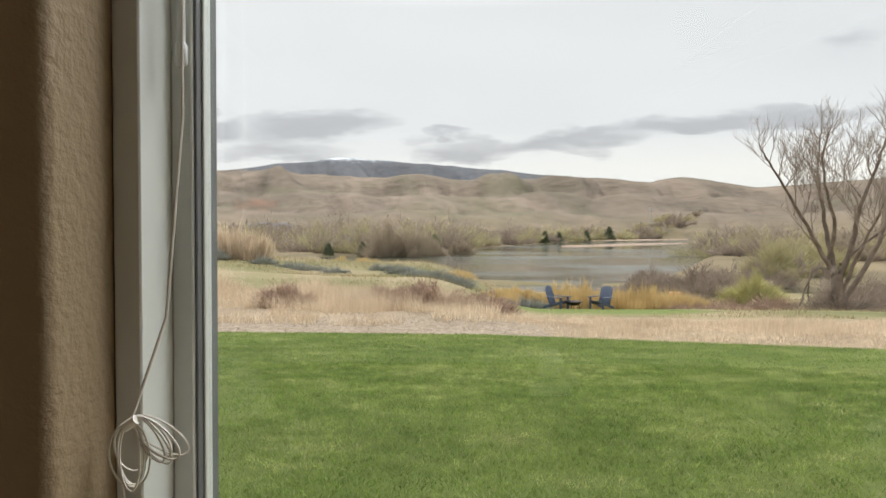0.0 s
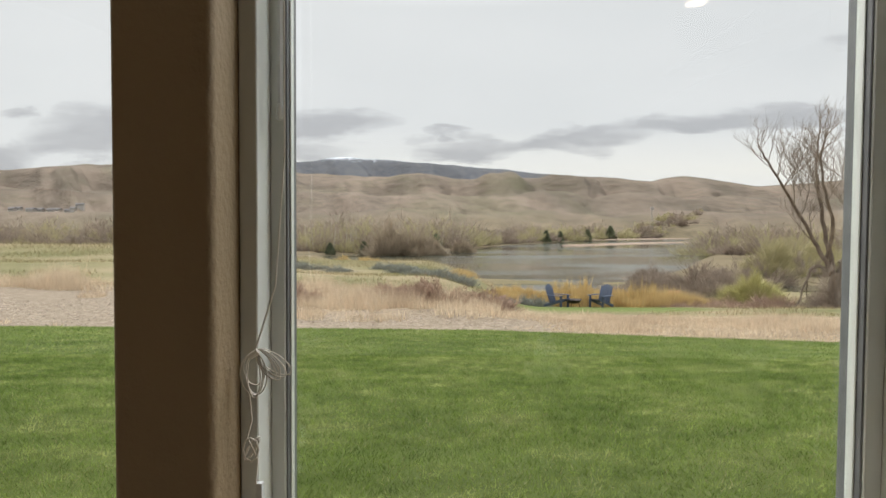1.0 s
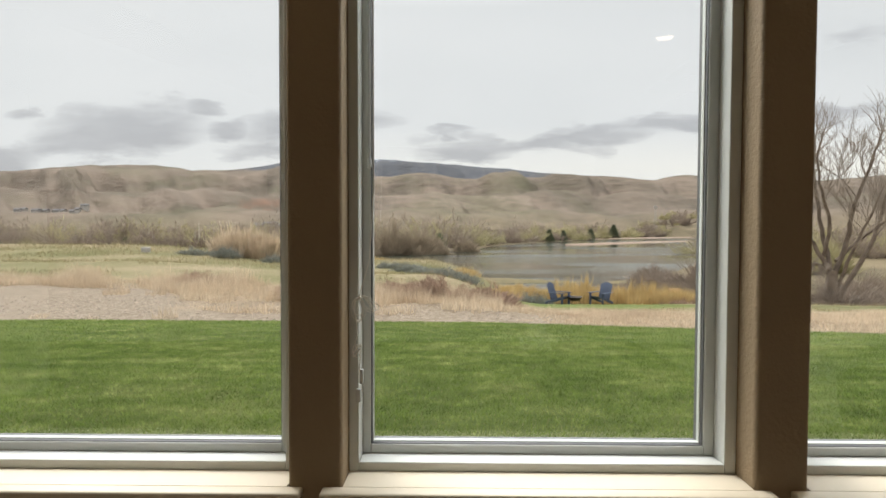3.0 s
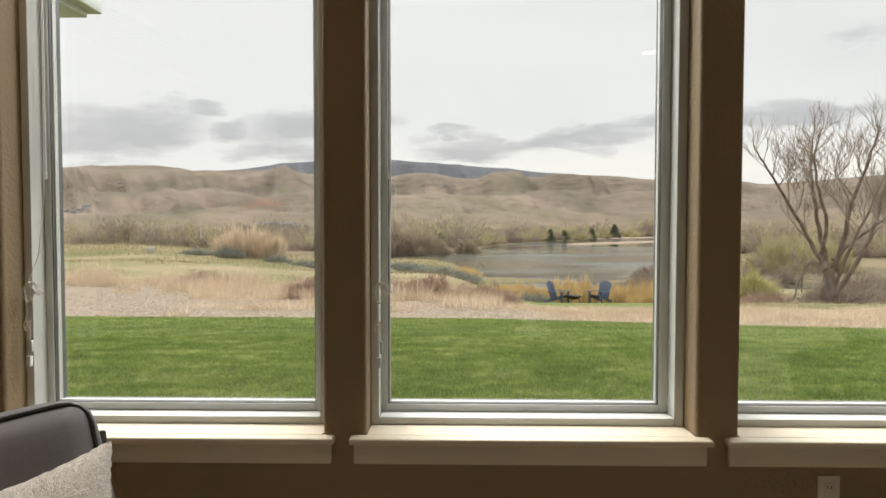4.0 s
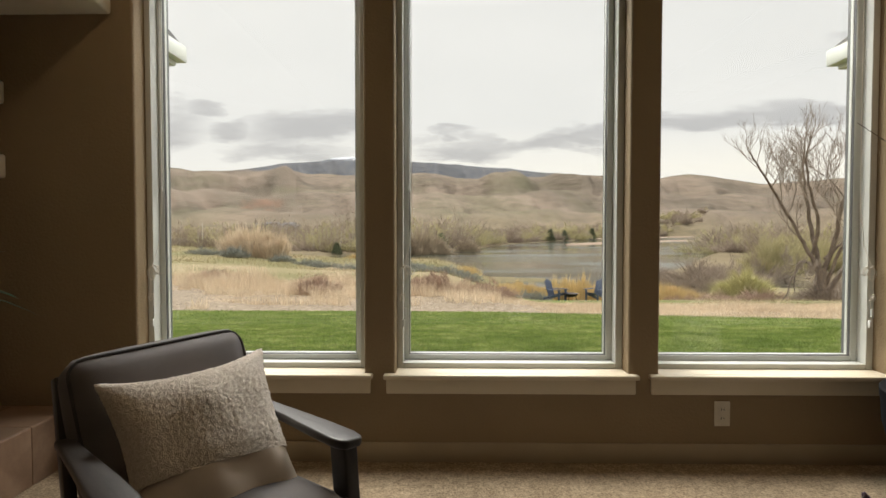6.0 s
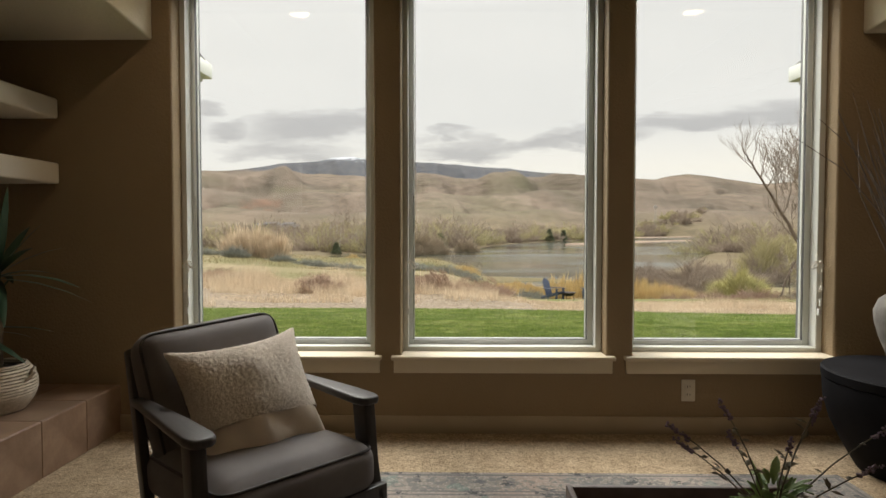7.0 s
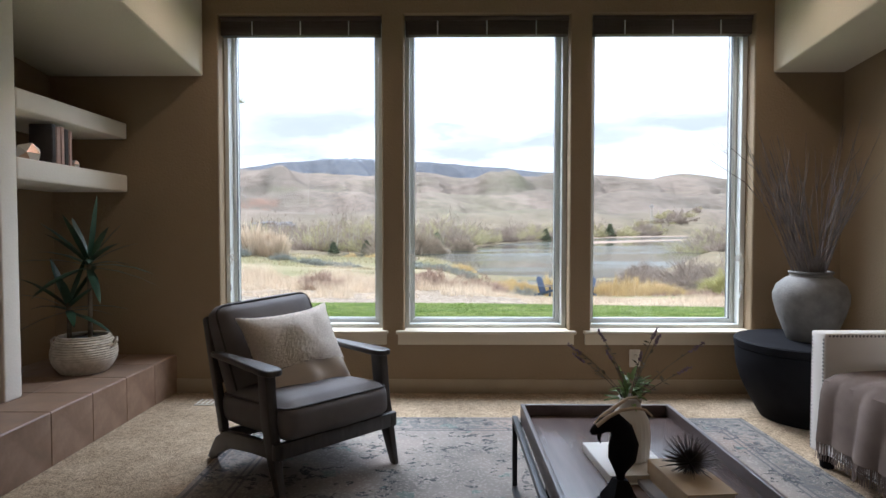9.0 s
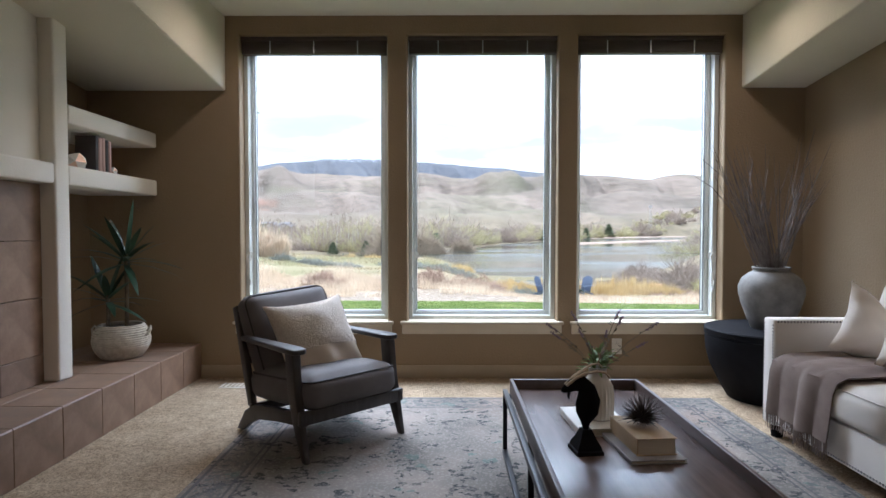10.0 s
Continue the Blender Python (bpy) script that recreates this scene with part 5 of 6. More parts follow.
def cords(x, side):
    """Lift cords gathered in a loose bow, and the tilt wand, at one jamb."""
    t = thing("blind_cord", (x, 0.93, 0.904), "white blind cord tied in loose loops at the jamb", "cord", "blind cords at the jambs")
    bm = bmesh.new()
    tube(bm, [(0.034 * side, 0.03, 1.47), (0.034 * side, 0.03, 0.8), (0.036 * side, 0.022, 0.30), (0.026 * side, 0.006, 0.10), (0, -0.014, 0)], 0.0016)
    part("cord", bm, M_CORD, t)
    r = random.Random(3)
    bm = bmesh.new()
    for i in range(6):
        w, drop, dy = r.uniform(0.03, 0.055) * side, r.uniform(0.03, 0.06), r.uniform(-0.008, 0.008)
        pts = [(w * (1 - math.cos(f)) * 0.5 * 1.6, -0.014 + dy * math.sin(f / 2), 0.022 * math.sin(f) - drop * (1 - math.cos(f)) * 0.45) for f in [j * math.pi / 12 for j in range(25)]]
        part("loop", tube(bmesh.new(), [Vector(p) * 0.66 for p in pts], 0.0011, n=5), M_CORD, t)
    for i in range(5):
        w, drop, dy = r.uniform(-0.032, -0.008) * side, r.uniform(0.06, 0.085), r.uniform(-0.008, 0.008)
        pts = [(w * math.sin(f) * (1 - 0.35 * j / 24), -0.016 + dy * math.sin(f / 2), -drop * 0.5 * (1 - math.cos(f))) for j, f in enumerate([j * math.pi / 12 for j in range(25)])]
        part("loop", tube(bmesh.new(), [Vector(p) * 0.8 for p in pts], 0.0011, n=5), M_CORD, t)
    tube(bm, [(-0.006, -0.014, -0.004), (0.006, -0.014, 0.004)], 0.005, n=8)
    part("knot", bm, M_CORD, t)
    bm = bmesh.new()
    tube(bm, [(-0.008 * side, -0.014, -0.06), (-0.004 * side, -0.014, -0.10), (-0.012 * side, -0.012, -0.127), (0.004 * side, -0.012, -0.16), (0.0, -0.01, -0.20)], 0.0015, n=5)
    for i in range(3):
        pts = [(-0.006 * side + 0.012 * math.sin(f + i), -0.014 + 0.003 * i, -0.127 - 0.018 * (1 - math.cos(f))) for f in [j * math.pi / 4 for j in range(9)]]
        tube(bm, pts, 0.0015, n=5)
    part("tail", bm, M_CORD, t)
    part("tassel", box(0.002, 0.012, -0.018, -0.006, -0.235, -0.195, 0.002), M_CLEAR, t, "clear plastic cord tassel")
    part("cleat", box(-0.008, 0.006, -0.02, -0.004, -0.285, -0.25, 0.002), M_CLEAR, t, "clear plastic cord cleat")


cords(-0.272, 1)
cords(OPEN[0][0] + 0.036, 1)
cords(OPEN[2][1] - 0.036, -1)
for x in (-0.252, OPEN[0][0] + 0.055):
    w = thing("tilt_wand", (x, 0.985, 1.265), "slim white plastic blind tilt wand", "wand", "blind wands")
    part("rod", tube(bmesh.new(), [(0, 0, 0.02), (0, 0, 1.12)], 0.0045, n=6), M_CLEAR, w)
    part("tip", lathe([(0.004, 0.0), (0.0065, 0.003), (0.0065, 0.022), (0.0045, 0.026)], 12), M_CLEAR, w)

# wall outlet, floor vent, downlights
def outlet(x, z):
    t = thing("wall_outlet", (x, WALL_Y - 0.001, z), "cream plastic duplex outlet on the wall", "outlet")
    part("plate", box(-0.036, 0.036, -0.006, 0, -0.058, 0.058, 0.003), M_PLATE, t)
    for s in (-1, 1):
        f = part("socket", box(-0.017, 0.017, -0.0085, -0.006, s * 0.021 - 0.014, s * 0.021 + 0.014, 0.002), M_PLATE, t)
        for q in (-0.006, 0.006):
            # each slot is a thin black block on the socket face
            part("slot", box(q - 0.0012, q + 0.0012, -0.0095, -0.0084, s * 0.021 - 0.004, s * 0.021 + 0.006), M_BLACK, f, smooth=False)


outlet(1.203, 0.232)
vent = thing("floor_vent", (-1.42, 0.62, 0.0), "white metal floor vent set in the carpet", "vent")
part("frame", box(-0.15, 0.15, -0.06, 0.06, 0.0, 0.006, 0.002), M_PLATE, vent)
for k in range(9):
    part("slat", box(-0.13 + k * 0.03, -0.115 + k * 0.03, -0.045, 0.045, 0.006, 0.010), M_BASE, vent, smooth=False)


def glow_build(nt, p):
    p.inputs["Base Color"].default_value = (0.8, 0.75, 0.65, 1)
    p.inputs["Emission Color"].default_value = (1.0, 0.86, 0.70, 1)
    p.inputs["Emission Strength"].default_value = 16.0


M_GLOW = material("lamp_lens", glow_build)
for lx, ly in DOWNLIGHTS:
    t = thing("downlight", (lx, ly, CEIL), "round recessed ceiling downlight, lit", "lamp", "ceiling downlights")
    part("trim_ring", lathe([(0.072, -0.012), (0.098, -0.010), (0.100, -0.002), (0.072, -0.002)], 32), M_VINYL, t)
    part("lens", lathe([(0.0, -0.010), (0.070, -0.010), (0.070, -0.004)], 32), M_GLOW, t)

# ---- rug ----
RUG_Y = -1.20
bm = box(-1.37, 1.37, -1.53, 1.53, 0, 0.009, 0.003)
rug = mesh_object("area_rug", bm, M_RUG)
rug.location = (0.27, RUG_Y, 0.001)
tagged(rug, "distressed grey and taupe floral area rug on carpet", "rug")


# ---- soft shapes ----
def cushion_mesh(w, h, t, n=22, corner=0.10, puff=2.2, wob=0.0, seed=0, chop=0.0):
    """A filled cushion lying in x and z, thick in y."""
    bm = bmesh.new()
    sides = []
    for s in (-1, 1):
        g = []
        for j in range(n + 1):
            row = []
            for i in range(n + 1):
                u, v = 2 * i / n - 1, 2 * j / n - 1
                pull = 1 - corner * (1 - u * u) * (v * v) * 0.9
                pull2 = 1 - corner * (1 - v * v) * (u * u) * 0.9
                d = max(0.0, (1 - abs(u) ** puff) * (1 - abs(v) ** puff)) ** 0.5
                y = s * t / 2 * d
                if wob:
                    y += wob * d * noise.noise((u * 2.2 + seed, v * 2.2, s * 0.4 + seed))
                dip = chop * math.exp(-(u / 0.38) ** 2) * max(0.0, (v + 0.2) / 1.2) ** 2
                row.append(bm.verts.new((u * w / 2 * pull2, y * (1 - 2.0 * dip), v * h / 2 * pull - dip)))
            g.append(row)
        sides.append(g)
    for s, g in zip((-1, 1), sides):
        for j in range(n):
            for i in range(n):
                q = (g[j][i], g[j][i + 1], g[j + 1][i + 1], g[j + 1][i])
                bm.faces.new(q if s < 0 else q[::-1])
    bmesh.ops.remove_doubles(bm, verts=bm.verts, dist=1e-5)
    return bm


def slab_cushion(w, d, t, r=0.04, crown=0.02, n=16):
    """A plump boxed cushion lying flat, its base at z = 0."""
    bm = box(-1, 1, -1, 1, -1, 1)
    bmesh.ops.subdivide_edges(bm, edges=bm.edges, cuts=n, use_grid_fill=True)
    half = Vector((w / 2, d / 2, t / 2))
    rr = min(r, t * 0.46)
    for v in bm.verts:
        u = v.co.copy()
        p = Vector((u.x * half.x, u.y * half.y, u.z * half.z))
        q = Vector([max(-(half[k] - rr), min(half[k] - rr, p[k])) for k in range(3)])
        e = p - q
        if e.length > 1e-6:
            p = q + e.normalized() * rr
        soft = (1 - u.x ** 4) * (1 - u.y ** 4)
        p.z += (crown if u.z > 0 else -crown * 0.3) * soft * abs(u.z)
        p.z += 0.004 * noise.noise((p.x * 9, p.y * 9, u.z))
        p.x += math.copysign(0.012, u.x) * abs(u.x) ** 5 * (1 - u.z ** 2) * (1 - u.y ** 4)
        p.y += math.copysign(0.012, u.y) * abs(u.y) ** 5 * (1 - u.z ** 2) * (1 - u.x ** 4)
        v.co = p + Vector((0, 0, t / 2))
    return bm


def piping(bm, w, d, z, r=0.006, rc=0.03):
    pts = []
    for cx, cy, a0 in ((1, -1, -90), (1, 1, 0), (-1, 1, 90), (-1, -1, 180)):
        for k in range(5):
            a = radians(a0 + 22.5 * k)
            pts.append((cx * (w / 2 - rc) + rc * math.cos(a), cy * (d / 2 - rc) + rc * math.sin(a), z))
    pts.append(pts[0])
    return tube(bm, pts, r, n=6)


# ---- lounge chair ----
def lounge_chair():
    c = thing("lounge_chair", (-0.710, -0.266, 0.010), "dark wooden lounge chair with grey velvet cushions and a low back", "chair", rz=45)
    W = 0.276
    for s in (-1, 1):
        # front leg tapers from the arm to the floor
        bm = bmesh.new()
        rings = []
        for y, z, hw, hd in ((-0.240, 0.490, 0.022, 0.036), (-0.262, 0.30, 0.021, 0.036), (-0.300, 0.16, 0.019, 0.032), (-0.352, 0.0, 0.013, 0.018)):
            rings.append([bm.verts.new((s * (W + 0.006) + a * hw, y + b * hd, z)) for a, b in ((1, 1), (-1, 1), (-1, -1), (1, -1))])
        for a, b in zip(rings, rings[1:]):
            for i in range(4):
                bm.faces.new((a[i], a[(i + 1) % 4], b[(i + 1) % 4], b[i]))
        bm.faces.new(rings[0][::-1])
        bm.faces.new(rings[-1])
        bmesh.ops.recalc_face_normals(bm, faces=bm.faces)
        bmesh.ops.bevel(bm, geom=list(bm.edges), offset=0.006, segments=3, affect="EDGES", profile=0.5)
        part("front_leg", bm, M_WOOD, c)
        # side rail that ends as the back foot
        bm = bmesh.new()
        pts = [(-0.345, 0.225), (-0.10, 0.200), (0.14, 0.165), (0.24, 0.115), (0.33, 0.0)]
        lower = [(-0.345, 0.165), (-0.10, 0.135), (0.10, 0.098), (0.19, 0.055), (0.275, 0.0)]
        va = [[bm.verts.new((s * W + o, y, z)) for y, z in pts] for o in (-0.014, 0.014)]
        vb = [[bm.verts.new((s * W + o, y, z)) for y, z in lower] for o in (-0.014, 0.014)]
        for i in range(4):
            bm.faces.new((va[0][i], va[0][i + 1], vb[0][i + 1], vb[0][i]))
            bm.faces.new((va[1][i], vb[1][i], vb[1][i + 1], va[1][i + 1]))
            bm.faces.new((va[0][i], va[1][i], va[1][i + 1], va[0][i + 1]))
            bm.faces.new((vb[0][i], vb[0][i + 1], vb[1][i + 1], vb[1][i]))
        for i in (0, 4):
            bm.faces.new((va[0][i], vb[0][i], vb[1][i], va[1][i]))
        bmesh.ops.recalc_face_normals(bm, faces=bm.faces)
        bmesh.ops.bevel(bm, geom=list(bm.edges), offset=0.004, segments=2, affect="EDGES", profile=0.5)
        part("side_rail", bm, M_WOOD, c)
        part("back_post", box(-0.016, 0.016, -0.026, 0.026, 0, 0.53, 0.006, m=pose(s * (W - 0.012), 0.20, 0.145, -19)), M_WOOD, c)
        # paddle-shaped armrest
        bm = bmesh.new()
        prof = [(-0.305, 0.020), (-0.29, 0.036), (-0.25, 0.043), (-0.12, 0.040), (0.05, 0.031), (0.18, 0.025), (0.265, 0.023)]
        top = [[bm.verts.new((s * (W - 0.002) + q * w, y, 0.500 + 0.012 * math.cos((y + 0.3) * 2.2) + dz)) for y, w in prof] for q, dz in ((-1, 0), (1, 0), (-1, -0.026), (1, -0.026))]
        for i in range(len(prof) - 1):
            bm.faces.new((top[0][i], top[1][i], top[1][i + 1], top[0][i + 1]))
            bm.faces.new((top[2][i], top[2][i + 1], top[3][i + 1], top[3][i]))
            bm.faces.new((top[0][i], top[0][i + 1], top[2][i + 1], top[2][i]))
            bm.faces.new((top[1][i], top[3][i], top[3][i + 1], top[1][i + 1]))
        for i in (0, len(prof) - 1):
            bm.faces.new((top[0][i], top[2][i], top[3][i], top[1][i]))
        bmesh.ops.recalc_face_normals(bm, faces=bm.faces)
        bmesh.ops.bevel(bm, geom=list(bm.edges), offset=0.008, segments=3, affect="EDGES", profile=0.5)
        part("armrest", bm, M_WOOD, c)
    part("front_rail", box(-0.303, 0.303, -0.345, -0.315, 0.168, 0.232, 0.006), M_WOOD, c)
    part("rear_rail", box(-0.29, 0.29, 0.16, 0.19, 0.11, 0.16, 0.006), M_WOOD, c)
    for k in range(4):
        h = 0.12 + k * 0.115
        part("back_slat", box(-0.255, 0.255, -0.008, 0.008, -0.022, 0.022, 0.004, m=pose(0, 0.205 + h * 0.345, 0.145 + h * 0.945, -19)), M_WOOD, c)
    seat = part("seat_cushion", slab_cushion(0.522, 0.61, 0.150, 0.05, 0.028), M_GREYCLOTH, c)
    seat.matrix_basis = pose(0, -0.060, 0.200, -5)
    part("piping", piping(bmesh.new(), 0.508, 0.596, 0.134, 0.005, 0.05), M_PIPING, seat)
    back = part("back_cushion", slab_cushion(0.515, 0.46, 0.125, 0.045, 0.035), M_GREYCLOTH, c)
    back.matrix_basis = pose(0.005, 0.290, 0.482, 66, 0, 0) @ pose(0, 0, -0.03, 0, 0, 4.5)
    part("piping", piping(bmesh.new(), 0.501, 0.446, 0.110, 0.005, 0.05), M_PIPING, back)
    return c


lounge_chair()


def throw_pillow():
    m0 = pose(-0.710, -0.266, 0.010, 0, 0, 45)
    t = thing("throw_pillow", (0, 0, 0), "cream throw pillow, tufted above and smooth linen below", "pillow")
    t.matrix_basis = m0 @ pose(0.018, 0.020, 0.468, -33, -4, -2)
    bm = cushion_mesh(0.455, 0.49, 0.23, 26, 0.16, 2.0, 0.012, 2)
    bmesh.ops.bisect_plane(bm, geom=list(bm.verts) + list(bm.edges) + list(bm.faces), plane_co=(0, 0, -0.065), plane_no=(0.05, 0, 1))
    lower = bm.copy()
    bmesh.ops.delete(lower, geom=[f for f in lower.faces if f.calc_center_median().z > -0.065 + 0.0005 - 0.05 * f.calc_center_median().x], context="FACES")
    bmesh.ops.delete(bm, geom=[f for f in bm.faces if f.calc_center_median().z < -0.065 - 0.05 * f.calc_center_median().x], context="FACES")
    # tufts stand out from the cloth
    bmesh.ops.subdivide_edges(bm, edges=bm.edges, cuts=3, use_grid_fill=True)
    bm.normal_update()
    for v in bm.verts:
        q = v.co
        v.co = q + v.normal * (0.006 + 0.0032 * noise.noise(q * 150))
    part("tufted_cover", bm, M_BOUCLE, t, "shaggy cream tufted cotton")
    for v in lower.verts:
        v.co.y += 0.009 * math.sin(v.co.x * 34 + 1.2 + v.co.z * 14) * max(0.0, min(1.0, (-0.02 - v.co.z) / 0.06))
    part("linen_cover", lower, M_LINEN, t, "smooth beige linen")


throw_pillow()


# ---- coffee table ----
def coffee_table():
    x0, x1, y0, y1 = 0.275, 0.875, -1.86, -0.58
    t = thing("coffee_table", ((x0 + x1) / 2, (y0 + y1) / 2, 0.010), "low brown wooden tray coffee table on a black steel frame", "table")
    w, d = (x1 - x0) / 2, (y1 - y0) / 2
    part("tray_board", box(-w + 0.012, w - 0.012, -d + 0.012, d - 0.012, 0.290, 0.314, 0.001), M_TRAY, t)
    for s in (-1, 1):
        a, b = sorted((s * w, s * (w - 0.016)))
        part("tray_rim", box(a, b, -d, d, 0.285, 0.357, 0.003), M_RIM, t)
        a, b = sorted((s * d, s * (d - 0.016)))
        part("tray_rim", box(-w + 0.0165, w - 0.0165, a, b, 0.285, 0.356, 0.003), M_RIM, t)
    for s in (-1, 1):
        xx = s * (w + 0.022)
        part("top_rail", box(xx - 0.011, xx + 0.011, -d - 0.005, d + 0.005, 0.284, 0.306, 0.002), M_BLACKSTEEL, t)
        part("bottom_rail", box(xx - 0.011, xx + 0.011, -d - 0.005, d + 0.005, 0.0, 0.020, 0.002), M_BLACKSTEEL, t)
        for yy in (-d, d):
            part("leg", box(xx - 0.010, xx + 0.010, yy - 0.010, yy + 0.010, 0.021, 0.283, 0.002), M_BLACKSTEEL, t)
        part("leg", box(xx - s * 0.045 - 0.011, xx - s * 0.045 + 0.011, 0.10, 0.122, 0.0, 0.284, 0.002), M_BLACKSTEEL, t)
    for yy in (-d, d):
        part("cross_rail", box(-w - 0.010, w + 0.010, yy - 0.010, yy + 0.010, 0.262, 0.283, 0.002), M_BLACKSTEEL, t)


coffee_table()
TOP = 0.010 + 0.314


def book(name, at, w, d, h, rz, cover, label, pages=M_PAPER, category="book"):
    t = thing(name, at, label, category, rz=rz)
    part("page_block", box(-w / 2 + 0.004, w / 2 - 0.005, -d / 2 + 0.005, d / 2 - 0.005, 0.003, h - 0.003, 0.001), pages, t)
    part("cover", box(-w / 2, w / 2, -d / 2, d / 2, 0, 0.003, 0.001), cover, t)
    part("cover", box(-w / 2, w / 2, -d / 2, d / 2, h - 0.003, h, 0.001), cover, t)
    part("spine", box(-w / 2, -w / 2 + 0.0035, -d / 2, d / 2, 0.0035, h - 0.0035, 0.001), cover, t)
    return t


book("white_book", (0.545, -1.09, TOP), 0.20, 0.265, 0.028, 4, M_WHITECERAMIC, "large white book lying under the vase")
book("grey_book", (0.640, -1.325, TOP), 0.185, 0.29, 0.014, 5, M_GREYCOVER, "thin grey book lying on the table tray")
book("kraft_book", (0.648, -1.318, TOP + 0.0145), 0.135, 0.235, 0.056, 5, M_KRAFT, "thick kraft-covered book on a grey book")


def urchin(x, y, z):
    t = thing("spiky_ornament", (x, y, z), "dark bronze spiky urchin ornament on the books", "ornament")
    r = random.Random(6)
    bm = bmesh.new()
    bmesh.ops.create_icosphere(bm, subdivisions=2, radius=0.022)
    bmesh.ops.translate(bm, verts=bm.verts, vec=(0, 0, 0.026))
    part("core", bm, M_SPIKE, t)
    bm = bmesh.new()
    n = 190
    for i in range(n):
        zz = 1 - 1.62 * (i + 0.5) / n
        a = i * 2.39996
        q = math.sqrt(max(0, 1 - zz * zz))
        d = Vector((q * math.cos(a), q * math.sin(a), zz))
        ln = r.uniform(0.068, 0.086)
        if zz < -0.2:
            ln *= 0.5
        tip = Vector((0, 0, 0.026)) + d * ln
        tip.z = max(tip.z, 0.001)
        part("spike", tube(bmesh.new(), [Vector((0, 0, 0.026)) + d * 0.018, tip], 0.0021, 0.0006, 4), M_SPIKE, t, smooth=False)


urchin(0.655, -1.30, TOP + 0.071)


def bust(x, y):
    """A stylised horned head on a stepped foot, as one carved piece."""
    bm = bmesh.new()
    lv = [(0.058, 0.0), (0.058, 0.012), (0.052, 0.016), (0.050, 0.026), (0.034, 0.050), (0.024, 0.072), (0.020, 0.080)]
    rings = []
    for r, z in lv:
        rings.append([bm.verts.new((sx * r * 0.84, sy * r * 0.84, z)) for sx, sy in ((1, 1), (-1, 1), (-1, -1), (1, -1))])
    for a, b in zip(rings, rings[1:]):
        for i in range(4):
            bm.faces.new((a[i], a[(i + 1) % 4], b[(i + 1) % 4], b[i]))
    bm.faces.new(rings[0][::-1])
    bm.faces.new(rings[-1])
    # neck and head in profile, along -x
    spine = [((0.0, 0.078), 0.010, 0.010), ((-0.002, 0.10), 0.016, 0.016), ((0.004, 0.135), 0.042, 0.024), ((0.008, 0.175), 0.046, 0.026), ((0.002, 0.215), 0.034, 0.024), ((-0.022, 0.240), 0.030, 0.020), ((-0.055, 0.232), 0.022, 0.015), ((-0.082, 0.216), 0.012, 0.010), ((-0.090, 0.211), 0.006, 0.006)]
    prev = None
    for i, ((px, pz), ra, rb) in enumerate(spine):
        q0, q1 = spine[max(0, i - 1)][0], spine[min(len(spine) - 1, i + 1)][0]
        d = Vector((q1[0] - q0[0], 0, q1[1] - q0[1])).normalized()
        nrm = Vector((-d.z, 0, d.x))
        ring = [bm.verts.new(Vector((px, 0, pz)) + nrm * ra * math.cos(k * math.pi / 6) + Vector((0, 1, 0)) * rb * math.sin(k * math.pi / 6)) for k in range(12)]
        if prev:
            for k in range(12):
                bm.faces.new((prev[k], prev[(k + 1) % 12], ring[(k + 1) % 12], ring[k]))
        else:
            bm.faces.new(ring[::-1])
        prev = ring
    bm.faces.new(prev)
    tube(bm, [(-0.062, 0, 0.215), (-0.066, 0, 0.195), (-0.060, 0, 0.182)], 0.008, 0.001, 6)
    n0 = len(bm.faces)
    for s in (-1, 1):
        tube(bm, [(-0.075, s * 0.006, 0.233), (-0.045, s * 0.012, 0.258), (-0.01, s * 0.018, 0.277), (0.03, s * 0.026, 0.290 + 0.006 * s), (0.058, s * 0.030, 0.288 + 0.009 * s), (0.076, s * 0.034, 0.272 + 0.010 * s)], 0.0062, 0.003, 8)
    bmesh.ops.recalc_face_normals(bm, faces=bm.faces)
    bm.faces.ensure_lookup_table()
    for f in bm.faces[n0:]:
        f.material_index = 1
    ob = mesh_object("horned_figurine", bm, [M_EBONY, M_HORN])
    ob.matrix_basis = pose(x, y, TOP, 0, 0, 8) @ Matrix.Diagonal((0.94, 0.94, 0.97, 1))
    tagged(ob, "black carved figurine with pale curved horns on a stepped base", "figurine")


bust(0.445, -1.36)


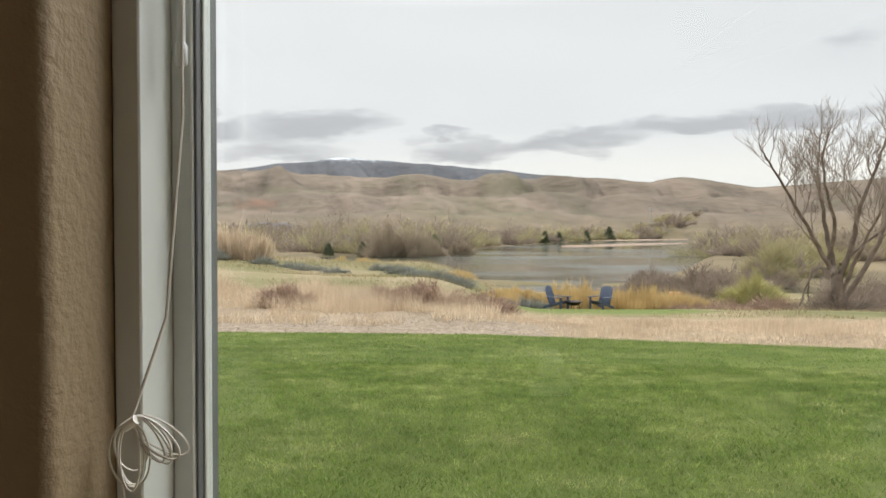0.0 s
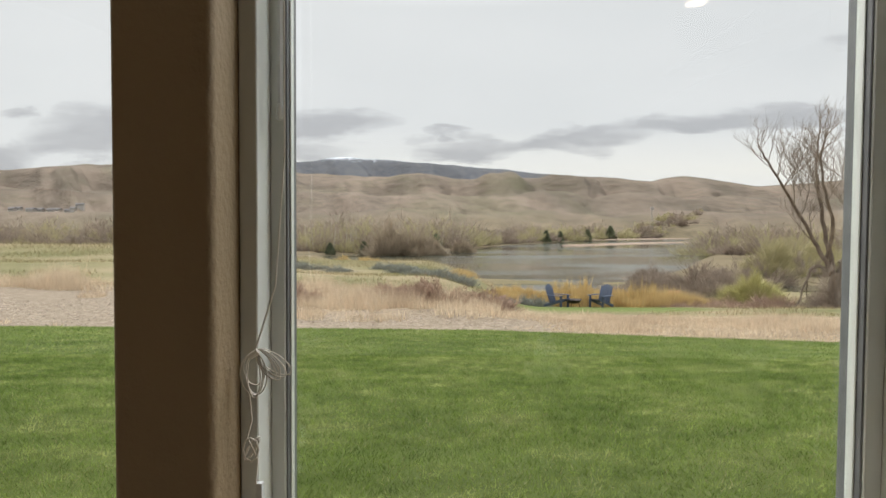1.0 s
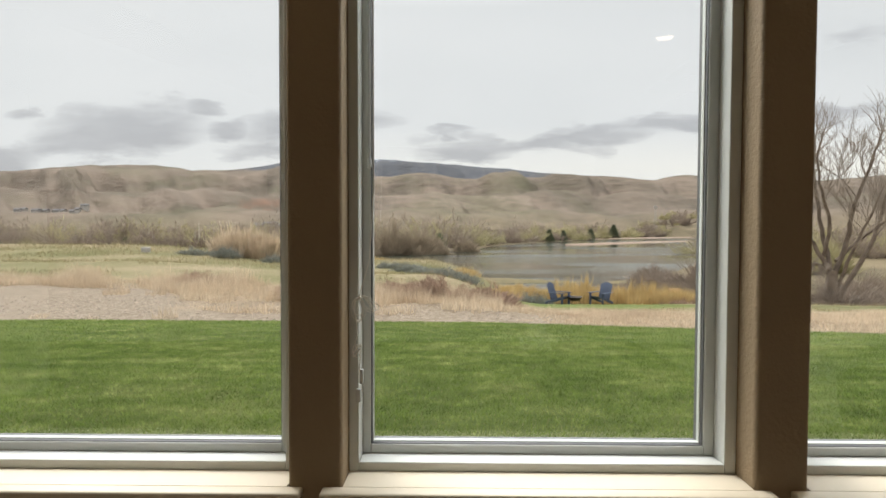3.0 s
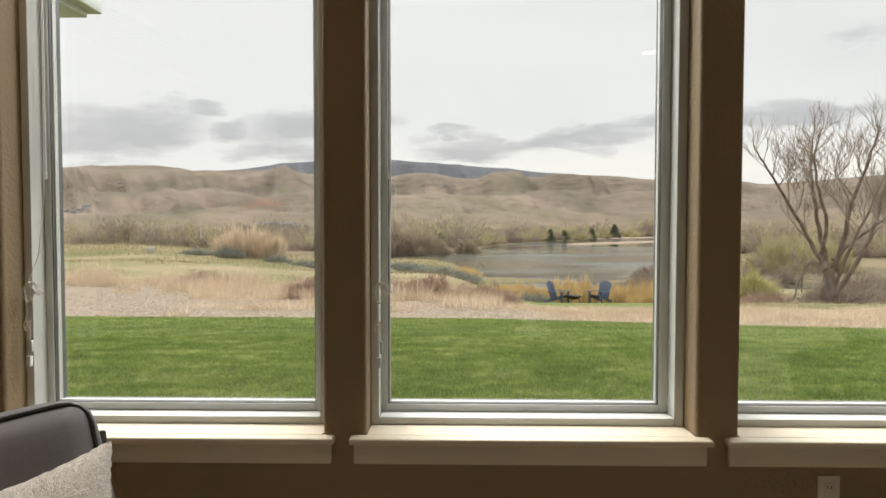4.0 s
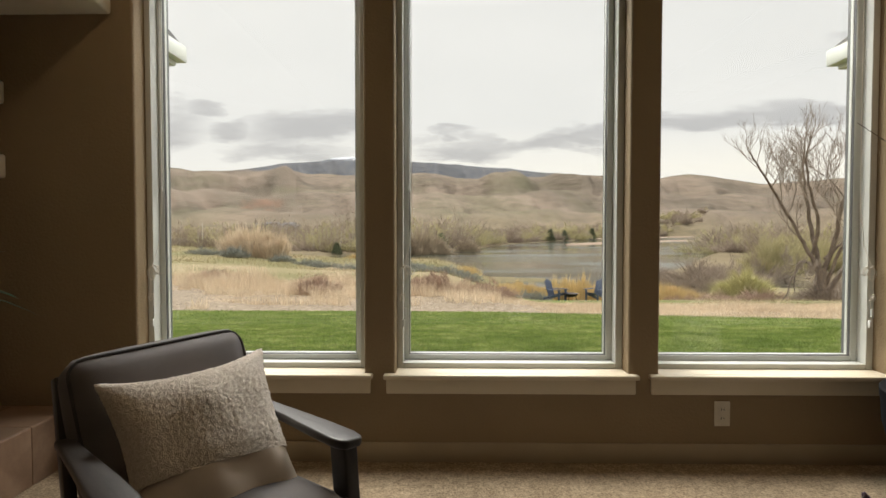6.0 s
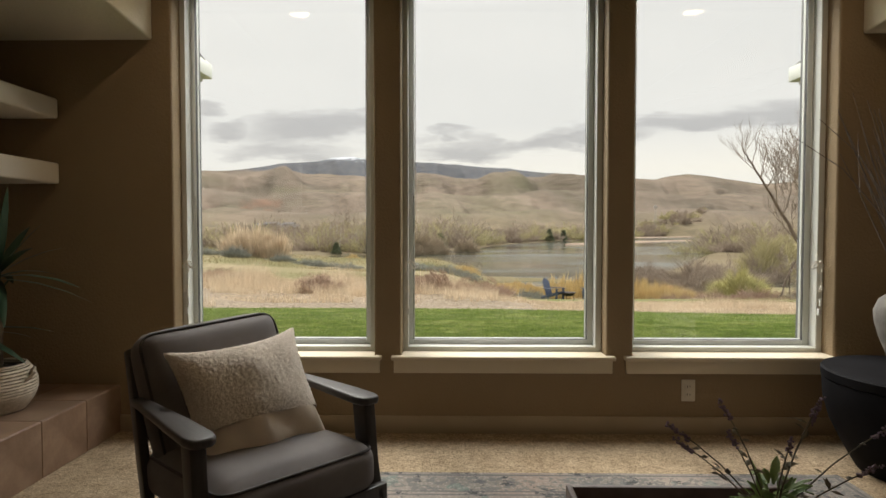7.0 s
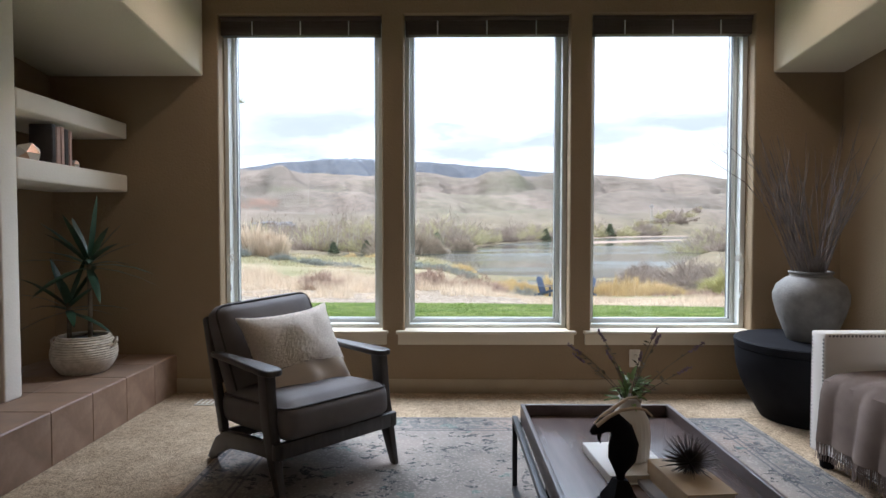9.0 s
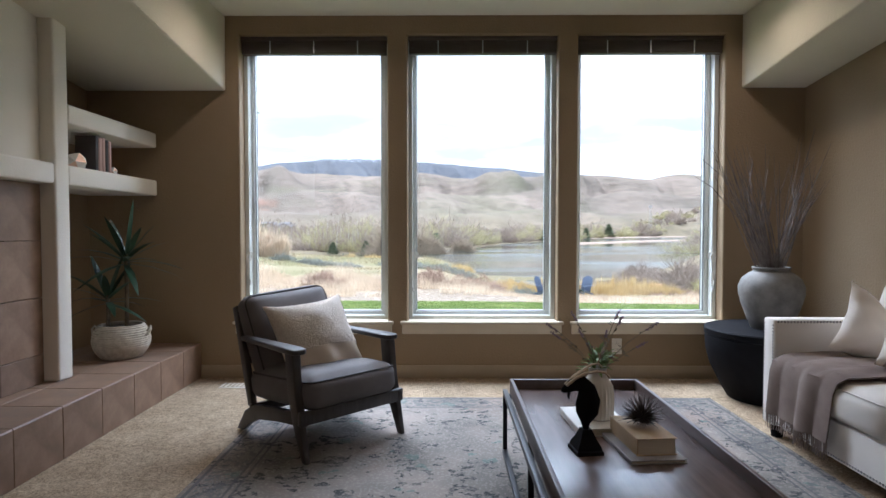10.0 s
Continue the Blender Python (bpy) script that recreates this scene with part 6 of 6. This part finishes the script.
def vase_with_sprigs(x, y, z):
    t = thing("white_vase", (x, y, z), "white fluted ceramic bottle vase on a book", "vase")
    bm = bmesh.new()
    prof = [(0.050, 0.0), (0.058, 0.006), (0.061, 0.05), (0.060, 0.10), (0.056, 0.125), (0.046, 0.146), (0.036, 0.156), (0.033, 0.170), (0.033, 0.188), (0.037, 0.194), (0.033, 0.195), (0.028, 0.188), (0.028, 0.15)]
    n = 72
    rings = []
    for r, zz in prof:
        k = 0.0016 if 0.004 < zz < 0.13 else 0
        rings.append([bm.verts.new(((r + k * math.cos(24 * 2 * math.pi * i / n)) * math.cos(2 * math.pi * i / n), (r + k * math.cos(24 * 2 * math.pi * i / n)) * math.sin(2 * math.pi * i / n), zz)) for i in range(n)])
    for a, b in zip(rings, rings[1:]):
        for i in range(n):
            bm.faces.new((a[i], a[(i + 1) % n], b[(i + 1) % n], b[i]))
    bm.faces.new(rings[0][::-1])
    part("body", bm, M_WHITECERAMIC, t)
    s = thing("lavender_sprigs", (x, y, z + 0.16), "dried lavender sprigs and fresh green leaves in the vase", "flowers")
    r = random.Random(8)
    for dx, dy, dz in [(-0.125, 0.02, 0.165), (-0.075, -0.01, 0.245), (-0.045, 0.04, 0.17), (0.025, 0.0, 0.175), (0.075, 0.03, 0.225), (0.055, -0.02, 0.255), (0.165, 0.0, 0.205), (0.125, -0.03, 0.135), (-0.14, 0.0, 0.20)]:
        bm = bmesh.new()
        end = Vector((dx * 1.4, dy, dz))
        mid = Vector((dx * 0.35, dy * 0.4, dz * 0.62 - 0.02))
        pts = [Vector((0.01 * dx / 0.15, 0, 0))] + [(mid * 2 * f * (1 - f) + end * f * f) for f in (0.3, 0.6, 0.8, 1.0)]
        tube(bm, pts, 0.0017, 0.0011, 5)
        sp = part("stem", bm, M_STEM, s)
        bm = bmesh.new()
        a, b = pts[-2].lerp(pts[-1], 0.25), pts[-1]
        for i in range(34):
            f = i / 33
            q = a.lerp(b, f) + Vector((r.uniform(-1, 1), r.uniform(-1, 1), r.uniform(-1, 1))) * 0.004
            vs = bmesh.ops.create_icosphere(bm, subdivisions=1, radius=r.uniform(0.0018, 0.0034))["verts"]
            bmesh.ops.translate(bm, verts=vs, vec=q)
        part("flower_spike", bm, M_LAVENDER, sp)
        for i in range(5):
            bm = bmesh.new()
            q = pts[1].lerp(pts[3], r.random())
            d = Vector((r.uniform(-1, 1), r.uniform(-1, 1), r.uniform(-0.2, 0.8))).normalized()
            sd = d.cross(Vector((0, 0, 1))).normalized() * 0.006
            up = Vector((0, 0, 0.002))
            vs = [bm.verts.new(p) for p in (q, q + d * 0.011 + sd, q + d * 0.024, q + d * 0.011 - sd, q + d * 0.011 + up * 2)]
            for i0 in range(4):
                bm.faces.new((vs[i0], vs[(i0 + 1) % 4], vs[4]))
            part("leaf", bm, M_STEM, sp, smooth=False)
    for i in range(44):
        a, el = r.uniform(0, 6.28), r.uniform(0.0, 1.3)
        base = Vector((0.016 * math.cos(a), 0.016 * math.sin(a), r.uniform(0.02, 0.085)))
        d = Vector((math.cos(a) * math.cos(el), math.sin(a) * math.cos(el), math.sin(el)))
        sd = Vector((-math.sin(a), math.cos(a), 0))
        ln, w = r.uniform(0.035, 0.07), r.uniform(0.006, 0.011)
        bm = bmesh.new()
        rows = []
        for f, ww in ((0, 0.25), (0.35, 1.0), (0.7, 0.8), (1.0, 0.05)):
            c = base + d * ln * f + Vector((0, 0, -0.014 * f * f))
            rows.append([bm.verts.new(c - sd * w * ww), bm.verts.new(c - Vector((0, 0, 0.003))), bm.verts.new(c + sd * w * ww)])
        for p, q in zip(rows, rows[1:]):
            for k in range(2):
                bm.faces.new((p[k], p[k + 1], q[k + 1], q[k]))
        part("green_leaf", bm, M_HERB, s)


vase_with_sprigs(0.553, -1.095, TOP + 0.0285)


# ---- drum table and tall vase ----
drum = thing("drum_table", (2.02, 0.36, 0.0), "round black wooden drum side table tapering to its foot", "table")
part("body", lathe([(0.225, 0.0), (0.236, 0.004), (0.285, 0.09), (0.338, 0.20), (0.365, 0.30), (0.371, 0.385), (0.368, 0.400)], 64), M_EBONY, drum)
part("top", lathe([(0.366, 0.4005), (0.374, 0.405), (0.376, 0.440), (0.370, 0.447), (0.0, 0.447)], 64), M_EBONY, drum, "matt black round tabletop")


def tall_vase(x, y, z):
    bm = bmesh.new()
    prof = [(0.105, 0.0), (0.112, 0.004), (0.135, 0.06), (0.168, 0.15), (0.186, 0.22), (0.188, 0.265), (0.170, 0.315), (0.128, 0.352), (0.106, 0.362), (0.103, 0.372), (0.112, 0.386), (0.108, 0.390), (0.092, 0.378), (0.090, 0.30)]
    lathe(prof, 64, bm)
    for v in bm.verts:
        if 0.02 < v.co.z < 0.35:
            a = math.atan2(v.co.y, v.co.x)
            k = 1 + 0.006 * noise.noise((a * 6, v.co.z * 30, 0))
            v.co.x *= k
            v.co.y *= k
    bmesh.ops.delete(bm, geom=[f for f in bm.faces if len(f.verts) > 4 and f.calc_center_median().z > 0.2], context="FACES")
    ob = mesh_object("tall_vase", bm, M_STONE)
    ob.location = (x, y, z)
    tagged(ob, "rough grey ceramic jar on a black drum table", "vase")
    part("rim", lathe([(0.1035, 0.373), (0.1125, 0.3865), (0.109, 0.3925), (0.098, 0.390), (0.094, 0.380)], 48), M_STONE, ob)
    t = thing("dry_branches", (x, y, z + 0.30), "tall bundle of dry grey twigs in a jar", "branches")
    r = random.Random(21)
    for i in range(62):
        left = i < 42
        a = r.uniform(-0.44, 0.0) if left else r.uniform(0.20, 0.35)
        ln = r.uniform(0.5, 0.98)
        d = Vector((math.sin(a), r.uniform(-0.22, 0.16), math.cos(a))).normalized()
        sway = Vector((-1 if left else 1, 0, 0)) * r.uniform(-0.02, 0.06)
        b0 = Vector((r.uniform(-0.05, 0.05), r.uniform(-0.05, 0.05), 0))
        pts = [b0 + d * ln * f + sway * f * f + Vector((r.uniform(-1, 1), r.uniform(-1, 1), 0)) * 0.006 for f in (0, 0.25, 0.5, 0.75, 1.0)]
        bm = bmesh.new()
        tube(bm, pts, r.uniform(0.0035, 0.0058), 0.0012, 5)
        for k in range(r.randint(0, 2)):
            q = pts[2].lerp(pts[3], r.random())
            e = (d + Vector((r.uniform(-0.5, 0.5), r.uniform(-0.3, 0.3), 0.1))).normalized()
            tube(bm, [q, q + e * 0.07, q + e * r.uniform(0.10, 0.24) + Vector((0, 0, 0.02))], 0.0025, 0.0008, 4)
        part("twig", bm, M_TWIG, t, smooth=False)
    for dx, dz in ((-0.60, 0.72), (-0.50, 0.80)):
        bm = tube(bmesh.new(), [(0, 0, 0), (dx * 0.3, 0, dz * 0.5), (dx * 0.65, -0.02, dz * 0.82), (dx, -0.03, dz)], 0.004, 0.0012, 5)
        part("twig", bm, M_TWIG, t, smooth=False)


tall_vase(2.03, 0.36, 0.447)


# ---- sofa ----
def sofa():
    X0, YF, YN = 1.64, -0.265, -2.75
    t = thing("sofa", (X0, YF, 0.0), "cream upholstered sofa with nailhead trim and dark wooden feet", "sofa")
    L = YN - YF
    W = 2.515 - X0
    arms = []
    for a, b in ((-0.10, 0.0), (L, L + 0.10)):
        arms.append(part("arm", box(0, W, a, b, 0.07, 0.615, 0.012, 3), M_SOFA, t))
    part("backrest", box(W - 0.20, W, L + 0.101, -0.101, 0.07, 0.74, 0.02, 3), M_SOFA, t)
    base = part("base", box(0.012, W - 0.201, L + 0.101, -0.101, 0.075, 0.245, 0.010, 2), M_SOFA, t)
    n = 3
    step = (L + 0.20) / n
    for k in range(n):
        y0 = -0.102 + k * step
        w = -step - 0.004
        c = part("seat_cushion", slab_cushion(W - 0.20, w, 0.165, 0.05, 0.02), M_SOFA, t)
        c.location = ((W - 0.20) / 2 - 0.01, y0 + step / 2, 0.247)
        part("piping", piping(bmesh.new(), W - 0.212, w - 0.012, 0.150, 0.004, 0.045), M_SOFA, c)
    for k in range(n):
        y0 = -0.102 + k * step
        c = part("back_cushion", slab_cushion(-step - 0.01, 0.40, 0.15, 0.05, 0.04), M_SOFA, t)
        c.matrix_basis = pose(W - 0.24, y0 + step / 2, 0.60, 78, 0, -90)
    for y in (-0.055, L + 0.055):
        for x in (0.05, W - 0.06):
            part("foot", lathe([(0.022, 0.0), (0.028, 0.003), (0.034, 0.068), (0.034, 0.074)], 16), M_EBONY, t).location = (x, y, 0)
    # nailheads up both edges of the arm front, along its top and the lower rail
    nail = bpy.data.meshes.new("nailhead")
    bm = bmesh.new()
    bmesh.ops.create_uvsphere(bm, u_segments=6, v_segments=4, radius=0.0058)
    bmesh.ops.scale(bm, vec=(0.55, 1, 1), verts=bm.verts)
    bm.to_mesh(nail)
    bm.free()
    nail.materials.append(M_NAIL)
    spots = [(arms[0], (0.001, y, 0.09 + k * 0.0165)) for y in (-0.088, -0.012) for k in range(31)]
    spots += [(arms[0], (0.02 + k * 0.0165, -0.1005, 0.603)) for k in range(40)]
    spots += [(base, (0.012, -0.115 - k * 0.0165, 0.090)) for k in range(120)]
    for par, at in spots:
        o = new("nailhead", nail)
        o.parent = par
        o.location = at
        if par is arms[0] and at[1] == -0.1005:
            o.rotation_euler = (0, 0, radians(90))
    return t


sofa()


def sofa_cushion(name, at, rx, ry, rz, w, h, mat, label, seed):
    t = mesh_object(name, cushion_mesh(w, h, 0.17, 24, 0.14, 2.0, 0.03, seed, 0.085), mat)
    t.matrix_basis = pose(*at, rx, ry, rz)
    tagged(t, label, "cushion", "cushions on the sofa")


sofa_cushion("sofa_cushion", (2.11, -0.490, 0.555), -20, 27, -10, 0.46, 0.37, M_SILKCUSH, "pale beige satin cushion leaning in the sofa corner", 1)
sofa_cushion("sofa_cushion", (2.14, -0.74, 0.540), -34, 24, -16, 0.46, 0.40, M_STRIPE, "cream cushion with thin grey stripes on the sofa", 5)


def throw_blanket():
    """A folded throw that lies over the seat and hangs down the front, with a fringe."""
    t = thing("throw_blanket", (1.63, -0.60, 0.0), "taupe fringed throw draped over the sofa seat", "blanket")
    path = [(0.56, 0.452), (0.40, 0.448), (0.24, 0.446), (0.10, 0.444), (0.03, 0.438), (0.0, 0.418), (-0.012, 0.37), (-0.014, 0.30), (-0.016, 0.22), (-0.018, 0.155)]
    n = 34
    grid = []
    for i, (x, z) in enumerate(path):
        row = []
        f = i / (len(path) - 1)
        for k in range(n + 1):
            g = k / n
            y = 0.19 - g * (0.40 + 0.02 * f) - 0.10 * (1 - f) * g
            fold = (0.006 + 0.009 * f) * math.sin(g * 10 + 1.0 + 0.8 * f) * (0.3 + f)
            row.append(Vector((x - (abs(fold) + fold * 0.6 if f > 0.5 else 0), y, z + (0.012 * abs(math.sin(g * 9 + x * 6)) if f <= 0.5 else 0))))
        grid.append(row)
    bm = bmesh.new()
    vs = [[bm.verts.new(p) for p in row] for row in grid]
    for a, b in zip(vs, vs[1:]):
        for k in range(n):
            bm.faces.new((a[k], a[k + 1], b[k + 1], b[k]))
    bmesh.ops.subdivide_edges(bm, edges=bm.edges, cuts=1, use_grid_fill=True, smooth=0.6)
    bmesh.ops.recalc_face_normals(bm, faces=bm.faces)
    bmesh.ops.solidify(bm, geom=list(bm.faces), thickness=-0.006)
    part("cloth", bm, M_THROW, t)
    bm = bmesh.new()
    r = random.Random(2)
    for k in range(96):
        g = k / 95 * n
        i0 = min(int(g), n - 1)
        p = grid[-1][i0].lerp(grid[-1][i0 + 1], g - i0)
        tube(bm, [p + Vector((0, 0, 0.004)), p + Vector((r.uniform(-0.006, 0.004), r.uniform(-0.005, 0.005), -0.035)), p + Vector((r.uniform(-0.012, 0.006), r.uniform(-0.010, 0.010), -0.075))], 0.0022, 0.0012, 4)
    part("fringe", bm, M_THROW, t, "knotted taupe fringe", smooth=False)


throw_blanket()


# ---- niche: plant, books, faceted ornament ----
def yucca(x, y):
    t = thing("seagrass_basket", (x, y, HEARTH_Z + 0.002), "round pale woven seagrass basket on the hearth", "basket")
    bm = bmesh.new()
    rows, n = 15, 60
    prof = []
    for i in range(rows + 1):
        f = i / rows
        r = 0.105 + 0.062 * math.sin(math.pi * min(1.0, f * 0.86 + 0.05)) ** 0.8
        prof.append((r, 0.205 * f))
    rings = []
    for i, (r, z) in enumerate(prof):
        for q in (0, 1):
            if i == rows and q:
                continue
            zz = z + q * 0.205 / rows / 2
            rr = r + (0.0045 if q else 0.0)
            rings.append([bm.verts.new(((rr + 0.0025 * math.cos(30 * 2 * math.pi * k / n + (i % 2) * math.pi)) * math.cos(2 * math.pi * k / n), (rr + 0.0025 * math.cos(30 * 2 * math.pi * k / n + (i % 2) * math.pi)) * math.sin(2 * math.pi * k / n), zz)) for k in range(n)])
    for a, b in zip(rings, rings[1:]):
        for k in range(n):
            bm.faces.new((a[k], a[(k + 1) % n], b[(k + 1) % n], b[k]))
    bm.faces.new(rings[0][::-1])
    part("body", bm, M_BASKET, t)
    rim = [(0.128 * math.cos(k * math.pi / 16), 0.128 * math.sin(k * math.pi / 16), 0.206) for k in range(33)]
    part("rim", tube(bmesh.new(), rim, 0.008, n=8), M_BASKET, t)
    part("soil", lathe([(0.0, 0.186), (0.126, 0.186), (0.126, 0.15)], 32), M_SOIL, t)
    for s in (-1, 1):
        pts = [(s * 0.150, -0.02, 0.135), (s * 0.178, -0.015, 0.150), (s * 0.192, 0.0, 0.178), (s * 0.184, 0.012, 0.196), (s * 0.158, 0.02, 0.165)]
        part("handle", tube(bmesh.new(), pts, 0.008, n=7), M_BASKET, t)
    p = thing("yucca_plant", (x, y, HEARTH_Z + 0.185), "potted yucca with two canes and dark sword leaves", "plant")
    r = random.Random(13)
    for cx, cy, top, ln, count in ((0.035, 0.0, 0.46, 0.42, 19), (-0.075, -0.02, 0.21, 0.37, 14)):
        bm = tube(bmesh.new(), [(cx, cy, 0), (cx + 0.004, cy, top * 0.5), (cx, cy, top + 0.02)], 0.013, 0.012, 10)
        cane = part("cane", bm, M_CANE, p)
        for i in range(count):
            a = i * 2.4 + r.uniform(-0.3, 0.3)
            el = radians(78 - 88 * (i / count) ** 0.75 + r.uniform(-9, 9))
            l = ln * r.uniform(0.75, 1.05)
            d = Vector((math.cos(a) * math.cos(el), 0.8 * math.sin(a) * math.cos(el), math.sin(el)))
            sd = Vector((-math.sin(a), math.cos(a), 0))
            base = Vector((cx, cy, top - 0.05 * i / count))
            bm = bmesh.new()
            rows2 = []
            for f, w in ((0, 0.5), (0.15, 0.8), (0.4, 1.0), (0.7, 0.75), (0.9, 0.35), (1.0, 0.03)):
                c = base + d * l * f + Vector((0, 0, -0.34 * l * f * f * math.cos(el)))
                up = sd.cross(d).normalized()
                rows2.append([bm.verts.new(c - sd * 0.023 * w + up * 0.004 * w), bm.verts.new(c), bm.verts.new(c + sd * 0.023 * w + up * 0.004 * w)])
            for q, w in zip(rows2, rows2[1:]):
                for k in range(2):
                    bm.faces.new((q[k], q[k + 1], w[k + 1], w[k]))
            part("leaf", bm, M_LEAF, cane)


yucca(-2.13, 0.40)
yb = 0.20
for i, (th, h, mat, label) in enumerate([(0.030, 0.215, M_BOOKDARK, "dark hardback book standing on the plaster shelf"), (0.034, 0.205, M_BOOKPINK, "blush hardback book standing on the plaster shelf"),
                                         (0.028, 0.212, M_BOOKPINK, "blush hardback book standing on the plaster shelf"), (0.030, 0.205, M_BOOKDARK, "dark hardback book standing on the plaster shelf"),
                                         (0.026, 0.20, M_BOOKPINK, "blush hardback book standing on the plaster shelf")]):
    t = thing("shelf_book", (-2.215, yb, 1.4285), label, "book", "books on the shelf")
    part("page_block", box(-0.060, 0.056, 0.003, th - 0.003, 0.004, h - 0.004), M_PAPER, t, smooth=False)
    part("cover", box(-0.064, 0.060, 0, 0.0028, 0, h, 0.001), mat, t)
    part("cover", box(-0.064, 0.060, th - 0.0028, th, 0, h, 0.001), mat, t)
    part("spine", box(0.0565, 0.0625, 0.003, th - 0.003, 0, h, 0.001), mat, t)
    yb += th + 0.004


def faceted(x, y, z, r):
    bm = bmesh.new()
    bmesh.ops.create_icosphere(bm, subdivisions=1, radius=r)
    bmesh.ops.rotate(bm, cent=(0, 0, 0), matrix=Euler((0.3, 0.5, 0.2)).to_matrix(), verts=bm.verts)
    low = min(v.co.z for v in bm.verts)
    for v in bm.verts:
        if v.co.z < low * 0.75:
            v.co.z = low * 0.75
    for i, f in enumerate(bm.faces):
        f.material_index = 1 if i % 3 == 0 else 0
    ob = mesh_object("faceted_ornament", bm, [M_WHITECERAMIC, M_COPPER], smooth=False)
    ob.location = (x, y, z - low * 0.75)
    tagged(ob, "faceted white and copper geometric ornament on the shelf", "ornament")


faceted(-2.20, 0.085, 1.4285, 0.062)
faceted(-2.17, 0.405, 1.4285, 0.030)

# ---- tiles of the hearth and fireplace ----
def tile_mesh(name, sx, sy, sz):
    me = bpy.data.meshes.new(name)
    bm = box(-sx / 2, sx / 2, -sy / 2, sy / 2, -sz / 2, sz / 2)
    bmesh.ops.bevel(bm, geom=list(bm.edges), offset=0.0022, segments=1, affect="EDGES")
    bm.to_mesh(me)
    bm.free()
    me.materials.append(M_TILEVAR)
    return me


def tile_build(nt, p):
    n = tex(nt, "ShaderNodeTexNoise", 6.0, 6, 0.65)
    info = nt.nodes.new("ShaderNodeObjectInfo")
    c = ramp(nt, n.outputs["Fac"], [(0.28, (0.165, 0.104, 0.068)), (0.5, (0.248, 0.163, 0.110)), (0.72, (0.335, 0.232, 0.163))])
    c = mix(nt, 1.0, c, ramp(nt, info.outputs["Random"], [(0, (0.82, 0.82, 0.82)), (1, (1.12, 1.10, 1.08))]), "MULTIPLY")
    nt.links.new(c, p.inputs["Base Color"])
    g = tex(nt, "ShaderNodeTexNoise", 60.0, 4)
    bump(nt, p, g.outputs["Fac"], 0.25, 0.002)
    nt.links.new(ramp(nt, n.outputs["Fac"], [(0.3, (0.38, 0.38, 0.38)), (0.7, (0.55, 0.55, 0.55))]), p.inputs["Roughness"])


M_TILEVAR = material("fired_tile", tile_build, 0.45)
T = 0.303
front, top_t = tile_mesh("tile", 0.010, T - 0.0025, HEARTH_Z - 0.004), tile_mesh("tile", T - 0.0025, T - 0.0025, 0.010)
side_t = tile_mesh("tile", 0.010, T - 0.004, T - 0.004)


def lay(me, parent, at):
    o = new("tile", me)
    o.parent = parent
    o.location = at


for k in range(15):
    yc = WALL_Y + 0.018 - T * (k + 0.5)
    lay(front, hearth, (HEARTH_X - 0.005, yc, HEARTH_Z / 2 - 0.002))
    for j in range(2):
        lay(top_t, hearth, (HEARTH_X - 0.001 - T * (j + 0.5), yc, HEARTH_Z - 0.005))
for row in range(4):
    zc = 1.316 - T * (row + 0.5)
    if zc - T / 2 < HEARTH_Z:
        continue
    for k in range(12):
        yc = COL_Y0 - 0.002 - T * (k + 0.5)
        if -1.55 < yc < -0.45 and zc < 1.02:
            continue
        lay(side_t, surround, (PANEL_X - 0.005, yc, zc))
low = tile_mesh("tile", 0.010, T - 0.004, 1.316 - 3 * T - HEARTH_Z - 0.003)
for k in (0, 5, 6, 7):
    lay(low, surround, (PANEL_X - 0.005, COL_Y0 - 0.002 - T * (k + 0.5), (1.316 - 3 * T + HEARTH_Z) / 2))
